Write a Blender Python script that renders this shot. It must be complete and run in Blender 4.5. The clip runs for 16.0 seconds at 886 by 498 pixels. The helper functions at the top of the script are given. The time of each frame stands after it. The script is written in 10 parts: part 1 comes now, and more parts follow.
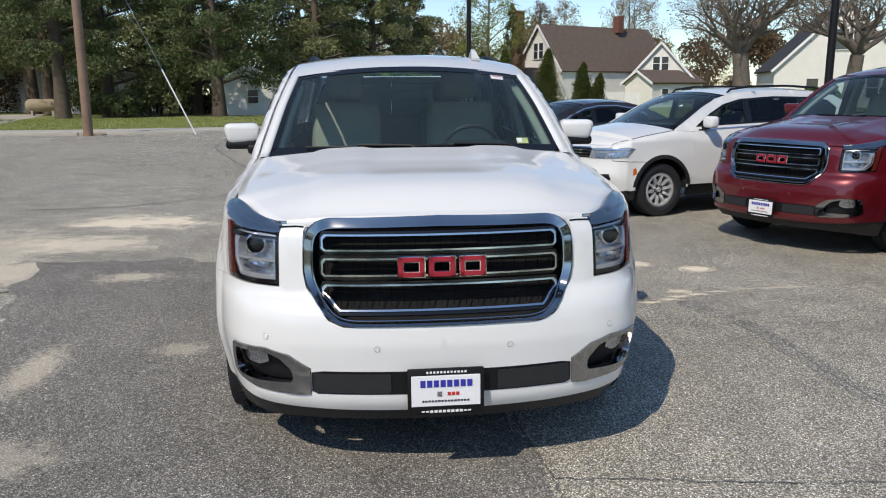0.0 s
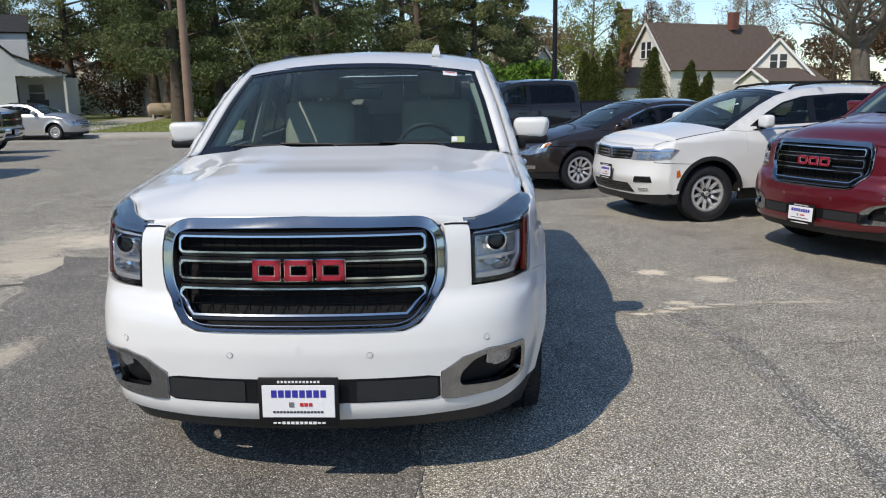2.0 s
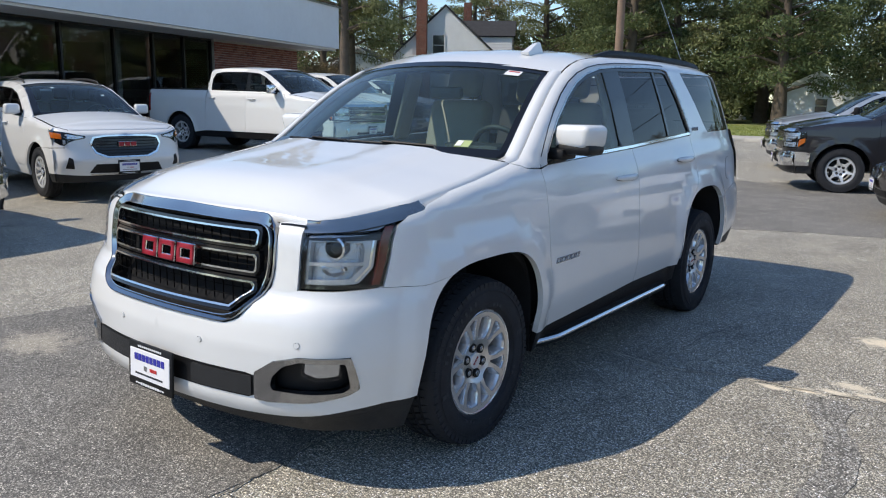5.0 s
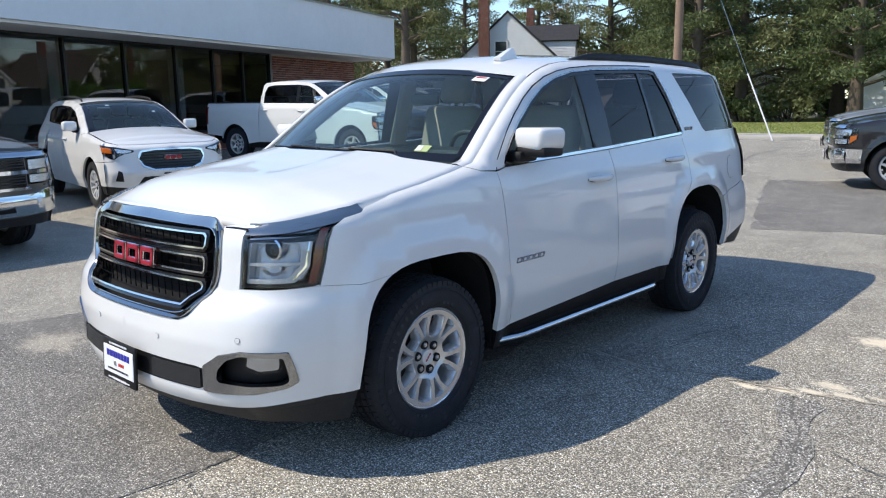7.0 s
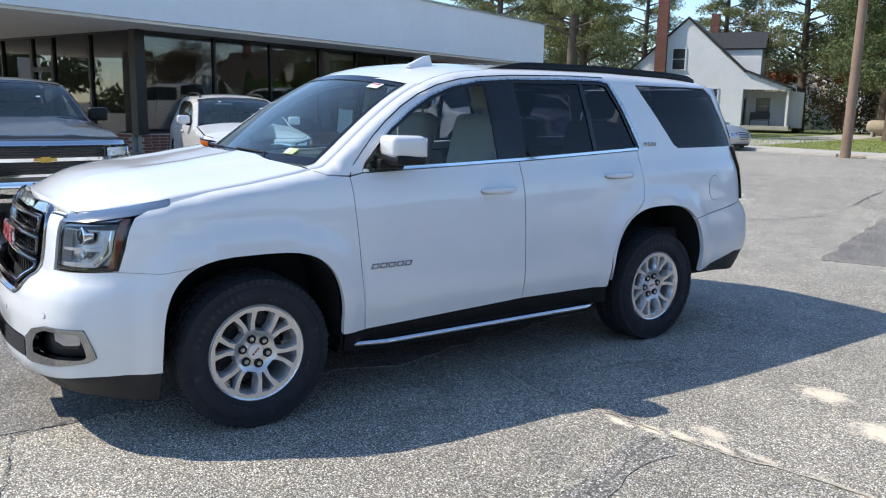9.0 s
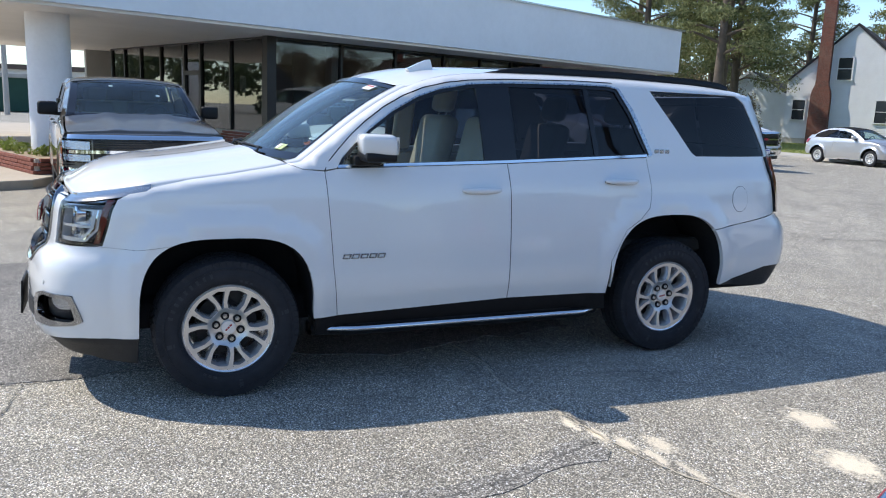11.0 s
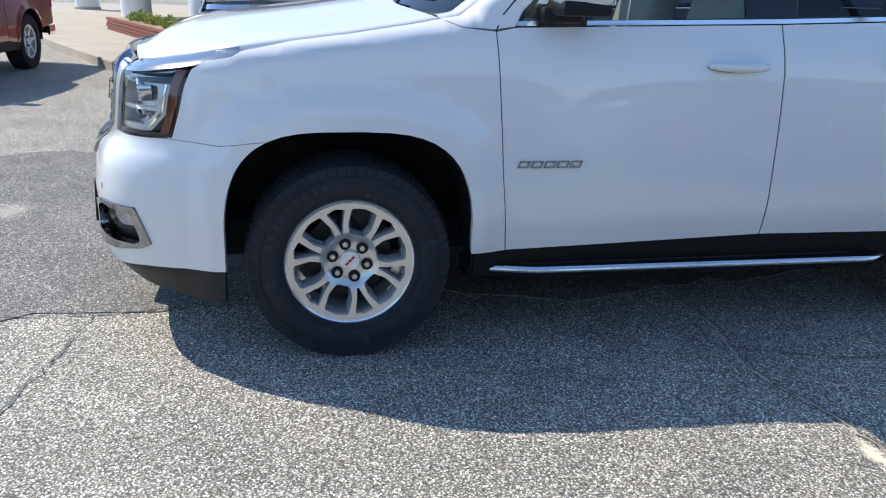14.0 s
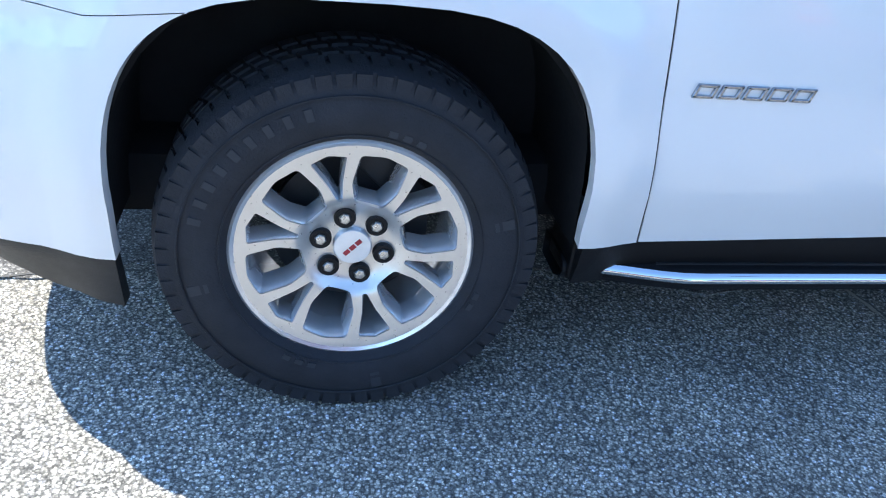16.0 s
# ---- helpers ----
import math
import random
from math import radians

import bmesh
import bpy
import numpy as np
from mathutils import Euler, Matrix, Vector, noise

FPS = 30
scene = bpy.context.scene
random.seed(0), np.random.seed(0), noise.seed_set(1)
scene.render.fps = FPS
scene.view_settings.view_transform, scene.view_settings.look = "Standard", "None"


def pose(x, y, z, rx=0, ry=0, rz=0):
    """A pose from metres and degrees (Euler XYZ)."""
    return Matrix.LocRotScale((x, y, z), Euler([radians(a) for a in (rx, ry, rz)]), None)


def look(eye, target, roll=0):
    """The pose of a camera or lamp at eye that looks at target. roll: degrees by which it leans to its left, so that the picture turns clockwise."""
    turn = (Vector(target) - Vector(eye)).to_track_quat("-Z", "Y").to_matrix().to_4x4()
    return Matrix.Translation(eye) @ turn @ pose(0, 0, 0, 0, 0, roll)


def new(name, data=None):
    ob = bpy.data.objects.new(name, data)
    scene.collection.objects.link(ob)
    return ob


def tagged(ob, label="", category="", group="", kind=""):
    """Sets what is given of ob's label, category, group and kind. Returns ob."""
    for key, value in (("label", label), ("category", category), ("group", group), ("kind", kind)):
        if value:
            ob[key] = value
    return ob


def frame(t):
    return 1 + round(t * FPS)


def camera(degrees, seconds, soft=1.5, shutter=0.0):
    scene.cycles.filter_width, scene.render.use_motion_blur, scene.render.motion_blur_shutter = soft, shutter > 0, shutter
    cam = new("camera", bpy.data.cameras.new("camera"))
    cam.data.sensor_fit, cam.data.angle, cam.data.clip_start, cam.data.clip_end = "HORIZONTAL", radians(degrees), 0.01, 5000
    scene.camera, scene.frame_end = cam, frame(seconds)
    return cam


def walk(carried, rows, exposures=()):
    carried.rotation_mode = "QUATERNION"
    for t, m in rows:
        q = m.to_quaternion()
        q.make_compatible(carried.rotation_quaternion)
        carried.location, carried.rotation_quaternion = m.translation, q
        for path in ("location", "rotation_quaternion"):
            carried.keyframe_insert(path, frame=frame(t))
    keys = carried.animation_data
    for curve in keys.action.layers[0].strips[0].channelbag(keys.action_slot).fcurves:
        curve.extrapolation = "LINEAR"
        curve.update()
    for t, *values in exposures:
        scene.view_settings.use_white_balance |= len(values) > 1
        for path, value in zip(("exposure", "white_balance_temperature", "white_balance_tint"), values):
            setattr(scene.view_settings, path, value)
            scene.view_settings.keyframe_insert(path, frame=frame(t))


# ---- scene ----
cam = camera(59.9, 16.0, 1.1)
PATH = [
    (0, (-0.316, -4.0, 1.627), (-0.112, -2.051, 1.225), -0.4),
    (0.5, (-0.266, -4.029, 1.624), (-0.097, -2.073, 1.242), -0.5),
    (1, (-0.099, -4.066, 1.606), (0.005, -2.108, 1.21), -1.7),
    (1.5, (0.249, -3.942, 1.579), (0.284, -1.988, 1.155), -1.5),
    (2, (0.683, -3.837, 1.587), (0.602, -1.878, 1.193), -0.9),
    (2.5, (1.178, -3.786, 1.604), (0.916, -1.841, 1.216), 0.1),
    (3, (1.59, -3.587, 1.578), (1.208, -1.669, 1.16), 1.9),
    (3.5, (2.023, -3.439, 1.546), (1.377, -1.591, 1.139), 0.6),
    (4, (2.402, -3.27, 1.562), (1.503, -1.535, 1.135), 1.0),
    (4.5, (2.647, -2.973, 1.58), (1.584, -1.33, 1.165), 1.3),
    (7, (3.358, -2.571, 1.581), (2.046, -1.109, 1.207), -0.7),
    (7.5, (3.534, -2.242, 1.579), (2.2, -0.808, 1.172), -0.5),
    (8, (3.898, -1.952, 1.577), (2.465, -0.61, 1.195), -0.3),
    (8.5, (4.247, -1.682, 1.574), (2.719, -0.441, 1.222), 0.4),
    (9, (4.48, -1.329, 1.599), (2.864, -0.209, 1.235), 1.2),
    (11.5, (5.158, -0.527, 1.596), (3.344, 0.24, 1.246), 2.0),
    (12, (5.169, -0.507, 1.592), (3.352, 0.253, 1.24), 1.5),
    (12.5, (5.11, -0.468, 1.592), (3.28, 0.237, 1.2), 1.8),
    (13, (4.732, -0.416, 1.52), (2.864, 0.159, 1.092), 2.3),
    (13.5, (4.248, -0.318, 1.46), (2.366, 0.166, 0.986), 1.2),
    (14, (3.702, -0.23, 1.375), (1.85, 0.166, 0.732), 2.1),
    (14.5, (3.148, -0.244, 1.307), (1.352, 0.128, 0.509), 3.3),
    (15, (2.652, -0.158, 1.239), (0.87, 0.247, 0.427), 4.8),
    (15.5, (2.349, -0.109, 1.171), (0.591, 0.26, 0.29), 6.2),
    (16, (2.313, -0.112, 1.167), (0.611, 0.262, 0.186), 6.4),
]
EXPOSURES = [(0, -0.12, 7200, 10), (3.5, -0.02, 7120, 10), (7, 0.40, 6920, 10), (9, 0.54, 6780, 10), (12.5, 0.48, 6700, 10), (14.5, 0.60, 6500, 9), (14.9, 0.95, 6380, 9), (15.4, 1.34, 6250, 8), (16, 1.54, 6200, 8)]
walk(cam, [(t, look(eye, target, roll)) for t, eye, target, roll in PATH], EXPOSURES)

# ---- light: clear spring sky, sun ahead of the cars and to their right ----
SUN_WAY = Vector((-0.58, -0.745, 1.0)).normalized()
world = bpy.data.worlds.new("sky")
scene.world = world
world.use_nodes = True
wn = world.node_tree.nodes
sky = wn.new("ShaderNodeTexSky")
sky.sky_type = "NISHITA"
sky.sun_disc = False
sky.sun_elevation = math.asin(SUN_WAY.z)
sky.sun_rotation = math.atan2(SUN_WAY.x, SUN_WAY.y)
sky.air_density, sky.dust_density, sky.ozone_density = 1.0, 0.12, 2.2
wn["Background"].inputs["Strength"].default_value = 0.17
tint = wn.new("ShaderNodeMix")
tint.data_type, tint.blend_type = "RGBA", "MULTIPLY"
tint.inputs[0].default_value = 1.0
tint.inputs[7].default_value = (0.80, 0.90, 1.01, 1)
world.node_tree.links.new(sky.outputs["Color"], tint.inputs[6])
world.node_tree.links.new(tint.outputs[2], wn["Background"].inputs["Color"])
sun = new("sun", bpy.data.lights.new("sun", "SUN"))
sun.data.energy, sun.data.angle, sun.data.color = 3.7, radians(0.53), (1.0, 0.945, 0.86)
sun.matrix_world = look(SUN_WAY * 60, (0, 0, 0))
scene.view_settings.exposure = 0.0


# ---- materials ----
def material(name):
    m = bpy.data.materials.new(name)
    m.use_nodes = True
    return m, m.node_tree.nodes, m.node_tree.links, m.node_tree.nodes["Principled BSDF"]


def noise_node(nodes, links, scale, detail=4.0, rough=0.6, coord="Object", stretch=None):
    tc = nodes.new("ShaderNodeTexCoord")
    n = nodes.new("ShaderNodeTexNoise")
    n.inputs["Scale"].default_value = scale
    n.inputs["Detail"].default_value = detail
    n.inputs["Roughness"].default_value = rough
    if stretch:
        mp = nodes.new("ShaderNodeMapping")
        mp.inputs["Scale"].default_value = stretch
        links.new(tc.outputs[coord], mp.inputs["Vector"])
        links.new(mp.outputs["Vector"], n.inputs["Vector"])
    else:
        links.new(tc.outputs[coord], n.inputs["Vector"])
    return n


def ramp(nodes, links, source, stops):
    r = nodes.new("ShaderNodeValToRGB")
    els = r.color_ramp.elements
    while len(els) < len(stops):
        els.new(0.5)
    for e, (p, c) in zip(els, stops):
        e.position = p
        e.color = (*c, 1) if len(c) == 3 else c
    links.new(source, r.inputs["Fac"])
    return r


def mixed(nodes, links, fac, a, b, blend="MIX"):
    m = nodes.new("ShaderNodeMix")
    m.data_type, m.blend_type = "RGBA", blend
    if isinstance(fac, float):
        m.inputs[0].default_value = fac
    else:
        links.new(fac, m.inputs[0])
    for socket, v in ((m.inputs[6], a), (m.inputs[7], b)):
        if isinstance(v, tuple):
            socket.default_value = (*v, 1)
        else:
            links.new(v, socket)
    return m.outputs[2]


def bumped(nodes, links, bsdf, height, strength=0.3, distance=0.01):
    b = nodes.new("ShaderNodeBump")
    b.inputs["Strength"].default_value = strength
    b.inputs["Distance"].default_value = distance
    links.new(height, b.inputs["Height"])
    links.new(b.outputs["Normal"], bsdf.inputs["Normal"])


def plain(name, color, rough=0.5, metal=0.0, vary=0.12, scale=9.0, bump=0.0, bump_scale=60.0, coat=0.0, spec=None, rough_vary=0.1):
    """A surface of one paint or stuff, with mottling at two scales and some relief."""
    m, n, l, b = material(name)
    b.inputs["Metallic"].default_value = metal
    b.inputs["Coat Weight"].default_value = coat
    b.inputs["Coat Roughness"].default_value = 0.03
    if spec is not None:
        b.inputs["Specular IOR Level"].default_value = spec
    big, small = noise_node(n, l, scale), noise_node(n, l, scale * 9)
    lo = tuple(max(0.0, c * (1 - vary)) for c in color)
    hi = tuple(min(1.0, c * (1 + vary)) for c in color)
    r1 = ramp(n, l, big.outputs["Fac"], [(0.3, lo), (0.7, hi)])
    r2 = ramp(n, l, small.outputs["Fac"], [(0.3, lo), (0.7, hi)])
    l.new(mixed(n, l, 0.4, r1.outputs[0], r2.outputs[0]), b.inputs["Base Color"])
    rr = ramp(n, l, small.outputs["Fac"], [(0.3, (max(0.0, rough - rough_vary * rough),) * 3), (0.7, (min(1.0, rough + rough_vary * rough),) * 3)])
    l.new(rr.outputs[0], b.inputs["Roughness"])
    if bump:
        fine = noise_node(n, l, bump_scale)
        bumped(n, l, b, fine.outputs["Fac"], bump, 0.01)
    return m


def car_paint(name, color, flake=0.0, metal=0.0):
    """Clear-coated car paint with a film of dust."""
    m, n, l, b = material(name)
    b.inputs["Metallic"].default_value = metal
    b.inputs["Coat Weight"].default_value = 1.0
    b.inputs["Coat Roughness"].default_value = 0.015
    dust_and_glare = noise_node(n, l, 3.0, 6.0)
    grain = noise_node(n, l, 900.0, 2.0)
    lo = tuple(c * 0.96 for c in color)
    r1 = ramp(n, l, dust_and_glare.outputs["Fac"], [(0.35, color), (0.75, lo)])
    r2 = ramp(n, l, grain.outputs["Fac"], [(0.3, tuple(c * (1 - flake) for c in color)), (0.7, tuple(min(1, c * (1 + flake)) for c in color))])
    l.new(mixed(n, l, 0.5, r1.outputs[0], r2.outputs[0]), b.inputs["Base Color"])
    rr = ramp(n, l, dust_and_glare.outputs["Fac"], [(0.3, (0.28,) * 3), (0.7, (0.36,) * 3)])
    l.new(rr.outputs[0], b.inputs["Roughness"])
    return m


def thin_glass(name, tint, gloss=1.0, rough=0.0, film=0.0):
    """A pane: light goes straight through with a tint, and mirrors off both its faces more at a slant."""
    m, n, l, b = material(name)
    n.remove(b)
    clear, shine, mix = n.new("ShaderNodeBsdfTransparent"), n.new("ShaderNodeBsdfGlossy"), n.new("ShaderNodeMixShader")
    facing = n.new("ShaderNodeLayerWeight")
    facing.inputs["Blend"].default_value = 0.5
    fifth = n.new("ShaderNodeMath")
    fifth.operation = "POWER"
    fifth.inputs[1].default_value = 5.0
    fres = n.new("ShaderNodeMath")
    fres.operation = "MULTIPLY_ADD"
    fres.inputs[1].default_value, fres.inputs[2].default_value = 0.957, 0.043
    l.new(facing.outputs["Facing"], fifth.inputs[0])
    l.new(fifth.outputs[0], fres.inputs[0])
    mul = n.new("ShaderNodeMath")
    mul.operation, mul.use_clamp = "MULTIPLY", True
    mul.inputs[1].default_value = gloss
    clear.inputs["Color"].default_value = (*tint, 1)
    shine.inputs["Roughness"].default_value = rough
    l.new(fres.outputs[0], mul.inputs[0])
    l.new(mul.outputs[0], mix.inputs["Fac"])
    l.new(clear.outputs[0], mix.inputs[1])
    l.new(shine.outputs[0], mix.inputs[2])
    l.new(mix.outputs[0], n["Material Output"].inputs["Surface"])
    # pale teal diffuse layer paints in veiling glare along with dust
    if film:
        dust_and_glare, both = n.new("ShaderNodeBsdfDiffuse"), n.new("ShaderNodeMixShader")
        dust_and_glare.inputs["Color"].default_value = (0.46, 0.66, 0.68, 1)
        veil = ramp(n, l, noise_node(n, l, 2.5, 5.0).outputs["Fac"], [(0.3, (film * 0.7,) * 3), (0.7, (film * 1.3,) * 3)])
        l.new(veil.outputs[0], both.inputs["Fac"])
        l.new(mix.outputs[0], both.inputs[1])
        l.new(dust_and_glare.outputs[0], both.inputs[2])
        l.new(both.outputs[0], n["Material Output"].inputs["Surface"])
    return m


WHITE = car_paint("white_paint", (0.755, 0.757, 0.75))
RED = car_paint("dark_red_paint", (0.135, 0.006, 0.012), 0.25, 0.35)
DARK_BROWN = car_paint("dark_brown_metallic_paint", (0.035, 0.027, 0.025), 0.3, 0.4)
CHARCOAL = car_paint("charcoal_paint", (0.022, 0.020, 0.022), 0.3, 0.4)
TAUPE = car_paint("grey_brown_metallic_paint", (0.10, 0.092, 0.078), 0.3, 0.5)
SILVER = car_paint("silver_paint", (0.50, 0.51, 0.52), 0.2, 0.6)
BRIGHT_RED = car_paint("bright_red_paint", (0.24, 0.001, 0.016))
CHROME = plain("chrome", (0.78, 0.79, 0.80), 0.06, 1.0, 0.03)
CHROME_SOFT = plain("bright_trim_metal", (0.62, 0.63, 0.64), 0.14, 1.0, 0.03)
SATIN = plain("satin_metal", (0.55, 0.56, 0.57), 0.28, 1.0, 0.05)
ALLOY = plain("machined_alloy", (0.80, 0.81, 0.82), 0.34, 0.55, 0.05, 12.0)
ALLOY_DULL = plain("painted_alloy", (0.42, 0.43, 0.44), 0.4, 0.6, 0.08, 12.0)
TYRE = plain("tyre_rubber", (0.022, 0.0235, 0.028), 0.75, 0.0, 0.3, 14.0, 0.25, 180.0, spec=0.28)
TYRE_LETTER = plain("raised_rubber", (0.034, 0.036, 0.042), 0.6, 0.0, 0.15, 14.0, spec=0.25)
BLACK = plain("black_plastic", (0.006, 0.006, 0.007), 0.5, 0.0, 0.25, 20.0, 0.15, 300.0, spec=0.3)
GREY_PLASTIC = plain("grey_plastic", (0.022, 0.0225, 0.024), 0.5, 0.0, 0.2, 20.0, 0.15, 300.0, spec=0.3)
GLOSS_BLACK = plain("gloss_black", (0.008, 0.008, 0.009), 0.12, 0.0, 0.2)
LINER = plain("wheel_well_felt", (0.016, 0.016, 0.017), 0.95, 0.0, 0.3, spec=0.2)
LEATHER = plain("beige_leather", (0.29, 0.26, 0.215), 0.55, 0.0, 0.12, 8.0, 0.2, 120.0)
TRIM_GREY = plain("beige_grey_trim", (0.30, 0.28, 0.25), 0.7, 0.0, 0.12, 8.0)
DASH = plain("dark_dash", (0.022, 0.021, 0.020), 0.6, 0.0, 0.2, 15.0)
CABIN = plain("dark_cabin_trim", (0.03, 0.028, 0.026), 0.8, 0.0, 0.2, 15.0)
AMBER = plain("amber_lens", (0.55, 0.13, 0.015), 0.15, 0.0, 0.1)
RED_LENS = plain("red_lens", (0.24, 0.012, 0.012), 0.12, 0.0, 0.15, coat=0.6)
BADGE_RED = plain("badge_red", (0.32, 0.014, 0.028), 0.3, 0.0, 0.06)
GOLD = plain("gold_badge", (0.62, 0.40, 0.10), 0.25, 0.8, 0.08)
REFLECTOR = plain("lamp_reflector", (0.80, 0.82, 0.84), 0.12, 1.0, 0.06, 30.0, 0.5, 90.0)
PAPER = plain("white_plate", (0.78, 0.78, 0.80), 0.45, 0.0, 0.04)
LAMP_SILVER = plain("silvered_lamp_plastic", (0.46, 0.47, 0.49), 0.25, 0.5, 0.06, 30.0)
BADGE_METAL = plain("brushed_badge_metal", (0.36, 0.36, 0.37), 0.25, 0.8, 0.05)
INK_BLUE = plain("blue_print", (0.03, 0.03, 0.32), 0.5, 0.0, 0.06)
INK_DARK = plain("dark_print", (0.03, 0.03, 0.04), 0.5, 0.0, 0.06)
INK_RED = plain("red_print", (0.5, 0.03, 0.03), 0.5, 0.0, 0.06)
STICKER_GREEN = plain("green_yellow_print", (0.42, 0.50, 0.22), 0.5, 0.0, 0.06)
WINDSHIELD = thin_glass("windshield_glass", (0.71, 0.885, 0.875), 1.25, film=0.024)
FRONT_GLASS = thin_glass("tinted_side_glass", (0.80, 0.87, 0.85), 1.0)
PRIVACY = thin_glass("privacy_glass", (0.15, 0.16, 0.19), 0.9)
LENS = thin_glass("clear_lens", (0.95, 0.96, 0.97), 0.7)
LAMP_TRIM = plain("smoked_lamp_chrome", (0.50, 0.475, 0.44), 0.12, 1.0, 0.04)
DARK_CHROME = plain("dark_chrome", (0.37, 0.375, 0.385), 0.09, 1.0, 0.03)
GRILLE_BLACK = plain("grille_black", (0.0022, 0.0022, 0.0025), 0.7, 0.0, 0.2, 20.0, spec=0.08)
LAMP_DEEP = plain("shaded_lamp_metal", (0.50, 0.51, 0.53), 0.10, 0.9, 0.06, 30.0, 0.5, 60.0)
MACHINED = plain("turned_alloy_face", (0.70, 0.675, 0.64), 0.30, 0.75, 0.04, 14.0)
POCKET = plain("silver_painted_alloy", (0.74, 0.75, 0.77), 0.20, 0.70, 0.05, 14.0)
DEEP_AMBER = plain("dark_amber_lens", (0.11, 0.013, 0.007), 0.12, 0.0, 0.15, coat=0.6)


# ---- mesh helpers ----
def link_mesh(name, me, mat, parent=None, label=""):
    ob = new(name, me)
    for m in mat if isinstance(mat, (list, tuple)) else (mat,):
        me.materials.append(m)
    if parent:
        ob.parent = parent
    if label:
        ob["label"] = label
    return ob


def part(name, bm, mat, parent=None, label="", smooth=35.0):
    """Links a bmesh as one mesh object under a thing or a part."""
    me = bpy.data.meshes.new(name)
    bmesh.ops.recalc_face_normals(bm, faces=bm.faces)
    for f in bm.faces:
        f.smooth = smooth > 0
    bm.to_mesh(me)
    bm.free()
    if smooth > 0:
        me.set_sharp_from_angle(angle=radians(smooth))
    return link_mesh(name, me, mat, parent, label)


def pydata(name, verts, faces, mat, parent=None, label="", normals=None, smooth=True):
    me = bpy.data.meshes.new(name)
    me.from_pydata([tuple(v) for v in verts], [], [tuple(int(i) for i in f) for f in faces])
    if smooth:
        me.shade_smooth()
    if normals is not None:
        me.normals_split_custom_set([tuple(n) for n in normals])
    me.update()
    return link_mesh(name, me, mat, parent, label)


def empty(name, m=None):
    ob = new(name)
    ob.empty_display_size = 0.2
    if m is not None:
        ob.matrix_world = m
    return ob


def add_box(bm, c, size, bevel=0.0, segs=2, turn=None):
    """A box about c, with rounded edges."""
    made = bmesh.ops.create_cube(bm, size=1.0)["verts"]
    bmesh.ops.scale(bm, vec=size, verts=made)
    if bevel:
        edges = list({e for v in made for e in v.link_edges})
        out = bmesh.ops.bevel(bm, geom=edges, offset=bevel, segments=segs, profile=0.5, affect="EDGES")
        made = list({v for f in out["faces"] for v in f.verts} | {v for v in made if v.is_valid})
    if turn is not None:
        bmesh.ops.rotate(bm, cent=(0, 0, 0), matrix=turn.to_3x3(), verts=made)
    bmesh.ops.translate(bm, vec=c, verts=made)
    return made


def box_bm(c, size, bevel=0.0, segs=2, turn=None):
    bm = bmesh.new()
    add_box(bm, c, size, bevel, segs, turn)
    return bm


def add_tube(bm, pts, radius, sides=8, closed=False, cap=True):
    """A round bar along a line of points; radius may be a list."""
    pts = [Vector(p) for p in pts]
    n = len(pts)
    rings, up = [], Vector((0, 0, 1))
    for i, p in enumerate(pts):
        a = pts[(i - 1) % n] if closed or i else pts[0]
        b = pts[(i + 1) % n] if closed or i < n - 1 else pts[-1]
        d = (b - a).normalized()
        side = d.cross(up if abs(d.z) < 0.95 else Vector((1, 0, 0))).normalized()
        over = side.cross(d)
        r = radius[i] if isinstance(radius, (list, tuple)) else radius
        rings.append([bm.verts.new(p + r * (math.cos(t) * side + math.sin(t) * over)) for t in (2 * math.pi * k / sides for k in range(sides))])
    for i in range(n if closed else n - 1):
        a, b = rings[i], rings[(i + 1) % n]
        for k in range(sides):
            bm.faces.new((a[k], a[(k + 1) % sides], b[(k + 1) % sides], b[k]))
    if cap and not closed:
        bm.faces.new(rings[0])
        bm.faces.new(rings[-1][::-1])


def tube_bm(pts, radius, sides=8, closed=False):
    bm = bmesh.new()
    add_tube(bm, pts, radius, sides, closed)
    return bm


def add_lathe(bm, profile, segs=48, closed=True):
    """Turns a line of (radius, x) about the x axis."""
    rings = []
    for r, x in profile:
        if r < 1e-5:
            rings.append([bm.verts.new((x, 0, 0))])
        else:
            rings.append([bm.verts.new((x, r * math.cos(t), r * math.sin(t))) for t in (2 * math.pi * k / segs for k in range(segs))])
    for a, b in zip(rings, rings[1:]):
        for k in range(segs):
            j = (k + 1) % segs
            if len(a) == 1 and len(b) > 1:
                bm.faces.new((a[0], b[j], b[k]))
            elif len(b) == 1 and len(a) > 1:
                bm.faces.new((a[k], a[j], b[0]))
            elif len(a) > 1:
                bm.faces.new((a[k], a[j], b[j], b[k]))


def lathe_bm(profile, segs=48):
    bm = bmesh.new()
    add_lathe(bm, profile, segs)
    return bm


def inside(pts, poly):
    """Which of the points lie in a polygon."""
    pts, poly = np.asarray(pts, float), np.asarray(poly, float)
    x, y, hit = pts[:, 0], pts[:, 1], np.zeros(len(pts), bool)
    for (x0, y0), (x1, y1) in zip(poly, np.roll(poly, -1, 0)):
        if y0 != y1:
            hit ^= ((y0 > y) != (y1 > y)) & (x < (x1 - x0) * (y - y0) / (y1 - y0) + x0)
    return hit


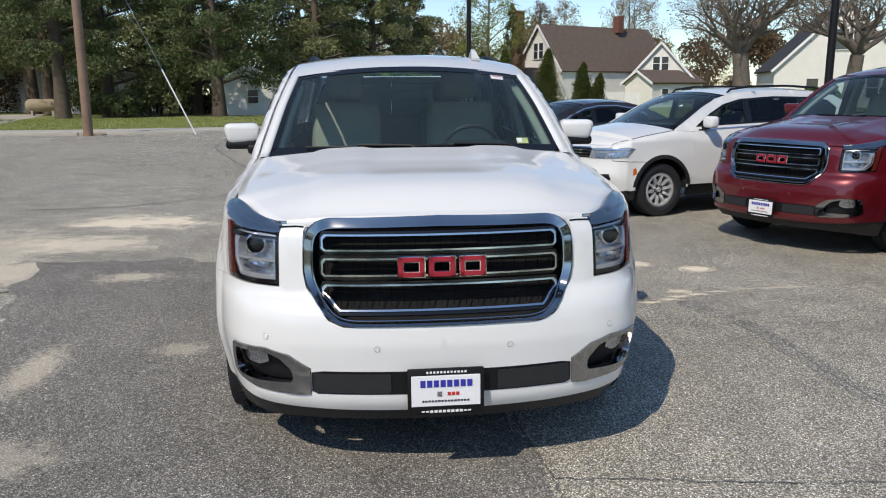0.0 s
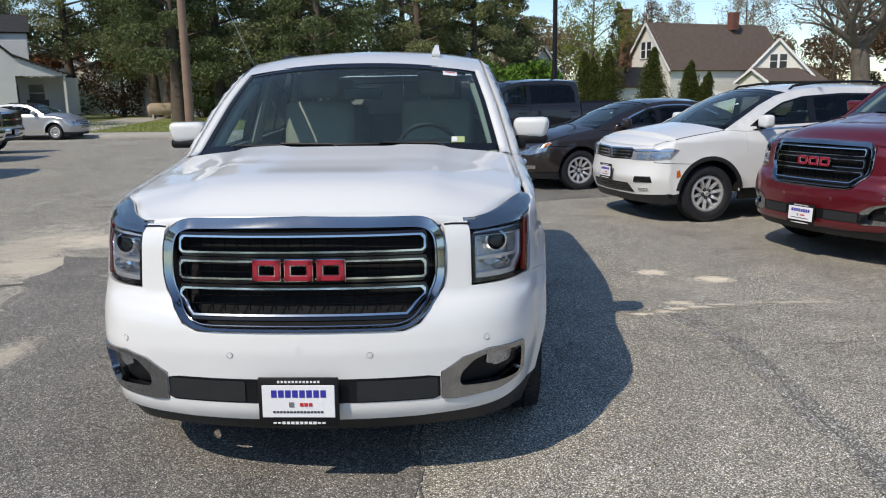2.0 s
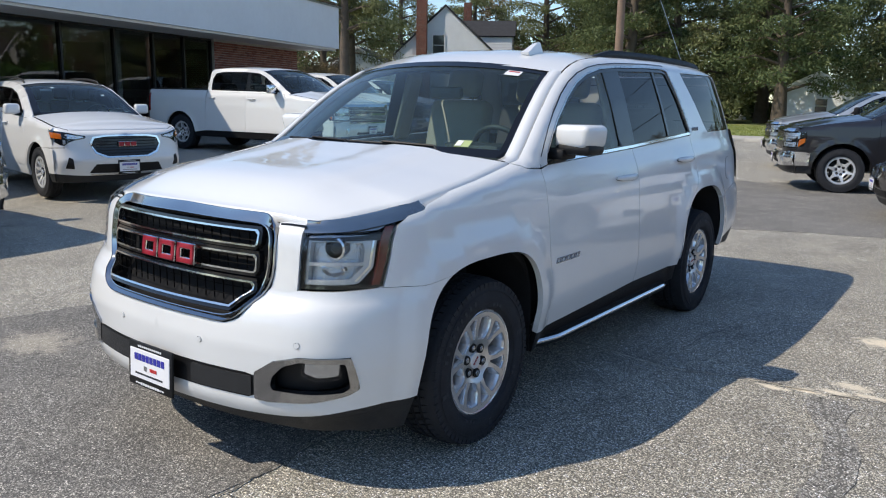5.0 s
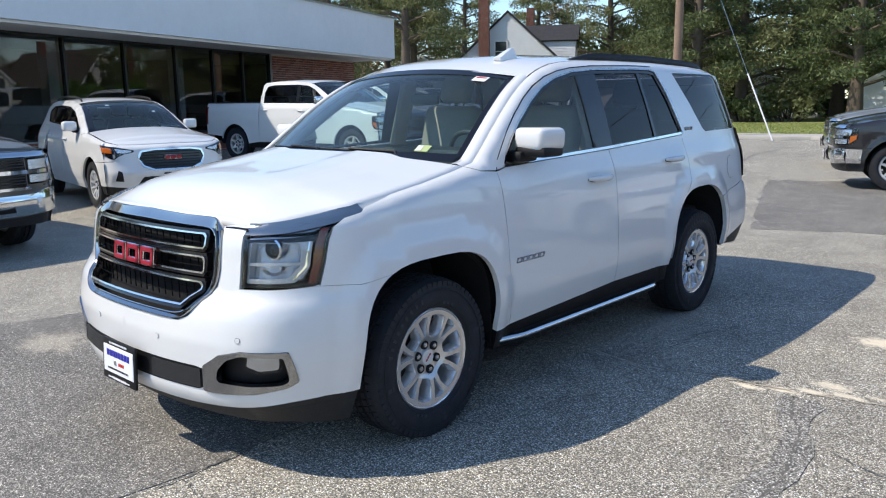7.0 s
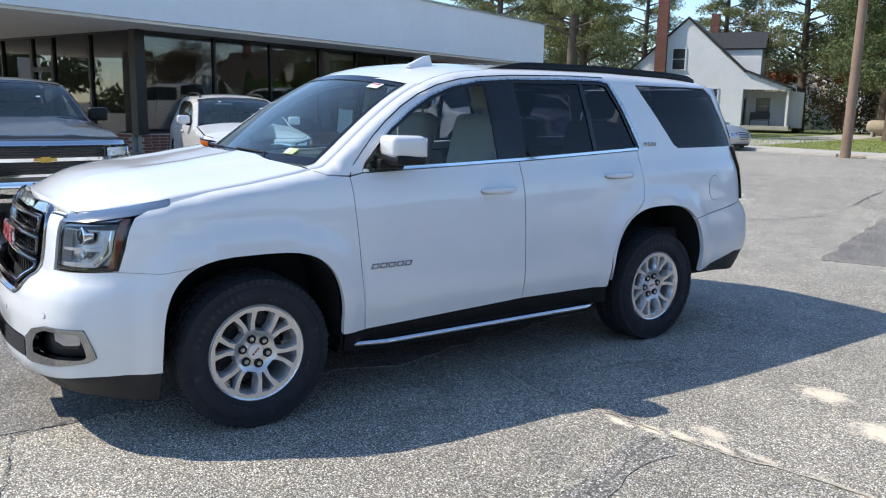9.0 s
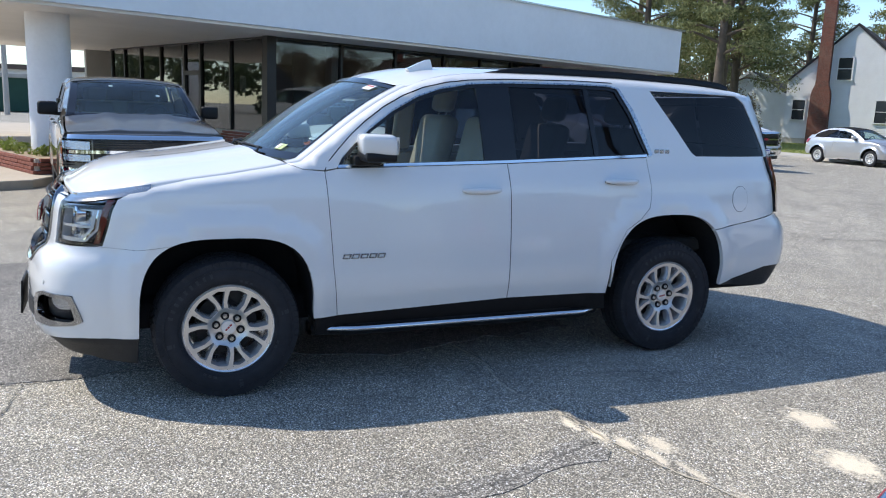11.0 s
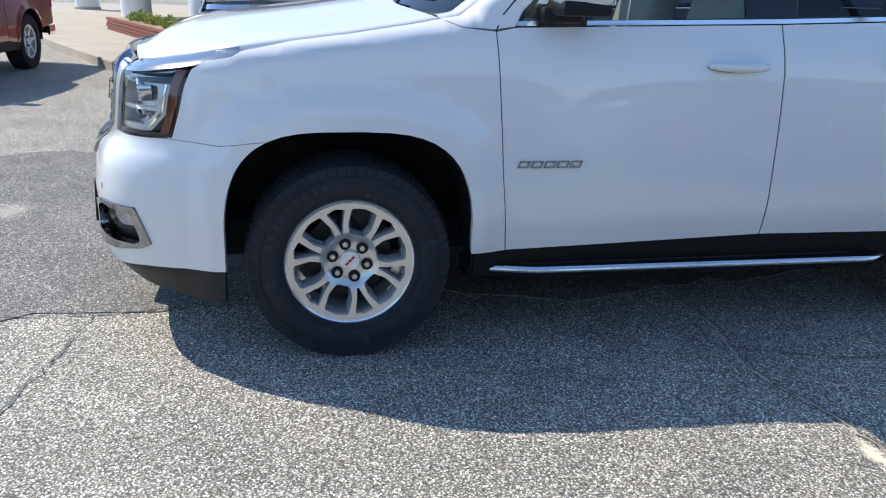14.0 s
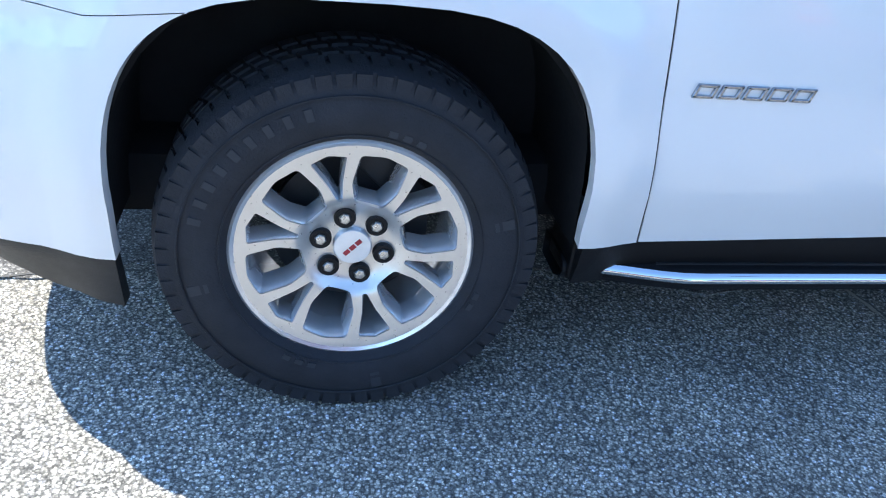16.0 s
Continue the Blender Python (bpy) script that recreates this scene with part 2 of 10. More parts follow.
def line_gap(pts, line, closed=False):
    """The distance of each point from a line of segments."""
    pts, line = np.asarray(pts, float), np.asarray(line, float)
    a, b = (line, np.roll(line, -1, 0)) if closed else (line[:-1], line[1:])
    d = b - a
    t = ((pts[:, None] - a) * d).sum(-1) / np.maximum((d * d).sum(-1), 1e-12)
    near = a + np.clip(t, 0, 1)[..., None] * d
    return np.sqrt(((pts[:, None] - near) ** 2).sum(-1)).min(1)


def rounded(poly, radius, n=4):
    """A polygon with its corners rounded."""
    out, count = [], len(poly)
    for i in range(count):
        p, a, b = (np.array(poly[j % count], float) for j in (i, i - 1, i + 1))
        da, db = a - p, b - p
        la, lb = np.linalg.norm(da), np.linalg.norm(db)
        if la < 1e-6 or lb < 1e-6:
            continue
        r = min(radius, 0.45 * la, 0.45 * lb)
        p0, p1 = p + da / la * r, p + db / lb * r
        for t in np.linspace(0, 1, n + 1):
            out.append(tuple((1 - t) ** 2 * p0 + 2 * t * (1 - t) * p + t * t * p1))
    return out


def dense(poly, step):
    out, count = [], len(poly)
    for i in range(count):
        a, b = np.array(poly[i], float), np.array(poly[(i + 1) % count], float)
        for k in range(max(1, int(np.ceil(np.linalg.norm(b - a) / step)))):
            out.append(a + (b - a) * k / max(1, int(np.ceil(np.linalg.norm(b - a) / step))))
    return np.array(out)


def dense_open(line, step):
    """More points along an open line."""
    p, out = np.array(line, float), []
    for a, b in zip(p, p[1:]):
        n = max(1, int(np.linalg.norm(b - a) / step))
        out += [a + (b - a) * k / n for k in range(n)]
    return np.array(out + [p[-1]])


def along(line):
    """How far along a line its points lie."""
    p = np.array(line, float)
    return np.r_[0, np.cumsum(np.linalg.norm(np.diff(p, axis=0), axis=1))]


def shrunk(poly, gap):
    """A polygon moved inwards by gap; points on the line u = 0 stay on it."""
    p = np.array(poly, float)
    area = 0.5 * np.sum(p[:, 0] * np.roll(p[:, 1], -1) - np.roll(p[:, 0], -1) * p[:, 1])
    e0, e1 = p - np.roll(p, 1, 0), np.roll(p, -1, 0) - p
    n = []
    for e in (e0, e1):
        m = np.stack([-e[:, 1], e[:, 0]], 1)
        n.append(m / np.maximum(np.linalg.norm(m, axis=1, keepdims=True), 1e-9))
    mid = n[0] + n[1]
    mid /= np.maximum((mid * n[0]).sum(1, keepdims=True), 0.45)
    out = p + mid * gap * np.sign(area)
    out[np.abs(p[:, 0]) < 1e-6, 0] = 0.0
    return out


def region(poly, holes=(), step=0.06):
    """Triangles that fill a polygon with holes: points, triangles, and the directed edges of its rim."""
    loops = [dense(poly, step)] + [dense(h, step) for h in holes]
    pts, edges = [], []
    for loop in loops:
        k = len(pts)
        pts += [tuple(p) for p in loop]
        edges += [(k + i, k + (i + 1) % len(loop)) for i in range(len(loop))]
    lo, hi = np.min(loops[0], 0), np.max(loops[0], 0)
    grid = np.stack(np.meshgrid(np.arange(lo[0] + step / 2, hi[0], step), np.arange(lo[1] + step / 2, hi[1], step)), -1).reshape(-1, 2)
    if len(grid):
        keep = inside(grid, loops[0])
        for h in loops[1:]:
            keep &= ~inside(grid, h)
        grid = grid[keep]
        for loop in loops:
            if len(grid):
                grid = grid[line_gap(grid, loop, True) > 0.45 * step]
        pts += [tuple(p) for p in grid]
    from mathutils.geometry import delaunay_2d_cdt
    v, _, f, *_ = delaunay_2d_cdt([Vector(p) for p in pts], edges, [], 0, 1e-6)
    v = np.array([tuple(p) for p in v])
    f = np.array([tuple(t) for t in f if len(t) == 3])
    mid = v[f].mean(1)
    keep = inside(mid, loops[0])
    for h in loops[1:]:
        keep &= ~inside(mid, h)
    f = f[keep]
    a, b, c = v[f[:, 0]], v[f[:, 1]], v[f[:, 2]]
    turn = (b - a)[:, 0] * (c - a)[:, 1] - (b - a)[:, 1] * (c - a)[:, 0]
    f = f[np.abs(turn) > 1e-10]
    turn = turn[np.abs(turn) > 1e-10]
    f[turn < 0] = f[turn < 0][:, ::-1]
    seen = {}
    for t in f:
        for i in range(3):
            seen[(t[i], t[(i + 1) % 3])] = True
    rim = [e for e in seen if (e[1], e[0]) not in seen]
    return v, f, rim


def slab(name, poly, holes, front, mat, parent, depth=0.01, step=0.06, label="", normal=None, mirror=False):
    """A plate whose outline is a polygon in a plane. front maps (n, 2) to places, normal to their normals; it is depth thick."""
    v, f, rim = region(poly, holes, step)
    P = front(v)
    N = normal(v)
    B = P - N * depth
    verts, faces, norms = [*P], [], []
    if mirror is True:
        f = f[:, ::-1]
        rim = [(b, a) for a, b in rim]
    for t in f:
        faces.append(tuple(t))
        norms += [N[i] for i in t]
    for a, b in rim:
        if abs(v[a][0]) < 1e-6 and abs(v[b][0]) < 1e-6 and mirror == "centre":
            continue
        k = len(verts)
        verts += [P[a], P[b], B[b], B[a]]
        faces.append((k, k + 3, k + 2, k + 1))
        n = np.cross(B[a] - P[a], P[b] - P[a])
        n = n / max(np.linalg.norm(n), 1e-9)
        norms += [n] * 4
    if mirror == "centre":
        k = len(verts)
        flip = np.array([-1, 1, 1])
        old, at = list(faces), 0
        verts += [p * flip for p in verts]
        for face in old:
            ns = norms[at:at + len(face)]
            at += len(face)
            faces.append(tuple(i + k for i in face[::-1]))
            norms += [n * flip for n in ns[::-1]]
    return pydata(name, verts, faces, mat, parent, label, norms)


def loft(name, rows, mat, parent, label="", closed=False, crisp=0.0):
    """A smooth sheet through rows of places."""
    rows = np.asarray(rows)
    r, c, _ = rows.shape
    faces = []
    for i in range(r - 1):
        for j in range(c if closed else c - 1):
            k = (j + 1) % c
            faces.append((i * c + j, i * c + k, (i + 1) * c + k, (i + 1) * c + j))
    ob = pydata(name, rows.reshape(-1, 3), faces, mat, parent, label)
    if crisp:
        ob.data.set_sharp_from_angle(angle=radians(crisp))
    return ob


def arc(cy, cz, r, a0, a1, n=20):
    return [(cy + r * math.cos(radians(a0 + (a1 - a0) * k / n)), cz + r * math.sin(radians(a0 + (a1 - a0) * k / n))) for k in range(n + 1)]


def hoop(cy, cz, a, b, a0, a1, n=20, power=2.5):
    """A wheel arch, squarer than a circle."""
    out = []
    for k in range(n + 1):
        t = radians(a0 + (a1 - a0) * k / n)
        c, s = math.cos(t), math.sin(t)
        out.append((cy + a * math.copysign(abs(c) ** (2 / power), c), cz + b * math.copysign(abs(s) ** (2 / power), s)))
    return out


def smooth01(t):
    t = np.clip(t, 0, 1)
    return t * t * (3 - 2 * t)


def curve_through(pts, per=12, mirror=False):
    """Catmull-Rom points; mirror: the line goes on as its own mirror image past x = 0."""
    flip = (-1, 1) if mirror else (1, 1)
    p = np.array([np.multiply(pts[1 if mirror else 0], flip), *pts, np.multiply(pts[-2 if mirror else -1], flip)], float)
    out = []
    for i in range(1, len(p) - 2):
        for t in np.arange(per) / per:
            a, b, c, d = p[i - 1:i + 3]
            out.append(0.5 * (2 * b + (c - a) * t + (2 * a - 5 * b + 4 * c - d) * t * t + (3 * b - a - 3 * c + d) * t ** 3))
    out.append(p[-2])
    return np.array(out)


# ---- car bodies ----
class Shell:
    """The skin of a car: u runs round its plan from the middle of the nose to the middle of the tail, z is the height.
    The nose looks to -y, the car's left is +x, and the front axle stands over the origin."""

    def __init__(self, outline, nose, flank, tail, top, roll=0.05, reach=1.0, arches=(), flare=0.012):
        line = curve_through(outline, 12, True)
        self.X, self.Y = line[:, 0], line[:, 1]
        self.U = np.r_[0, np.cumsum(np.hypot(np.diff(self.X), np.diff(self.Y)))]
        d = np.gradient(line, axis=0)
        d /= np.linalg.norm(d, axis=1, keepdims=True)
        self.NX, self.NY = d[:, 1], -d[:, 0]
        self.wide, self.y0, self.y1 = self.X.max(), self.Y.min(), self.Y.max()
        self.nose, self.flank, self.tail = (np.array(k, float).T for k in (nose, flank, tail))
        self.roll, self.reach, self.arches, self.flare, self.top = roll, reach, arches, flare, None
        self.split = float(np.interp(0.80 * self.wide, self.X[:np.argmax(self.X)], self.U[:np.argmax(self.X)]))
        self.top = np.array([self.at(*p) for p in top])
        self.roll_line = np.vstack([[(-0.3, self.top[0][1])], self.top])

    def at(self, which, v, z):
        return self.F(v, z) if which == "F" else self.G(v, z)

    def place(self, u, z):
        u, z = np.asarray(u, float), np.asarray(z, float)
        X, Y = np.interp(u, self.U, self.X), np.interp(u, self.U, self.Y)
        x = X * (1 - np.interp(z, *self.flank) / self.wide)
        y = Y + np.interp(z, *self.nose) * smooth01(1 - (Y - self.y0) / self.reach) - np.interp(z, *self.tail) * smooth01(1 - (self.y1 - Y) / self.reach)
        for cy, cz, r, *more in self.arches:
            if more:
                b, power = more
                q = ((np.abs(y - cy) / r) ** power + (np.maximum(z - cz, 0) / b) ** power) ** (1 / power)
                x = x + self.flare * (1 - np.clip(((q - 1) * (r + b) / 2 - 0.055) / 0.085, 0, 1)) * (X > 0.8 * self.wide)
                continue
            q = np.hypot(y - cy, z - cz)
            x = x + self.flare * np.exp(-(((q - r) / 0.05) ** 2)) * (X > 0.8 * self.wide)
        return x, y

    def __call__(self, uz):
        uz = np.asarray(uz, float).reshape(-1, 2)
        u, z = uz[:, 0], uz[:, 1]
        x, y = self.place(u, z)
        R = self.roll
        d = np.minimum(line_gap(uz, self.roll_line), R)
        r = R - np.sqrt(np.maximum(R * R - (R - d) ** 2, 0))
        x = x - np.interp(u, self.U, self.NX) * r
        y = y - np.interp(u, self.U, self.NY) * r
        return np.stack([x, y, z], 1)

    def normal(self, uz, e=2e-3):
        uz = np.asarray(uz, float).reshape(-1, 2)
        du = self(uz + (e, 0)) - self(uz - (e, 0))
        dz = self(uz + (0, e)) - self(uz - (0, e))
        n = np.cross(du, dz)
        n /= np.maximum(np.linalg.norm(n, axis=1, keepdims=True), 1e-9)
        X, Y = np.interp(uz[:, 0], self.U, self.NX), np.interp(uz[:, 0], self.U, self.NY)
        n *= np.where(n[:, 0] * X + n[:, 1] * Y < 0, -1, 1)[:, None]
        return n

    def F(self, x, z):
        """The point of the nose at this x and height."""
        us = np.linspace(0, self.U[np.argmax(self.X)], 300)
        return (float(np.interp(x, self.place(us, np.full(300, z))[0], us)), z)

    def G(self, y, z):
        """The point of the left flank at this y and height."""
        us = np.linspace(self.split * 0.9, self.U[-1] - self.split * 0.9, 600)
        return (float(np.interp(y, self.place(us, np.full(600, z))[1], us)), z)

    def edge(self, u):
        return float(np.interp(u, self.top[:, 0], self.top[:, 1]))


class Car:
    def __init__(self, name, shell, m, label, category, group=""):
        self.sh = shell
        self.root = tagged(empty(name, m), label, category, group)

    def uz(self, pts):
        return [self.sh.at(*p) if len(p) == 3 else p for p in pts]

    def panel(self, name, pts, mat, centre=False, off=0.0, depth=0.03, gap=0.003, step=0.07, holes=(), round_=0.0, label="", parent=None, sides=(1, -1)):
        poly = self.uz(pts)
        holes = [self.uz(h) for h in holes]
        if round_:
            poly, holes = rounded(poly, round_), [rounded(h, round_) for h in holes]
            if centre:
                poly = [(0.0 if u < 1e-3 else u, z) for u, z in poly]
        if gap:
            poly = shrunk(dense(poly, step), gap)
        sh, made = self.sh, []
        for s in ((1,) if centre else sides):
            flip = np.array([s, 1, 1])
            front = lambda v: (sh(v) + sh.normal(v) * off) * flip
            norm = lambda v: sh.normal(v) * flip
            made.append(slab(name, poly, holes, front, mat, parent or self.root, depth, step, label, norm, "centre" if centre else s < 0))
        return made

    def add(self, name, bm, mat, label="", parent=None, smooth=35.0):
        return part(name, bm, mat, parent or self.root, label, smooth)


def mirrored_rows(left, bow, crown, cols=17, power=2.0):
    """Rows across a car from its left edge line to its right one. bow: y added in the middle, crown: z added there."""
    s = np.linspace(-1, 1, cols)
    hump = 1 - np.abs(s) ** power
    rows = []
    for p, b, c in zip(left, bow, crown):
        rows.append(np.stack([p[0] * s, p[1] + b * hump, p[2] + c * hump], 1))
    return np.array(rows)


# ---- wheels ----
WHEELS = {}


def ring_bar(bm, a, wide, r0, r1, x, h):
    """A flat raised bar on a tyre wall, round the axle."""
    vs = []
    for dx in (-0.004, h):
        for r in (r0, r1):
            for q in (a - wide / 2, a, a + wide / 2):
                vs.append(bm.verts.new((x + dx - 0.05 * abs(r - (r0 + r1) / 2), r * math.cos(q), r * math.sin(q))))
    for f in ((6, 7, 10, 9), (7, 8, 11, 10), (0, 1, 7, 6), (1, 2, 8, 7), (3, 9, 10, 4), (4, 10, 11, 5), (0, 6, 9, 3), (2, 5, 11, 8)):
        bm.faces.new([vs[i] for i in f])


def wheel_meshes(style):
    """The meshes of one kind of wheel, axle along x, outer face to +x."""
    key, tyre_r, rim_r, width, spokes, lugs, rim_mat = style
    if key in WHEELS:
        return WHEELS[key]
    w = width / 2
    made = []
    bm = bmesh.new()
    add_lathe(bm, [(rim_r + 0.004, w * 0.72), (rim_r + 0.016, w * 0.90), (rim_r + 0.035, w * 0.985), (rim_r + 0.065, w * 1.0), (tyre_r - 0.075, w * 0.985), (tyre_r - 0.04, w * 0.94), (tyre_r - 0.015, w * 0.88), (tyre_r - 0.007, w * 0.74),
                   (tyre_r - 0.010, w * 0.42), (tyre_r - 0.018, w * 0.40), (tyre_r - 0.018, w * 0.34), (tyre_r - 0.008, w * 0.32), (tyre_r - 0.008, w * 0.06), (tyre_r - 0.018, w * 0.04), (tyre_r - 0.018, -w * 0.04), (tyre_r - 0.008, -w * 0.06), (tyre_r - 0.008, -w * 0.74), (tyre_r - 0.03, -w * 0.9), (rim_r + 0.06, -w), (rim_r, -w * 0.72)], 72)
    made.append(("tyre", bm, TYRE, ""))
    bm = bmesh.new()
    blocks = 64
    for k in range(blocks):
        a = 2 * math.pi * k / blocks
        for x0, x1, r0, r1, shift in ((0.44, 0.945, 0.0, -0.017, 0.0), (0.08, 0.31, 0.0, 0.0, 0.5), (-0.31, -0.08, 0.0, 0.0, 0.0), (-0.74, -0.44, 0.0, 0.0, 0.5)):
            h = 2 * math.pi / blocks * 0.39
            vs = []
            for rr in (-0.03, 0.0):
                for (x, dr) in ((x0, r0), (x1, r1)):
                    for t in (-h, h):
                        q = a + t + shift * 2 * math.pi / blocks + (0.35 * h if x == x0 else -0.35 * h)
                        r = tyre_r + dr + rr
                        vs.append(bm.verts.new((x * w, r * math.cos(q), r * math.sin(q))))
            for f in ((0, 1, 3, 2), (4, 6, 7, 5), (0, 4, 5, 1), (2, 3, 7, 6), (0, 2, 6, 4), (1, 5, 7, 3)):
                bm.faces.new([vs[i] for i in f])
    made.append(("tread", bm, TYRE, ""))
    if key == "six_double":
        # worn raised print on the sidewall, as plain bars
        bm = bmesh.new()
        for k in range(9):
            ring_bar(bm, radians(62 + 7.2 * k), radians(2.6), rim_r + 0.062, rim_r + 0.086, w * 1.0 - 0.001, 0.0025)
        for a in (148, 236, 330):
            ring_bar(bm, radians(a), radians(4), rim_r + 0.052, rim_r + 0.092, w * 1.0 - 0.0015, 0.0022)
        for a in (20, 26, 32, 196, 202, 208, 290, 296):
            ring_bar(bm, radians(a), radians(3.5), rim_r + 0.030, rim_r + 0.042, w * 0.985, 0.002)
        made.append(("sidewall_print", bm, TYRE_LETTER, "raised plain bars on the tyre wall"))
        bm = bmesh.new()
        for r, x in ((rim_r + 0.024, w * 0.945), (rim_r + 0.100, w * 0.985)):
            add_tube(bm, [(x, r * math.cos(q), r * math.sin(q)) for q in (2 * math.pi * j / 72 for j in range(72))], 0.0022, 5, True)
        made.append(("sidewall_rib", bm, TYRE, ""))
    bm = bmesh.new()
    add_lathe(bm, [(rim_r - 0.005, w * 0.80), (rim_r + 0.004, w * 0.83), (rim_r + 0.010, w * 0.80), (rim_r + 0.006, w * 0.70), (rim_r - 0.012, w * 0.60), (rim_r - 0.030, w * 0.2), (rim_r - 0.034, -w * 0.5), (rim_r, -w * 0.7)], 72)
    made.append(("barrel", bm, POCKET if key == "six_double" else ALLOY_DULL, ""))
    bm = bmesh.new()
    add_lathe(bm, [(0.0, -0.005), (rim_r * 0.70, -0.005), (rim_r * 0.70, -0.03), (0.0, -0.03)], 40)
    add_box(bm, (-0.02, rim_r * 0.62, rim_r * 0.18), (0.07, 0.07, 0.16), 0.01)
    made.append(("brake_disc", bm, GREY_PLASTIC, ""))
    n, hub, pair = spokes
    ro, holes = rim_r - (0.001 if pair else 0.006), []
    step = 2 * math.pi / n
    for k in range(n):
        mid, wide = step * (k + (0.0 if pair else 0.5)), pair and k % 2 == 1
        if pair:
            # broad U-shaped windows between the nuts, narrow wedges at them
            half = [(0.870, 0.205), (0.60, 0.196), (0.425, 0.115)] if wide else [(0.870, 0.150), (0.64, 0.062), (0.47, 0.020)]
            loop = [(a * rim_r, b * rim_r) for a, b in half] + [(a * rim_r, -b * rim_r) for a, b in half[::-1]] + [(0.915 * rim_r, 0.0)]
            holes.append(rounded([(a * math.cos(mid) - b * math.sin(mid), a * math.sin(mid) + b * math.cos(mid)) for a, b in loop], 0.010 if wide else 0.005, 4))
            continue
        r1 = ro - (0.020 if pair else 0.024)
        r0 = hub + (0.000 if not pair else (0.020 if wide else 0.008))
        s1 = (0.0125 if pair else 0.013) / r1
        a1 = step / 2 - s1
        a0 = max(0.05, step / 2 - (0.0125 if pair else 0.015) / r0) * (1.0 if not pair else (1.10 if wide else 0.55))
        if not pair:
            a0 = max(0.03, a0 * 0.5)
        pts = [(r1, mid - a1), (r1 + 0.003, mid - a1 / 2), (r1 + 0.004, mid), (r1 + 0.003, mid + a1 / 2), (r1, mid + a1), (r0, mid + a0), (r0, mid - a0)]
        holes.append(rounded([(r * math.cos(a), r * math.sin(a)) for r, a in pts], 0.018 if pair else 0.016, 4))
    dish = lambda r: w * 0.66 + 0.020 * np.clip((r / ro), 0, 1) ** 2 - 0.022 * np.exp(-((r / 0.100) ** 8))
    front = lambda v: np.stack([dish(np.hypot(v[:, 0], v[:, 1])), v[:, 0], v[:, 1]], 1)

    def norm(v):
        r = np.maximum(np.hypot(v[:, 0], v[:, 1]), 1e-6)
        g = (dish(r + 0.002) - dish(r - 0.002)) / 0.004
        n = np.stack([np.ones(len(v)), -g * v[:, 0] / r, -g * v[:, 1] / r], 1)
        return n / np.linalg.norm(n, axis=1, keepdims=True)

    made.append(("rim", (arc(0, 0, ro, 0, 360 - 360 / 96, 95), holes, front, norm, 0.006 if pair else 0.045), MACHINED if pair else rim_mat, "turned bright rim face" if pair else ""))
    if pair:
        # sloping painted walls of the windows
        bm = bmesh.new()
        for k, h in enumerate(holes):
            outer = np.array(h, float)
            rings = []
            for inset, back in ((0.0, 0.004), (0.0035, 0.010), (0.0105 if k % 2 else 0.0045, 0.040), (0.0115 if k % 2 else 0.005, 0.062)):
                line = shrunk(outer, inset) if inset else outer
                rings.append([bm.verts.new((float(dish(math.hypot(a, b))) - back, a, b)) for a, b in line])
            for r0, r1 in zip(rings, rings[1:]):
                for i in range(len(r0)):
                    j = (i + 1) % len(r0)
                    bm.faces.new((r0[i], r0[j], r1[j], r1[i]))
        made.append(("rim_pocket", bm, POCKET, "silver painted window walls"))
    bm = bmesh.new()
    cap = hub * (0.40 if pair else 0.46)
    face = w * 0.66 - (0.010 if pair else 0.0)
    add_lathe(bm, [(0.0, face + 0.004), (cap * 0.93, face + 0.003), (cap, face - 0.001), (cap, w * 0.5)], 32)
    made.append(("centre_cap", bm, ALLOY, ""))
    if lugs:
        bm = bmesh.new()
        for dy in (-0.0165, 0.0, 0.0165):
            add_box(bm, (face + 0.0045, dy, 0), (0.002, 0.0135, 0.0095), 0.0005, 1)
        made.append(("cap_emblem", bm, BADGE_RED if lugs == 6 and pair else SATIN, "small plain red emblem bars"))
        bm = bmesh.new()
        add_lathe(bm, [(0.0135, w * 0.6), (0.0135, w * 0.66 - 0.008), (0.0100, w * 0.66 - 0.004), (0.0, w * 0.66 - 0.003)], 6)
        made.append(("lug_nut", bm, SATIN if pair else CHROME, "steel lug nut"))
        bm = bmesh.new()
        add_lathe(bm, [(0.0, w * 0.66 - 0.0105), (0.0195, w * 0.66 - 0.0100), (0.0210, w * 0.66 - 0.0080), (0.0222, w * 0.66 - 0.0100), (0.0228, w * 0.66 - 0.024)], 24)
        made.append(("lug_socket", bm, BLACK, ""))
    WHEELS[key] = (style, made_meshes(made))
    return WHEELS[key]


def made_meshes(made):
    out = []
    for name, bm, mat, label in made:
        if isinstance(bm, tuple):
            poly, holes, front, norm, thick = bm
            ob = slab(name, poly, holes, front, mat, None, thick, 0.03 if thick > 0.02 else 0.012, "", norm)
        else:
            ob = part(name, bm, mat, None, "", 40.0)
        out.append((name, ob.data, label))
        bpy.data.objects.remove(ob)
    return out


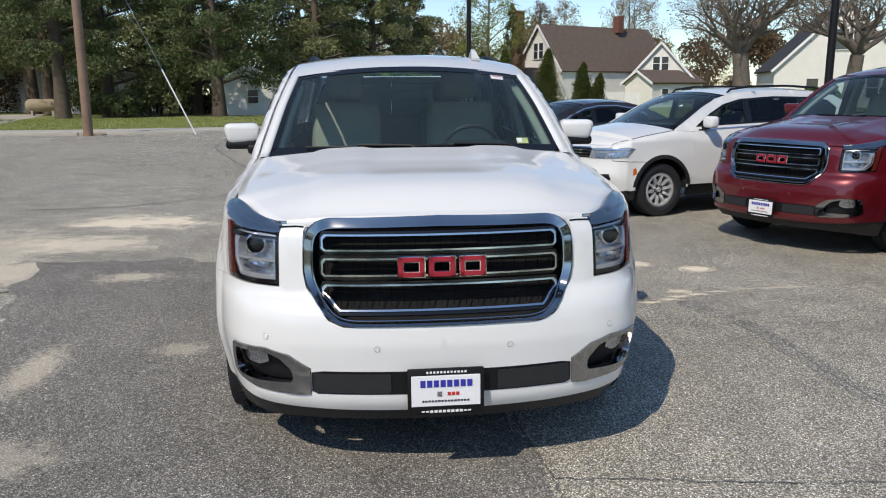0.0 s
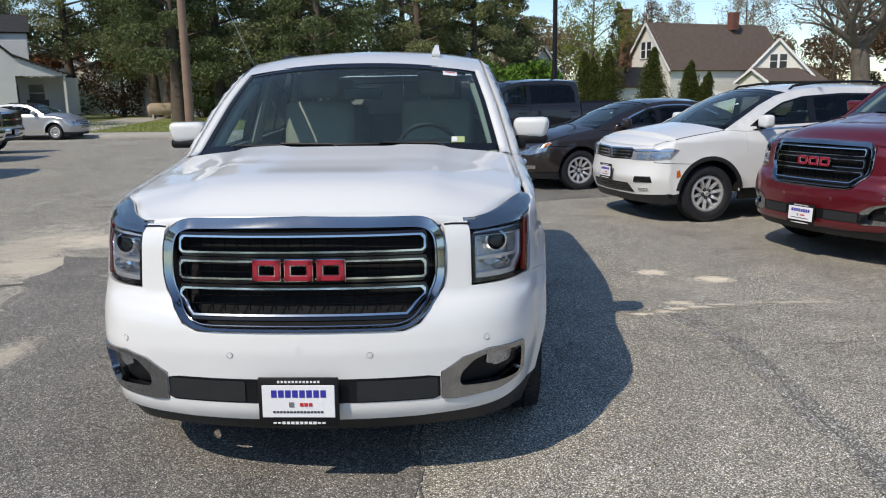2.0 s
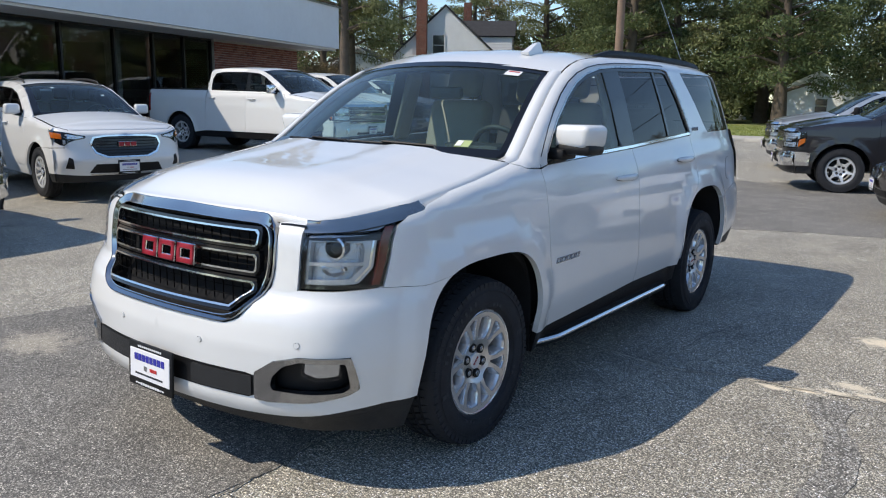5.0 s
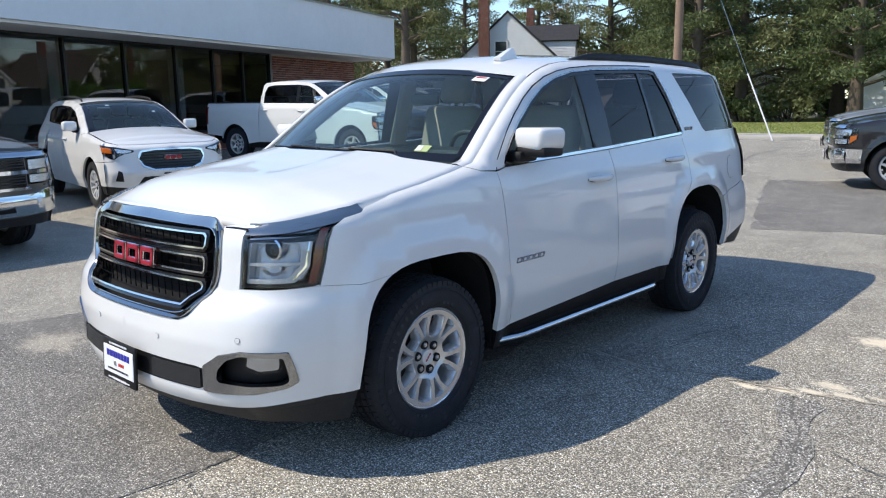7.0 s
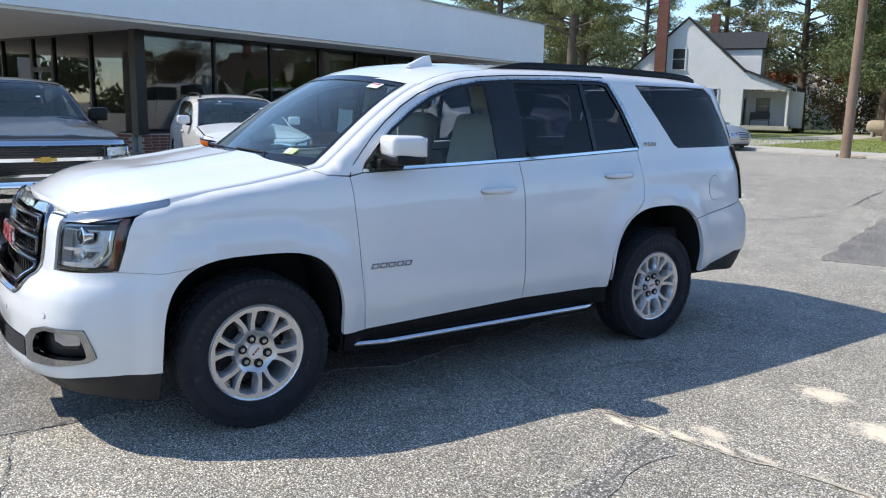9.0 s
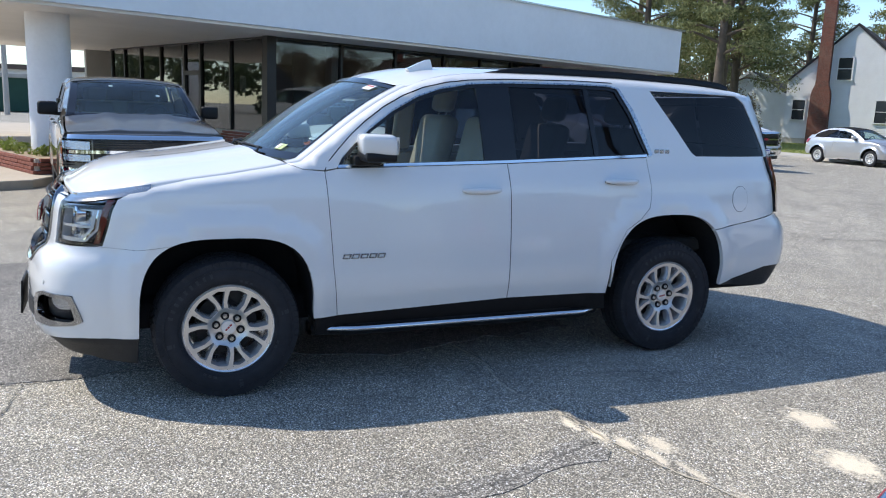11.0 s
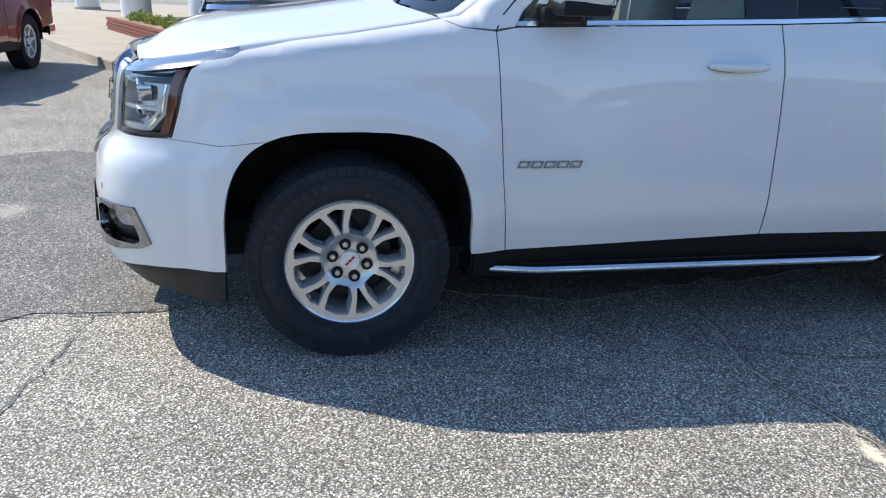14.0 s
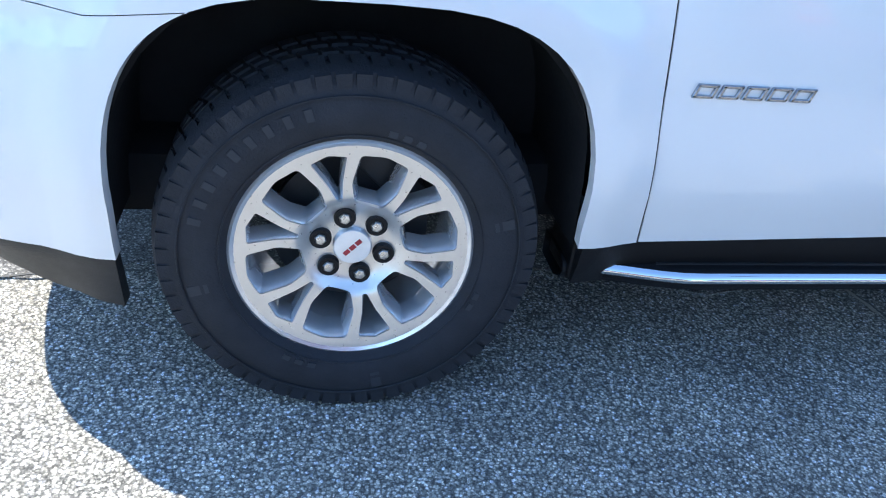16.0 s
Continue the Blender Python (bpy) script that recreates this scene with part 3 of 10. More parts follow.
def add_wheels(car, style, spots, steer=0.0):
    """Wheels at (x, y, z): each a wheel part with tyre, rim, cap and nuts under it."""
    style, meshes = wheel_meshes(style)
    datas = {n: (me, lab) for n, me, lab in meshes}
    for i, (x, y, z) in enumerate(spots):
        hub = new("wheel", datas["barrel"][0])
        hub.parent = car.root
        turn = radians((45, 20, 9, 33)[i] + (180 if x < 0 else 0))
        hub.matrix_local = Matrix.Translation((x, y, z)) @ Matrix.Rotation(0 if x > 0 else math.pi, 4, "Z") @ Matrix.Rotation(radians(steer) if y < 1 else 0, 4, "Z") @ Matrix.Rotation(turn, 4, "X")
        for n, (me, lab) in datas.items():
            if n == "barrel":
                continue
            for k in range(style[5] if n in ("lug_nut", "lug_socket") else 1):
                ob = new(n, me)
                ob.parent = hub
                if n in ("lug_nut", "lug_socket"):
                    a = 2 * math.pi * k / style[5]
                    r = style[4][1] * (0.67 if style[4][2] else 0.70)
                    ob.matrix_local = Matrix.Translation((0, r * math.cos(a), r * math.sin(a)))
                if lab:
                    ob["label"] = lab
                if n in ("sidewall_print", "tread"):
                    ob["kind"] = "stuff"


def arch_liner(car, cy, cz, r, x_out, x_in, power=2.4, rise=0.01):
    for s in (1, -1):
        bm = bmesh.new()
        pts = hoop(cy, cz, r, r + rise, 180, 0, 24, power)
        out = [bm.verts.new((s * x_out, y, z)) for y, z in pts]
        inn = [bm.verts.new((s * x_in, y, z)) for y, z in pts]
        for k in range(len(pts) - 1):
            bm.faces.new((out[k], out[k + 1], inn[k + 1], inn[k]))
        bm.faces.new(inn)
        car.add("wheel_well", bm, LINER, smooth=60)


def seat(car, x, y, z, back=0.62, wide=0.50, mat=None, rest=True, lean=-14):
    mat = mat or LEATHER
    base = car.add("seat", box_bm((x, y, z), (wide, 0.52, 0.18), 0.06, 3), mat, "beige leather seat")
    turn = Matrix.Rotation(radians(lean), 4, "X")
    car.add("backrest", box_bm((x, y + 0.30, z + 0.08 + back / 2), (wide, 0.15, back), 0.06, 3, turn), mat, parent=base)
    if rest:
        car.add("headrest", box_bm((x, y + 0.40, z + 0.19 + back), (0.27, 0.11, 0.19), 0.045, 3, turn), mat, parent=base)
        bm = bmesh.new()
        for dx in (-0.07, 0.07):
            add_tube(bm, [(x + dx, y + 0.375, z + back + 0.0), (x + dx, y + 0.40, z + back + 0.14)], 0.007, 6)
        car.add("headrest_post", bm, CHROME, parent=base)


def emblem_bars(car, name, places, mat, back=None, label=""):
    """Three upright plain blocks in a row, in place of lettering: places are (centre, right, up, normal, width, height)."""
    c, right, up, n, w, h = (Vector(v) if isinstance(v, (tuple, list, Vector, np.ndarray)) else v for v in places)
    right, up, n = right.normalized(), up.normalized(), n.normalized()
    rot = Matrix((right, n, up)).transposed().to_4x4()
    for grow, depth, mt, nm in ((0.012, 0.012, back, name + "_rim"), (0.0, 0.018, mat, name)):
        if mt is None:
            continue
        bm = bmesh.new()
        for k in (-1, 0, 1):
            ww = w * 0.29
            add_box(bm, (k * w * 0.335, 0, 0), (ww + grow, depth, h + grow), 0.004, 1)
        bmesh.ops.transform(bm, matrix=Matrix.Translation(c) @ rot, verts=bm.verts)
        car.add(nm, bm, mt, label)


def dealer_plate(car, c, turn, w=0.315, h=0.185):
    """A dealer's plate: dark frame, white sheet, lines of print as plain bars."""
    m = Matrix.Translation(c) @ turn

    def lay(name, mat, boxes, label=""):
        bm = bmesh.new()
        for (x, y, z), s, b in boxes:
            add_box(bm, (x, y, z), s, b, 1)
        bmesh.ops.transform(bm, matrix=m, verts=bm.verts)
        return tagged(car.add(name, bm, mat, label, plate), kind="stuff" if len(boxes) > 1 else "")

    bm = bmesh.new()
    add_box(bm, (0, 0, 0), (w, 0.014, h * 1.06), 0.006, 2)
    bmesh.ops.transform(bm, matrix=m, verts=bm.verts)
    plate = car.add("dealer_plate", bm, BLACK, "white dealer plate in a black frame")
    lay("plate_sheet", PAPER, [((0, -0.006, 0.004), (w * 0.90, 0.006, h * 0.70), 0.002)])
    lay("plate_print", INK_BLUE, [((-w * 0.30 + k * w * 0.087, -0.0105, h * 0.19), (w * 0.066, 0.002, h * 0.155), 0) for k in range(8)], "blue bars of print")
    lay("plate_small_print", INK_DARK, [((-w * 0.30 + k * w * 0.042, -0.0105, -h * 0.205), (w * 0.03, 0.002, h * 0.04), 0) for k in range(15)])
    lay("plate_mark", INK_RED, [((w * 0.04 + k * w * 0.055, -0.0105, -h * 0.045), (w * 0.042, 0.002, h * 0.075), 0) for k in range(3)])
    lay("plate_seal", SATIN, [((-w * 0.085, -0.0105, -h * 0.045), (w * 0.06, 0.002, h * 0.11), 0)])
    lay("frame_print", PAPER, [((-w * 0.24 + k * w * 0.045, -0.0085, h * 0.445), (w * 0.028, 0.002, h * 0.045), 0) for k in range(12)]
        + [((-w * 0.30 + k * w * 0.055, -0.0085, -h * 0.445), (w * 0.040, 0.002, h * (0.03 if k in (0, 1, 10, 11) else 0.055)), 0) for k in range(12)])


# ---- the lot ----
def lot_height(x, y):
    """The lot climbs gently towards the showroom."""
    a = smooth01((-np.asarray(x, float) - 1.5) / 8.5)
    y = np.asarray(y, float)
    b = smooth01((y - 1) / 7) * (1 - smooth01((y - 13) / 12))
    return 0.26 * a * b


def asphalt(name, light, dark, stone=85.0, stains=(), worn=0.75):
    """Asphalt with bare stones in a dark binder; stains are tan patches of sand at (x, y, radius x, radius y)."""
    m, n, l, b = material(name)
    tc = n.new("ShaderNodeTexCoord")
    vor = n.new("ShaderNodeTexVoronoi")
    vor.inputs["Scale"].default_value = stone
    vor.inputs["Randomness"].default_value = 1.0
    warp = noise_node(n, l, stone * 1.1, 2.0)
    bend = n.new("ShaderNodeVectorMath")
    bend.operation = "MULTIPLY_ADD"
    bend.inputs[1].default_value = (0.55 / stone,) * 3
    l.new(warp.outputs["Color"], bend.inputs[0])
    l.new(tc.outputs["Object"], bend.inputs[2])
    l.new(bend.outputs[0], vor.inputs["Vector"])
    sep = n.new("ShaderNodeSeparateColor")
    l.new(vor.outputs["Color"], sep.inputs[0])
    grey = ramp(n, l, sep.outputs[0], [(0.0, tuple(c * 0.48 for c in light)), (0.50, tuple(c * 0.80 for c in light)), (0.82, tuple(min(0.8, c * 1.20) for c in light)), (1.0, tuple(min(0.88, c * 2.0) for c in light))])
    binder = ramp(n, l, vor.outputs["Distance"], [(0.0, (0, 0, 0)), (0.42, (0, 0, 0)), (0.60, (0.85, 0.85, 0.85))])
    fine = noise_node(n, l, 260.0, 3.0)
    big, mid = noise_node(n, l, 0.35, 5.0), noise_node(n, l, 2.2, 6.0, 0.65)
    base = mixed(n, l, binder.outputs[0], grey.outputs[0], dark)
    wear = ramp(n, l, big.outputs["Fac"], [(0.32, (0.84,) * 3), (0.68, (1.12,) * 3)])
    patch = ramp(n, l, mid.outputs["Fac"], [(0.33, (0.74, 0.74, 0.75)), (0.52, (1.0, 1.0, 1.0)), (0.72, (1.20, 1.18, 1.14))])
    base = mixed(n, l, 1.0, base, wear.outputs[0], "MULTIPLY")
    clump = noise_node(n, l, 46.0, 5.0, 0.85)
    speck = ramp(n, l, clump.outputs["Fac"], [(0.34, (0.60,) * 3), (0.5, (1.0,) * 3), (0.66, (1.34,) * 3)])
    base = mixed(n, l, 1.0, base, speck.outputs[0], "MULTIPLY")
    grit = n.new("ShaderNodeTexVoronoi")
    grit.inputs["Scale"].default_value = stone * 2.3
    l.new(tc.outputs["Object"], grit.inputs["Vector"])
    bits = n.new("ShaderNodeSeparateColor")
    l.new(grit.outputs["Color"], bits.inputs[0])
    base = mixed(n, l, 1.0, base, ramp(n, l, bits.outputs[1], [(0.0, (0.42,) * 3), (0.55, (0.90,) * 3), (0.85, (1.2,) * 3), (1.0, (1.8,) * 3)]).outputs[0], "MULTIPLY")
    base = mixed(n, l, worn, base, mixed(n, l, 1.0, base, patch.outputs[0], "MULTIPLY"))
    sand = ramp(n, l, fine.outputs["Fac"], [(0.3, (0.56, 0.47, 0.34)), (0.62, (0.90, 0.81, 0.65))])
    for sx, sy, rx, ry, most in stains:
        mp = n.new("ShaderNodeMapping")
        mp.vector_type = "POINT"
        mp.inputs["Location"].default_value = (-sx / rx, -sy / ry, 0)
        mp.inputs["Scale"].default_value = (1 / rx, 1 / ry, 0)
        l.new(tc.outputs["Object"], mp.inputs["Vector"])
        ln = n.new("ShaderNodeVectorMath")
        ln.operation = "LENGTH"
        l.new(mp.outputs["Vector"], ln.inputs[0])
        add = n.new("ShaderNodeMath")
        add.operation = "MULTIPLY_ADD"
        l.new(noise_node(n, l, 4.5 / max(rx, 0.12), 8.0, 0.80).outputs["Fac"], add.inputs[0])
        add.inputs[1].default_value = 1.9
        l.new(ln.outputs["Value"], add.inputs[2])
        mul = n.new("ShaderNodeMath")
        mul.operation = "MULTIPLY_ADD"
        mul.inputs[1].default_value, mul.inputs[2].default_value = -2.8, 4.4
        mul.use_clamp = True
        l.new(add.outputs[0], mul.inputs[0])
        fac = n.new("ShaderNodeMath")
        fac.operation = "MULTIPLY"
        fac.inputs[1].default_value = most
        l.new(mul.outputs[0], fac.inputs[0])
        base = mixed(n, l, fac.outputs[0], base, sand.outputs[0])
    l.new(base, b.inputs["Base Color"])
    b.inputs["Roughness"].default_value = 0.85
    b.inputs["Specular IOR Level"].default_value = 0.3
    bumped(n, l, b, vor.outputs["Distance"], 0.45, -0.004)
    return m


STAINS = [(2.74, 2.65, 0.30, 0.24, 1.0), (2.27, 2.92, 0.28, 0.22, 0.9), (1.90, 1.605, 0.16, 0.06, 1.0), (2.05, 1.67, 0.18, 0.07, 1.0), (2.20, 1.74, 0.18, 0.07, 0.9), (2.36, 1.79, 0.18, 0.06, 0.8), (2.55, 1.85, 0.22, 0.05, 0.7), (3.1, 1.91, 0.7, 0.05, 0.5), (2.26, 1.90, 0.20, 0.12, 0.8), (-3.1, 6.0, 1.6, 0.95, 1.0), (-3.3, 4.6, 1.4, 0.9, 0.7), (-3.6, 3.3, 0.9, 1.1, 0.55), (-4.1, 4.4, 1.0, 2.2, 0.4), (3.6, 0.2, 0.6, 0.9, 0.12)]
ASPHALT = asphalt("stony_asphalt", (0.665, 0.615, 0.505), (0.118, 0.111, 0.098), 122.0, STAINS)
ASPHALT_NEW = asphalt("newer_asphalt", (0.36, 0.34, 0.305), (0.108, 0.104, 0.097), 135.0, [(-1.2, -1.9, 0.35, 0.25, 0.3), (-2.4, 3.0, 0.6, 0.35, 0.5), (-0.9, 2.4, 0.5, 0.3, 0.35), (-2.3, 0.6, 0.25, 0.9, 0.45), (-2.0, -0.6, 0.5, 0.4, 0.3), (-1.5, 0.9, 0.35, 0.25, 0.3)])
CRACK = plain("crack_filler", (0.13, 0.124, 0.113), 0.95, 0.0, 0.4, 20.0)
CRACK_SAND = plain("sandy_joint", (0.50, 0.44, 0.34), 0.95, 0.0, 0.25, 25.0, 0.4, 120.0)
xs = np.r_[np.linspace(-420, -60, 10), np.linspace(-52, -20, 9), np.linspace(-19, 12, 63), np.linspace(14, 60, 12), np.linspace(80, 420, 8)]
ys = np.r_[np.linspace(-300, -30, 8), np.linspace(-25, -10, 6), np.linspace(-9, 27, 73), np.linspace(28, 60, 12), np.linspace(70, 700, 12)]
gx, gy = np.meshgrid(xs, ys)
ground = loft("ground", np.stack([gx, gy, lot_height(gx, gy)], -1), ASPHALT, None)
tagged(ground, "worn stony asphalt lot with tan sand stains and cracks", "ground", kind="structure")


def wobbly(poly, step, amount, seed):
    """An outline with a ragged edge."""
    rng = np.random.default_rng(seed)
    p = dense(poly, step)
    n = rng.normal(0, 1, p.shape)
    return [tuple(q) for q in p + amount * (n + np.roll(n, 1, 0) + np.roll(n, -1, 0)) / 1.7]


def ground_sheet(name, poly, mat, lift, label, step=0.4, ragged=0.02, seed=1, thick=0.03):
    v, f, rim = region(wobbly(poly, 0.15, ragged, seed) if ragged else poly, (), step)
    P = np.stack([v[:, 0], v[:, 1], lot_height(v[:, 0], v[:, 1]) + lift], 1)
    verts, faces = [*P], [tuple(t) for t in f]
    for a, b in rim:
        k = len(verts)
        verts += [P[a] * 1, P[b] * 1, P[b] - (0, 0, thick), P[a] - (0, 0, thick)]
        faces.append((k, k + 3, k + 2, k + 1))
    return tagged(pydata(name, verts, faces, mat, None, smooth=False), label, "ground", kind="structure")


ground_sheet("asphalt_patch", [(0.46, -8), (0.47, -1.1), (0.42, -0.6), (0.40, 1.2), (0.3, 2.6), (-0.6, 2.9), (-1.6, 3.3), (-2.1, 3.7), (-3.4, 3.65), (-3.2, 2.6), (-2.85, 1.4), (-2.6, 0.2), (-3.0, -1.5), (-2.8, -8)], ASPHALT_NEW, 0.005, "darker newer asphalt patch in front of the SUV", 0.3, 0.06, 3)
ground_sheet("asphalt_patch", [(-0.05, 6.95), (1.3, 7.5), (2.7, 8.05), (6.5, 9.6), (9.5, 11.5), (7.5, 16.5), (2.0, 14.6), (-1.95, 13.0), (-1.0, 9.8)], ASPHALT_NEW, 0.005, "darker asphalt strip along the parked row", 0.4, 0.02, 4)


def crack(pts, width, mat, seed, name="crack"):
    """A ragged joint in the asphalt."""
    rng = np.random.default_rng(seed)
    line = curve_through(pts, 14)
    line = line + rng.normal(0, 0.006, line.shape)
    d = np.gradient(line, axis=0)
    d /= np.linalg.norm(d, axis=1, keepdims=True)
    side = np.stack([-d[:, 1], d[:, 0]], 1)
    w = width * rng.uniform(0.25, 1.3, len(line))[:, None]
    rows = [np.c_[line + side * w * q, lot_height(line[:, 0], line[:, 1]) + 0.0055 + 0.0012 * (seed % 3) + 0 * q] for q in (-0.5, 0.5)]
    rows = np.stack(rows, 1)
    return tagged(loft(name, rows, mat, None), "thin ragged crack in the asphalt", "crack", kind="structure")


crack([(0.45, 1.55), (0.85, 1.60), (1.3, 1.53), (1.66, 1.62), (2.0, 1.66), (2.4, 1.73), (2.9, 1.88), (3.5, 1.94), (4.3, 1.99)], 0.014, CRACK_SAND, 1)
crack([(0.45, 1.56), (0.85, 1.615), (1.3, 1.545), (1.66, 1.63), (2.0, 1.675)], 0.008, CRACK, 2)
crack([(2.14, 1.62), (2.20, 1.38), (2.33, 1.08), (2.40, 0.55), (2.36, 0.05), (2.37, -0.45), (2.45, -1.0)], 0.011, CRACK, 3)
crack([(0.47, -1.05), (0.62, -1.07), (0.80, -1.09), (1.0, -1.13), (1.5, -1.21), (2.1, -1.26), (3.0, -1.3)], 0.007, CRACK, 4)
crack([(0.66, 0.50), (0.75, 0.76), (0.90, 1.02), (1.02, 1.36), (1.12, 1.58)], 0.006, CRACK, 5)
crack([(1.12, 1.58), (1.25, 1.95), (1.30, 2.4), (1.5, 2.9)], 0.008, CRACK, 6)
crack([(0.44, -1.6), (0.465, -1.1), (0.43, -0.7), (0.42, -0.2)], 0.010, CRACK, 7)
crack([(2.4, 1.05), (2.75, 0.9), (3.2, 0.95)], 0.008, CRACK, 8)
crack([(-3.2, 2.6), (-4.5, 2.3), (-6.0, 2.4)], 0.05, CRACK, 9)
crack([(-2.6, 12.5), (-3.4, 15.0), (-4.6, 19.5), (-5.0, 24.0)], 0.06, CRACK, 10)
crack([(-5.0, 6.8), (-3.6, 7.4), (-2.4, 8.9), (-2.0, 11)], 0.04, CRACK, 11)
SEALED = asphalt("sealed_seam", (0.54, 0.51, 0.45), (0.085, 0.082, 0.075), 112.0)
ground_sheet("sealed_seam", [(2.07, 1.62), (2.12, 1.38), (2.24, 1.08), (2.30, 0.55), (2.27, 0.05), (2.28, -0.45), (2.34, -1.0), (2.52, -1.0), (2.44, -0.45), (2.43, 0.05), (2.47, 0.55), (2.41, 1.08), (2.28, 1.38), (2.21, 1.62)], SEALED, 0.004, "darker seam along an old crack", 0.1, 0.03, 15)


# ---- the full-size SUV, built for the white one and the red one ----
SUV_WHEEL = ("six_double", 0.392, 0.237, 0.27, (12, 0.100, True), 6, ALLOY)


def suv_shell():
    top = [("F", 0, 1.115), ("F", 0.30, 1.115), ("F", 0.50, 1.108), ("F", 0.60, 1.098), ("F", 0.68, 1.09), ("G", -0.70, 1.10), ("G", -0.55, 1.125), ("G", -0.38, 1.158), ("G", -0.2, 1.185), ("G", 0.0, 1.213), ("G", 0.25, 1.255), ("G", 0.40, 1.285),
           ("G", 0.45, 1.322), ("G", 0.51, 1.368), ("G", 0.57, 1.415), ("G", 0.64, 1.468), ("G", 0.71, 1.520), ("G", 0.785, 1.572), ("G", 0.86, 1.620), ("G", 0.94, 1.666), ("G", 1.02, 1.706), ("G", 1.11, 1.744), ("G", 1.20, 1.773), ("G", 1.30, 1.796), ("G", 1.42, 1.812), ("G", 1.60, 1.826), ("G", 2.00, 1.838), ("G", 2.6, 1.842), ("G", 3.2, 1.83), ("G", 3.60, 1.805), ("G", 3.74, 1.79)]
    sh = Shell(
        [(0, -1.02), (0.30, -1.005), (0.55, -0.962), (0.72, -0.908), (0.835, -0.83), (0.915, -0.705), (0.972, -0.53), (1.0, -0.30), (1.012, 0.0), (1.02, 0.8), (1.02, 2.0), (1.015, 2.9), (1.0, 3.5), (0.975, 3.85), (0.93, 4.02), (0.82, 4.12), (0.5, 4.17), (0, 4.18)],
        [(0.15, 0.16), (0.30, 0.06), (0.325, 0.020), (0.35, 0.004), (0.40, 0.0), (0.50, 0.006), (0.62, 0.0), (0.68, 0.008), (0.735, 0.022), (0.775, 0.045), (0.80, 0.076), (0.825, 0.088), (0.86, 0.094), (1.0, 0.112), (1.09, 0.135), (1.2, 0.2), (1.9, 0.3)],
        [(0.15, 0.12), (0.35, 0.052), (0.42, 0.036), (0.54, 0.008), (0.60, 0.002), (0.66, 0.002), (0.86, 0.008), (1.0, 0.018), (1.10, 0.028), (1.17, 0.040), (1.22, 0.058), (1.27, 0.078), (1.35, 0.098), (1.55, 0.155), (1.78, 0.235), (1.9, 0.29)],
        [(0.15, 0.25), (0.45, 0.05), (0.60, 0.0), (0.78, 0.0), (0.86, 0.03), (0.93, 0.12), (1.2, 0.14), (1.35, 0.17), (1.78, 0.30), (1.9, 0.36)],
        top, roll=0.055, reach=1.0, arches=((0, 0.40, 0.452, 0.487, 3.3), (2.905, 0.44, 0.472, 0.520, 2.8)), flare=0.026)
    return sh


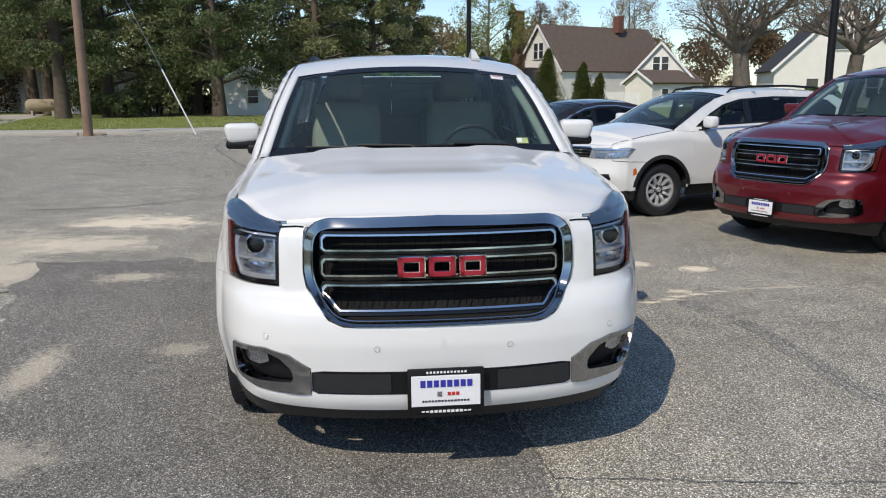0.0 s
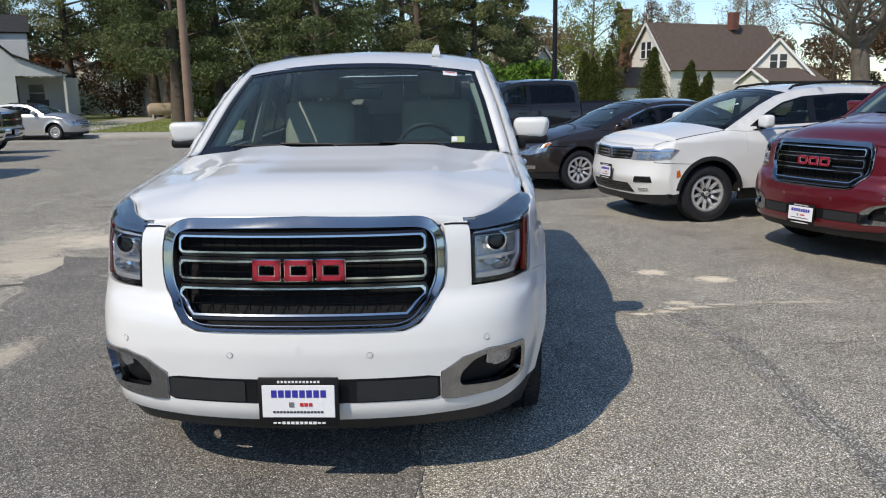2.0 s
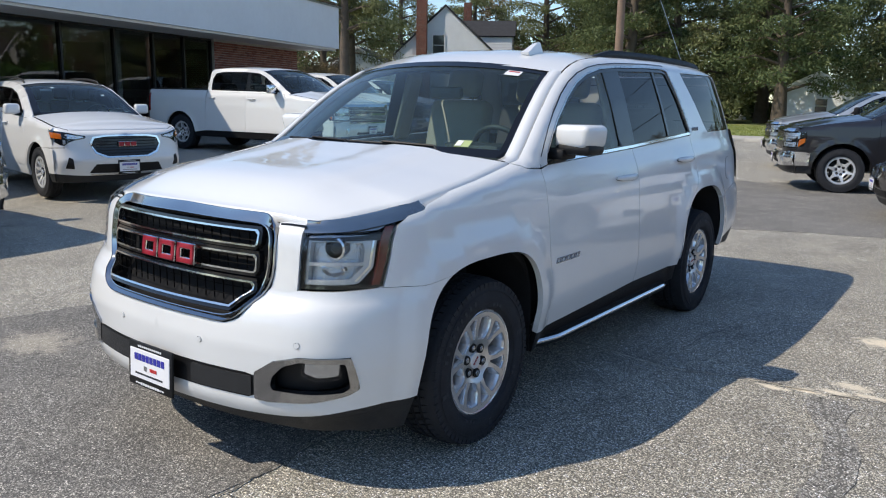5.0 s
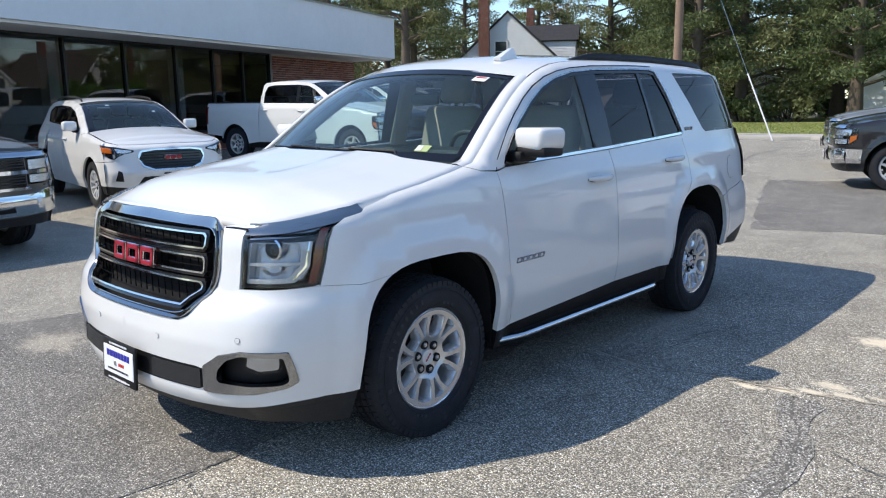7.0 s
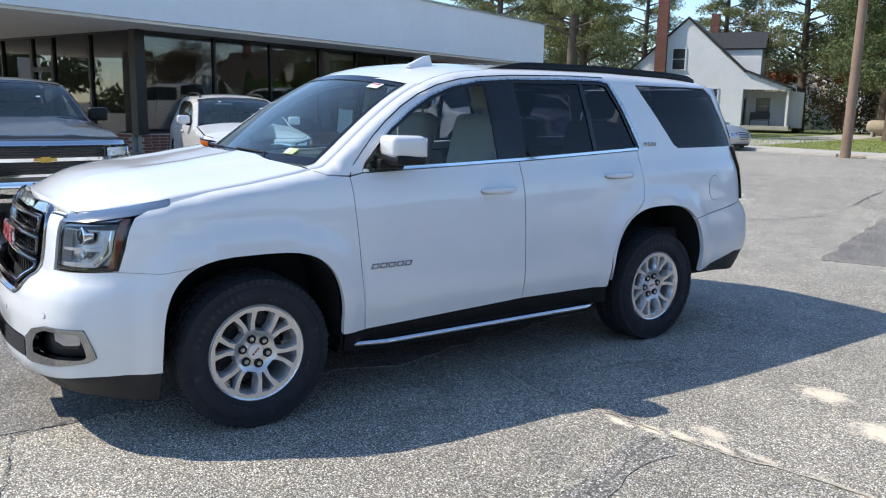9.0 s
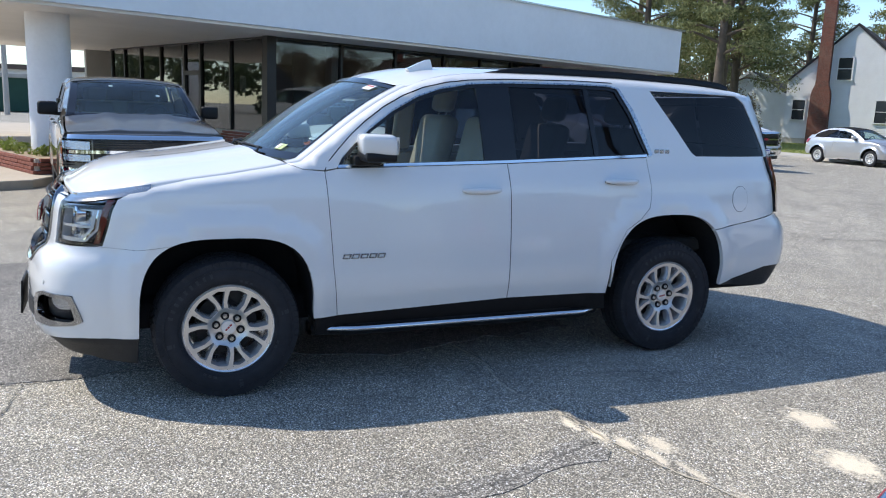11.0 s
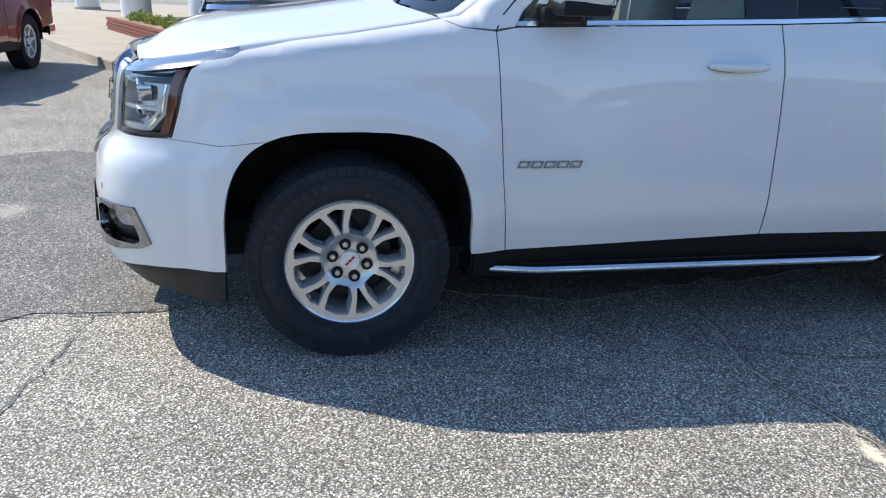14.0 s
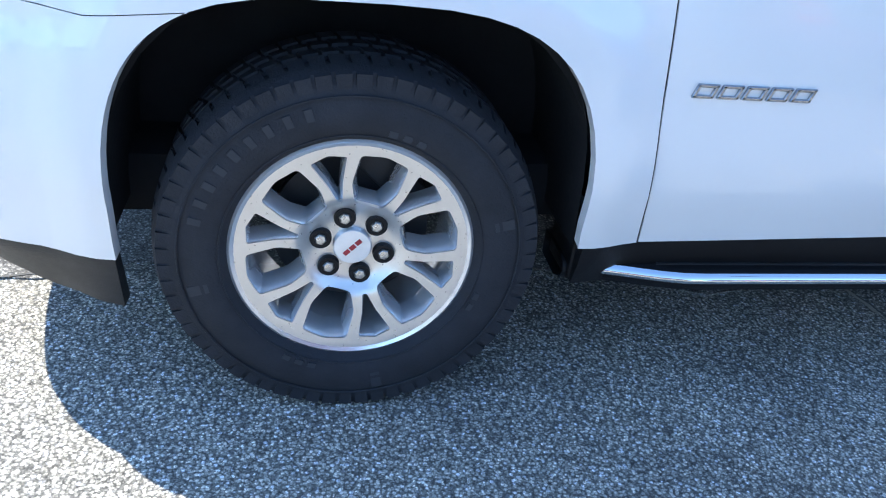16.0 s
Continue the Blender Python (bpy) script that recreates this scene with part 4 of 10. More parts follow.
def build_suv(name, m, paint, label, dealer=True, full=True, surround=None):
    sh = suv_shell()
    car = Car(name, sh, m, label, "SUV")
    P = car.panel
    edge = sh.top
    u_of = lambda pt: sh.at(*pt)[0]
    between = lambda a, b, dz=0.0: [(u, z - dz) for u, z in edge if a + 1e-4 < u < b - 1e-4]
    FA, RA = (0, 0.40, 0.452, 0.487), (2.905, 0.44, 0.472, 0.520)
    fa = lambda a0, a1, n=16: [("G", y, z) for y, z in hoop(*FA, a0, a1, n, 3.3)]
    ra = lambda a0, a1, n=20: [("G", y, z) for y, z in hoop(*RA, a0, a1, n, 2.8)]
    # nose
    seam = [("G", *hoop(*FA, 118, 118, 1, 3.3)[0]), ("G", -0.45, 0.832), ("G", -0.63, 0.845)]
    grille = [("F", 0, 0.690), ("F", 0.41, 0.690), ("F", 0.470, 0.715), ("F", 0.560, 0.835), ("F", 0.572, 0.90), ("F", 0.566, 1.065), ("F", 0.545, 1.095), ("F", 0.50, 1.107), ("F", 0, 1.114)]
    slot = [("F", 0, 0.405), ("F", 0.52, 0.405), ("F", 0.545, 0.415), ("F", 0.545, 0.495), ("F", 0.50, 0.502), ("F", 0, 0.502)]
    fog = [("F", 0.882, 0.590), ("F", 0.737, 0.594), ("F", 0.635, 0.568), ("F", 0.583, 0.533), ("F", 0.548, 0.512), ("F", 0.548, 0.402), ("F", 0.600, 0.398), ("F", 0.771, 0.408), ("F", 0.860, 0.430), ("F", 0.884, 0.452)]
    P("front_bumper", [("F", 0, 0.690), ("F", 0.41, 0.690), ("F", 0.470, 0.715), ("F", 0.560, 0.835), ("F", 0.572, 0.90), ("F", 0.566, 1.065), ("F", 0.556, 1.084), ("F", 0.60, 1.091), ("F", 0.666, 1.086), ("F", 0.672, 0.835), ("F", 0.80, 0.838)] + seam[::-1]
      + fa(118, 179, 14) + [("G", -0.453, 0.36), ("G", -0.60, 0.36), ("F", 0.85, 0.358), ("F", 0.70, 0.342), ("F", 0.45, 0.330), ("F", 0, 0.328)],
      paint, True, holes=[[p for p in fog]], gap=0.0006, step=0.04, label="bumper in body colour")
    # the slot is laid over the bumper as a dark recess with a bar
    P("intake", slot, BLACK, True, off=0.002, depth=0.02, gap=0)
    P("intake_bar", [("F", 0.22, 0.412), ("F", 0.535, 0.412), ("F", 0.535, 0.492), ("F", 0.22, 0.492)], GREY_PLASTIC, False, off=0.008, depth=0.012, gap=0, round_=0.01)
    P("front_skirt", [("F", 0, 0.330), ("F", 0.45, 0.332), ("F", 0.70, 0.344), ("F", 0.85, 0.360), ("G", -0.60, 0.362), ("G", -0.454, 0.362), ("G", -0.462, 0.205), ("G", -0.62, 0.215), ("F", 0.80, 0.235), ("F", 0.6, 0.25), ("F", 0, 0.25)], GREY_PLASTIC, True, off=-0.006, label="grey plastic lower skirt")
    # fog lamps
    inner_fog = [("F", 0.868, 0.568), ("F", 0.738, 0.576), ("F", 0.675, 0.552), ("F", 0.628, 0.505), ("F", 0.620, 0.466), ("F", 0.630, 0.450), ("F", 0.761, 0.444), ("F", 0.850, 0.446), ("F", 0.866, 0.460)]
    P("fog_bezel", fog, DARK_CHROME, off=0.008, depth=0.03, gap=0.001, holes=[inner_fog], step=0.03, round_=0.012, label="dark chrome fog lamp bezel")
    P("fog_recess", inner_fog, BLACK, off=-0.05, depth=0.01, gap=-0.006)
    P("fog_lamp", [("F", 0.750, 0.566), ("F", 0.740, 0.515), ("F", 0.785, 0.497), ("F", 0.850, 0.500), ("F", 0.858, 0.560)], LAMP_DEEP, off=-0.03, depth=0.03, gap=0, round_=0.012, step=0.02, label="bright fog lamp reflector")
    P("fog_lens", [("F", 0.745, 0.571), ("F", 0.734, 0.512), ("F", 0.782, 0.490), ("F", 0.855, 0.494), ("F", 0.863, 0.565)], LENS, off=-0.012, depth=0.003, gap=0, round_=0.012)
    # parking sensors
    for x, z in ((0.275, 0.60), (0.73, 0.640)):
        u, zz = sh.F(x, z)
        P("parking_sensor", [(u + 0.013 * math.cos(a), zz + 0.013 * math.sin(a)) for a in (k * math.pi / 7 for k in range(14))], SATIN, off=0.0015, depth=0.004, gap=0, step=0.02)
        P("sensor_face", [(u + 0.0105 * math.cos(a), zz + 0.0105 * math.sin(a)) for a in (k * math.pi / 7 for k in range(14))], paint, off=0.003, depth=0.003, gap=0, step=0.02)
    # grille: chrome surround, three framed slots, mesh behind
    sur_in = [("F", 0, 0.717), ("F", 0.400, 0.717), ("F", 0.450, 0.740), ("F", 0.520, 0.845), ("F", 0.531, 0.90), ("F", 0.526, 1.048), ("F", 0.510, 1.068), ("F", 0.48, 1.078), ("F", 0, 1.084)]
    # the surround slopes in from a rounded outer lip
    outer_line = dense_open(car.uz(grille), 0.02)
    inner_line = dense_open(car.uz(sur_in), 0.02)
    corners_a, corners_b = along(car.uz(grille)), along(car.uz(sur_in))
    inner_line = np.stack([np.interp(np.interp(along(outer_line), corners_a, corners_b), along(inner_line), inner_line[:, c]) for c in (0, 1)], 1)
    ease = lambda line, k: np.array([np.convolve(np.pad(line[:, c], k, "reflect", reflect_type="odd"), np.ones(2 * k + 1) / (2 * k + 1), "valid") for c in (0, 1)]).T
    soft_outer, soft_inner = ease(ease(outer_line, 2), 1), ease(ease(inner_line, 2), 1)
    bands = []
    for mixing, off in ((0.0, -0.030), (0.0, 0.002), (0.06, 0.009), (0.14, 0.010), (0.17, 0.007), (0.84, -0.010), (0.87, -0.004), (1.0, -0.005), (1.0, -0.11)):
        uz_ = (outer_line if off == -0.030 else soft_outer) * (1 - mixing) + soft_inner * mixing
        bands.append(sh(uz_) + sh.normal(uz_) * off)
    bands = np.array(bands)
    bands = np.concatenate([bands, (bands * (-1, 1, 1))[:, ::-1][:, 1:-1]], 1)
    bands = np.concatenate([bands, bands[:, :1]], 1)
    loft("grille_surround", bands, surround or DARK_CHROME, car.root, "grille surround in body colour" if surround else "chrome grille surround", crisp=22.0)
    P("grille_frame", sur_in, GRILLE_BLACK, True, off=-0.10, depth=0.01, gap=-0.004)
    outs = []
    for z0, z1, x1, cut in ((0.985, 1.052, 0.490, 0.012), (0.882, 0.957, 0.492, 0.012), (0.748, 0.850, 0.490, 0.07)):
        o = [("F", 0, z0), ("F", x1 - cut, z0), ("F", x1, z0 + cut * 0.95), ("F", x1, z1 - 0.012), ("F", x1 - 0.012, z1), ("F", 0, z1)]
        e = 0.0075
        i = [("F", 0, z0 + e), ("F", x1 - cut - e * 0.6, z0 + e), ("F", x1 - e, z0 + cut * 0.95 + e * 0.5), ("F", x1 - e, z1 - 0.014 - e), ("F", x1 - 0.014 - e, z1 - e), ("F", 0, z1 - e)]
        P("grille_slot", o + i[::-1], CHROME_SOFT, True, off=0.012, depth=0.03, gap=0, step=0.03, label="chrome-edged grille slot")
        P("grille_lip", [("F", 0, z0 - 0.012), ("F", x1 - cut, z0 - 0.012), ("F", x1 + 0.008, z0 + cut * 0.95), ("F", x1 + 0.008, z1 - 0.01), ("F", x1, z1 + 0.012), ("F", 0, z1 + 0.012)] + o[::-1], GLOSS_BLACK, True, off=0.004, depth=0.03, gap=0, step=0.03)
        outs.append((z0 + e, z1 - e, x1 - e))
    for z0, z1, x1 in outs:
        mid = (z0 + z1) / 2
        bm = bmesh.new()
        for k in range(-9, 10):
            x = k * 0.052
            p = sh([sh.F(abs(x), mid)])[0]
            add_box(bm, (x, p[1] + 0.022, mid), (0.003, 0.005, z1 - z0), 0)
        for zz in (mid - 0.012, mid + 0.016):
            pts = []
            for x in np.linspace(-x1 + 0.02, x1 - 0.02, 15):
                p = sh([sh.F(abs(x), zz)])[0]
                pts.append((x, p[1] + 0.018, zz))
            add_tube(bm, pts, 0.002, 5)
        car.add("grille_mesh", bm, GRILLE_BLACK)
    p = sh([sh.F(0.0, 0.92)])[0]
    for k, off in enumerate((-0.125, 0.0, 0.125)):
        pp, n = sh([sh.F(abs(off), 0.92)])[0], sh.normal([sh.F(abs(off), 0.92)])[0]
        pp[0], n[0] = off, math.copysign(n[0], off) if off else 0
        rot = Vector((0, -1, 0)).rotation_difference(Vector(n)).to_matrix().to_4x4()
        for grow, dep, mt, nm in ((0.008, 0.014, CHROME, "emblem_rim"), (0.0, 0.022, BADGE_RED, "emblem_block")):
            bm = bmesh.new()
            w_, h_ = 0.108, 0.082
            bar = 0.021
            shapes = [((0, 0, (h_ - bar) / 2), (w_, bar)), ((0, 0, (bar - h_) / 2), (w_, bar)), (((w_ - bar) / 2, 0, 0), (bar, h_)), (((bar - w_) / 2, 0, 0), (bar, h_))]
            for c, (a, b) in shapes:
                add_box(bm, c, (a + grow, dep, b + grow), 0.003, 1)
            bmesh.ops.transform(bm, matrix=Matrix.Translation(Vector(pp) + Vector(n) * 0.028) @ rot, verts=bm.verts)
            car.add(nm, bm, mt, "hollow red emblem block with a chrome rim on the grille" if grow == 0 else "")
    P("hood_gap", [("F", 0.566, 1.082), ("F", 0.60, 1.083), ("F", 0.672, 1.079), ("F", 0.672, 1.074), ("F", 0.60, 1.078), ("F", 0.567, 1.077)], GLOSS_BLACK, off=0.002, depth=0.004, gap=0, step=0.03)
    # headlamps
    tongue = between(u_of(("F", 0.70, 1.0)), u_of(("G", -0.38, 1.15)), 0.004)
    rear_line = [(-0.615, 0.845), (-0.583, 0.951), (-0.562, 1.030), (-0.537, 1.085), (-0.483, 1.116), (-0.400, 1.132), (-0.372, 1.150)]
    lamp = [("F", 0.672, 1.078), ("F", 0.678, 0.842), ("F", 0.80, 0.845)] + [("G", y, z) for y, z in rear_line] + tongue[::-1]
    low_tongue = between(u_of(("F", 0.70, 1.0)), u_of(("G", -0.38, 1.15)), 0.03)
    P("headlamp_housing", lamp[:8] + low_tongue[::-1], GLOSS_BLACK, off=-0.075, depth=0.01, gap=0, step=0.04)
    P("lamp_border", [("F", 0.672, 1.040), ("F", 0.678, 0.842), ("F", 0.80, 0.845), ("G", -0.616, 0.846), ("G", -0.584, 0.951), ("G", -0.563, 1.030), ("G", -0.552, 1.056)], GLOSS_BLACK, off=-0.010, depth=0.02, gap=0.0, step=0.03,
      holes=[[("F", 0.690, 1.030), ("F", 0.692, 0.858), ("F", 0.80, 0.860), ("G", -0.640, 0.860), ("G", -0.600, 0.955), ("G", -0.580, 1.030)]])
    low = [("F", 0.690, 1.040), ("F", 0.692, 0.862), ("F", 0.80, 0.864), ("G", -0.672, 0.868), ("G", -0.645, 0.90), ("G", -0.62, 1.04)]
    P("reflector", low, LAMP_DEEP, off=-0.062, depth=0.02, gap=0, step=0.03, label="bright headlamp reflector")
    P("lamp_divider", [("F", 0.69, 0.945), ("F", 0.69, 0.932), ("G", -0.66, 0.934), ("G", -0.652, 0.947)], LAMP_SILVER, off=-0.02, depth=0.05, gap=0, step=0.03)
    drl_o = [("F", 0.688, 1.050), ("F", 0.688, 0.860), ("F", 0.80, 0.861), ("G", -0.700, 0.864), ("G", -0.640, 0.925), ("G", -0.622, 1.01), ("G", -0.612, 1.050), ("F", 0.76, 1.058)]
    drl_i = [("F", 0.700, 1.026), ("F", 0.700, 0.878), ("F", 0.80, 0.880), ("G", -0.722, 0.884), ("G", -0.676, 0.930), ("G", -0.664, 1.0), ("G", -0.668, 1.022), ("F", 0.77, 1.028)]
    P("light_guide", drl_o, LAMP_SILVER, off=-0.020, depth=0.04, gap=0, holes=[drl_i], step=0.03, round_=0.006, label="grey C-shaped light guide")
    P("guide_edge", [("G", -0.705, 0.872), ("G", -0.650, 0.928), ("G", -0.632, 1.01), ("G", -0.622, 1.046), ("G", -0.628, 1.046), ("G", -0.640, 1.005), ("G", -0.658, 0.932), ("G", -0.709, 0.877)], CHROME, off=-0.015, depth=0.01, gap=0, step=0.03)
    P("amber_strip", [("G", -0.655, 0.858), ("G", -0.627, 0.858), ("G", -0.596, 0.951), ("G", -0.575, 1.03), ("G", -0.550, 1.082), ("G", -0.582, 1.080), ("G", -0.606, 1.034), ("G", -0.630, 0.93)], DEEP_AMBER, off=-0.004, depth=0.02, gap=0, step=0.03, label="dark amber side reflector")
    P("lamp_eyebrow", [("F", 0.69, 1.062), ("G", -0.610, 1.066), ("G", -0.560, 1.092), ("G", -0.49, 1.118), ("G", -0.41, 1.136)] + tongue[::-1], LAMP_TRIM, off=-0.014, depth=0.02, gap=0.004, step=0.04, label="smoked chrome upper lamp trim")
    for s in (1, -1):
        q = Vector(sh([sh.F(0.785, 0.972)])[0] - sh.normal([sh.F(0.785, 0.972)])[0] * 0.05)
        nn = Vector(sh.normal([sh.F(0.785, 0.972)])[0])
        q.x, nn.x = q.x * s, nn.x * s
        face = Vector((nn.x * 0.35, -1, 0)).normalized()
        spin = Vector((1, 0, 0)).rotation_difference(face).to_matrix().to_4x4()
        for nm, prof, mt in (("projector_ring", [(0.044, -0.02), (0.045, 0.022), (0.038, 0.026), (0.034, 0.0)], CHROME), ("projector", [(0.034, -0.01), (0.033, 0.008), (0.026, 0.018), (0.014, 0.024), (0.0, 0.026)], GLOSS_BLACK)):
            bm = lathe_bm(prof, 28)
            bmesh.ops.transform(bm, matrix=Matrix.Translation(q + Vector((0.012 * s, 0.01, 0.033))) @ spin, verts=bm.verts)
            car.add(nm, bm, mt)
        bm = lathe_bm([(0.046, 0.028), (0.040, 0.004), (0.026, -0.012), (0.0, -0.018)], 9)
        bmesh.ops.transform(bm, matrix=Matrix.Translation(q + Vector((0.012 * s, 0.005, -0.050))) @ spin @ Matrix.Diagonal((1, 1.25, 0.62, 1)), verts=bm.verts)
        car.add("beam_bowl", bm, CHROME, "faceted bright beam bowl", smooth=10)
    P("headlamp_lens", lamp, LENS, off=0.0, depth=0.004, gap=0.002, step=0.04, label="clear headlamp cover")
    # fenders, doors, side frame
    uc = u_of(("G", 0.33, 1.27))
    top_f = between(u_of(("G", -0.38, 1.15)), uc)
    P("front_fender", [("G", -0.63, 0.850)] + [("G", y + 0.003, z - (0.002 if k else -0.004)) for k, (y, z) in enumerate(rear_line)] + top_f
      + [(uc, sh.edge(uc)), ("G", 0.40, 1.245), ("G", 0.522, 1.235), ("G", 0.537, 1.054), ("G", 0.565, 0.704), ("G", 0.597, 0.417), ("G", 0.457, 0.415)] + fa(2, 118) + seam[1:], paint, label="front fender in body colour", step=0.045, gap=0.0012)
    P("front_door", [("G", 0.522, 1.236), ("G", 0.60, 1.252), ("G", 1.665, 1.287), ("G", 1.676, 1.10), ("G", 1.682, 0.455), ("G", 0.597, 0.417), ("G", 0.565, 0.704), ("G", 0.537, 1.054)], paint, step=0.06)
    rear_seam = [("G", 2.405, 0.447), ("G", 2.415, 0.66), ("G", 2.525, 0.868), ("G", 2.63, 0.932), ("G", 2.705, 1.01), ("G", 2.735, 1.10), ("G", 2.715, 1.335)]
    P("rear_door", [("G", 1.665, 1.287), ("G", 1.676, 1.10), ("G", 1.682, 0.455)] + rear_seam, paint, step=0.06)
    dlo = [("G", 0.595, 1.252), ("G", 0.625, 1.308), ("G", 0.70, 1.385), ("G", 0.80, 1.474), ("G", 0.95, 1.580), ("G", 1.10, 1.660), ("G", 1.25, 1.712), ("G", 1.45, 1.750), ("G", 1.70, 1.768), ("G", 2.20, 1.782), ("G", 2.46, 1.783), ("G", 2.53, 1.770), ("G", 2.62, 1.62), ("G", 2.715, 1.40), ("G", 2.74, 1.352), ("G", 2.715, 1.336)]
    qwin = [("G", 2.80, 1.772), ("G", 3.58, 1.772), ("G", 3.66, 1.72), ("G", 3.80, 1.42), ("G", 3.815, 1.350), ("G", 3.14, 1.345), ("G", 3.10, 1.37)]
    u_end = edge[-1][0]
    P("side_frame", [(uc, sh.edge(uc))] + between(uc, u_end) + [(u_end, edge[-1][1]), ("G", 3.80, 1.75), ("G", 3.86, 1.352), ("G", 3.80, 1.345), ("G", 3.905, 0.945), ("G", 3.80, 0.925), ra(46, 46, 1)[0]] + ra(46, 178, 24) + rear_seam[1:]
      + [("G", 2.74, 1.352)] + dlo[::-1][2:] + [("G", 0.522, 1.240), ("G", 0.40, 1.247)], paint, holes=[qwin], step=0.05, gap=0.0015, label="pillars, roof side and quarter panel in body colour")
    u_mid = sh.U[-1]
    P("rear_bumper", [ra(46, 46, 1)[0], ("G", 3.80, 0.922), ("G", 3.905, 0.942), ("G", 4.02, 0.93), (u_mid, 0.93), (u_mid, 0.56), ("G", 3.82, 0.555)] + [("G", 3.379, 0.445)] + ra(2, 46, 8), paint, step=0.08)
    P("rear_valance", [("G", 3.379, 0.442), ("G", 3.82, 0.552), (u_mid, 0.552), (u_mid, 0.36), ("G", 3.80, 0.40)], GREY_PLASTIC, off=-0.01)
    u_tail = u_of(("G", 3.99, 1.1)) + 0.10
    P("tail_lamp", [("G", 3.803, 1.348), ("G", 3.905, 0.948), (u_tail, 0.95), (u_tail, 1.345)], RED_LENS, off=0.016, step=0.05, label="red tail lamp with a dark edge")
    P("tail_lamp_edge", [("G", 3.800, 1.346), ("G", 3.902, 0.948), ("G", 3.911, 0.948), ("G", 3.812, 1.346)], GLOSS_BLACK, off=0.018, step=0.05)
    P("tailgate", [(u_tail, 1.345), (u_tail, 0.935), (u_mid, 0.935), (u_mid, 1.78), (u_end, 1.78), ("G", 3.81, 1.75), ("G", 3.868, 1.35)], paint, step=0.08)
    P("rear_window", [("G", 3.88, 1.40), (u_mid, 1.40), (u_mid, 1.72), ("G", 3.84, 1.70)], PRIVACY, off=0.006, step=0.08)
    P("rocker", [("G", 0.475, 0.412), ("G", 0.597, 0.414), ("G", 1.682, 0.452), ("G", 2.405, 0.444), ("G", 2.43, 0.33), ("G", 0.475, 0.30)], BLACK, off=-0.012, gap=0)
    P("fuel_door", [(sh.G(3.52, 1.055)[0] + 0.088 * math.cos(a), 1.055 + 0.088 * math.sin(a)) for a in (k * math.pi / 16 for k in range(32))], paint, off=0.0022, depth=0.006, gap=0, step=0.04, sides=(1,))
    P("fuel_door_gap", [(sh.G(3.52, 1.055)[0] + 0.0905 * math.cos(a), 1.055 + 0.0905 * math.sin(a)) for a in (k * math.pi / 16 for k in range(32))], BLACK, off=0.0009, depth=0.004, gap=0, step=0.04, sides=(1,))
    # dark inner skin behind the gaps
    lower = [("F", 0, 0.40), ("F", 0, 1.08), ("F", 0.6, 1.06), ("G", -0.5, 1.08), ("G", -0.2, 1.13), ("G", 0.4, 1.21), ("G", 2.7, 1.29), ("G", 3.7, 1.29), ("G", 3.7, 0.6), ("G", 3.45, 0.55)] + [("G", y, z) for y, z in hoop(2.905, 0.44, 0.50, 0.55, 5, 178, 18, 2.6)] + [("G", 2.39, 0.40), ("G", 0.51, 0.40)] + [("G", y, z) for y, z in hoop(0, 0.40, 0.487, 0.504, 2, 178, 18)] + [("G", -0.52, 0.38)]
    P("inner_skin", lower, LINER, off=-0.085, depth=0.004, gap=0, step=0.1)
    # black strips close under the door gaps, put in for the shade there
    for seam_ in ([("G", 0.522, 1.236), ("G", 0.537, 1.054), ("G", 0.565, 0.704), ("G", 0.597, 0.417)], [("G", 1.665, 1.287), ("G", 1.676, 1.10), ("G", 1.682, 0.455)], rear_seam):
        P("door_seal", [(w_, v - 0.007, z) for w_, v, z in seam_] + [(w_, v + 0.007, z) for w_, v, z in seam_[::-1]], BLACK, off=-0.0035, depth=0.006, gap=0, step=0.05)
    # side glass
    P("front_side_window", [("G", 0.612, 1.264), ("G", 0.635, 1.303), ("G", 0.708, 1.378), ("G", 0.808, 1.466), ("G", 0.956, 1.571), ("G", 1.105, 1.650), ("G", 1.25, 1.701), ("G", 1.45, 1.739), ("G", 1.50, 1.742), ("G", 1.525, 1.292)], FRONT_GLASS, off=-0.012, depth=0.004, gap=0, label="lightly tinted window glass")
    P("door_pillar", [("G", 1.515, 1.288), ("G", 1.49, 1.754), ("G", 1.72, 1.767), ("G", 1.735, 1.294)], GLOSS_BLACK, off=-0.007, depth=0.01, gap=0, label="gloss black door pillar")
    P("rear_side_window", [("G", 1.735, 1.300), ("G", 1.72, 1.762), ("G", 2.20, 1.770), ("G", 2.46, 1.771), ("G", 2.52, 1.756), ("G", 2.61, 1.61), ("G", 2.70, 1.40), ("G", 2.715, 1.358), ("G", 2.68, 1.346)], PRIVACY, off=-0.012, depth=0.004, gap=0, label="dark privacy glass")
    P("window_divider", [("G", 2.31, 1.33), ("G", 2.265, 1.77), ("G", 2.30, 1.77), ("G", 2.345, 1.332)], GLOSS_BLACK, off=-0.006, depth=0.01, gap=0)
    P("quarter_window", qwin, PRIVACY, off=-0.006, depth=0.004, gap=0.002, round_=0.03, label="dark privacy glass")
    inner = [("G", 0.622, 1.270), ("G", 0.645, 1.305), ("G", 0.716, 1.376), ("G", 0.815, 1.462), ("G", 0.962, 1.565), ("G", 1.11, 1.643), ("G", 1.25, 1.692), ("G", 1.45, 1.730), ("G", 1.70, 1.747), ("G", 2.20, 1.761), ("G", 2.455, 1.762), ("G", 2.51, 1.752), ("G", 2.60, 1.605), ("G", 2.69, 1.40), ("G", 2.712, 1.368), ("G", 2.69, 1.356)]
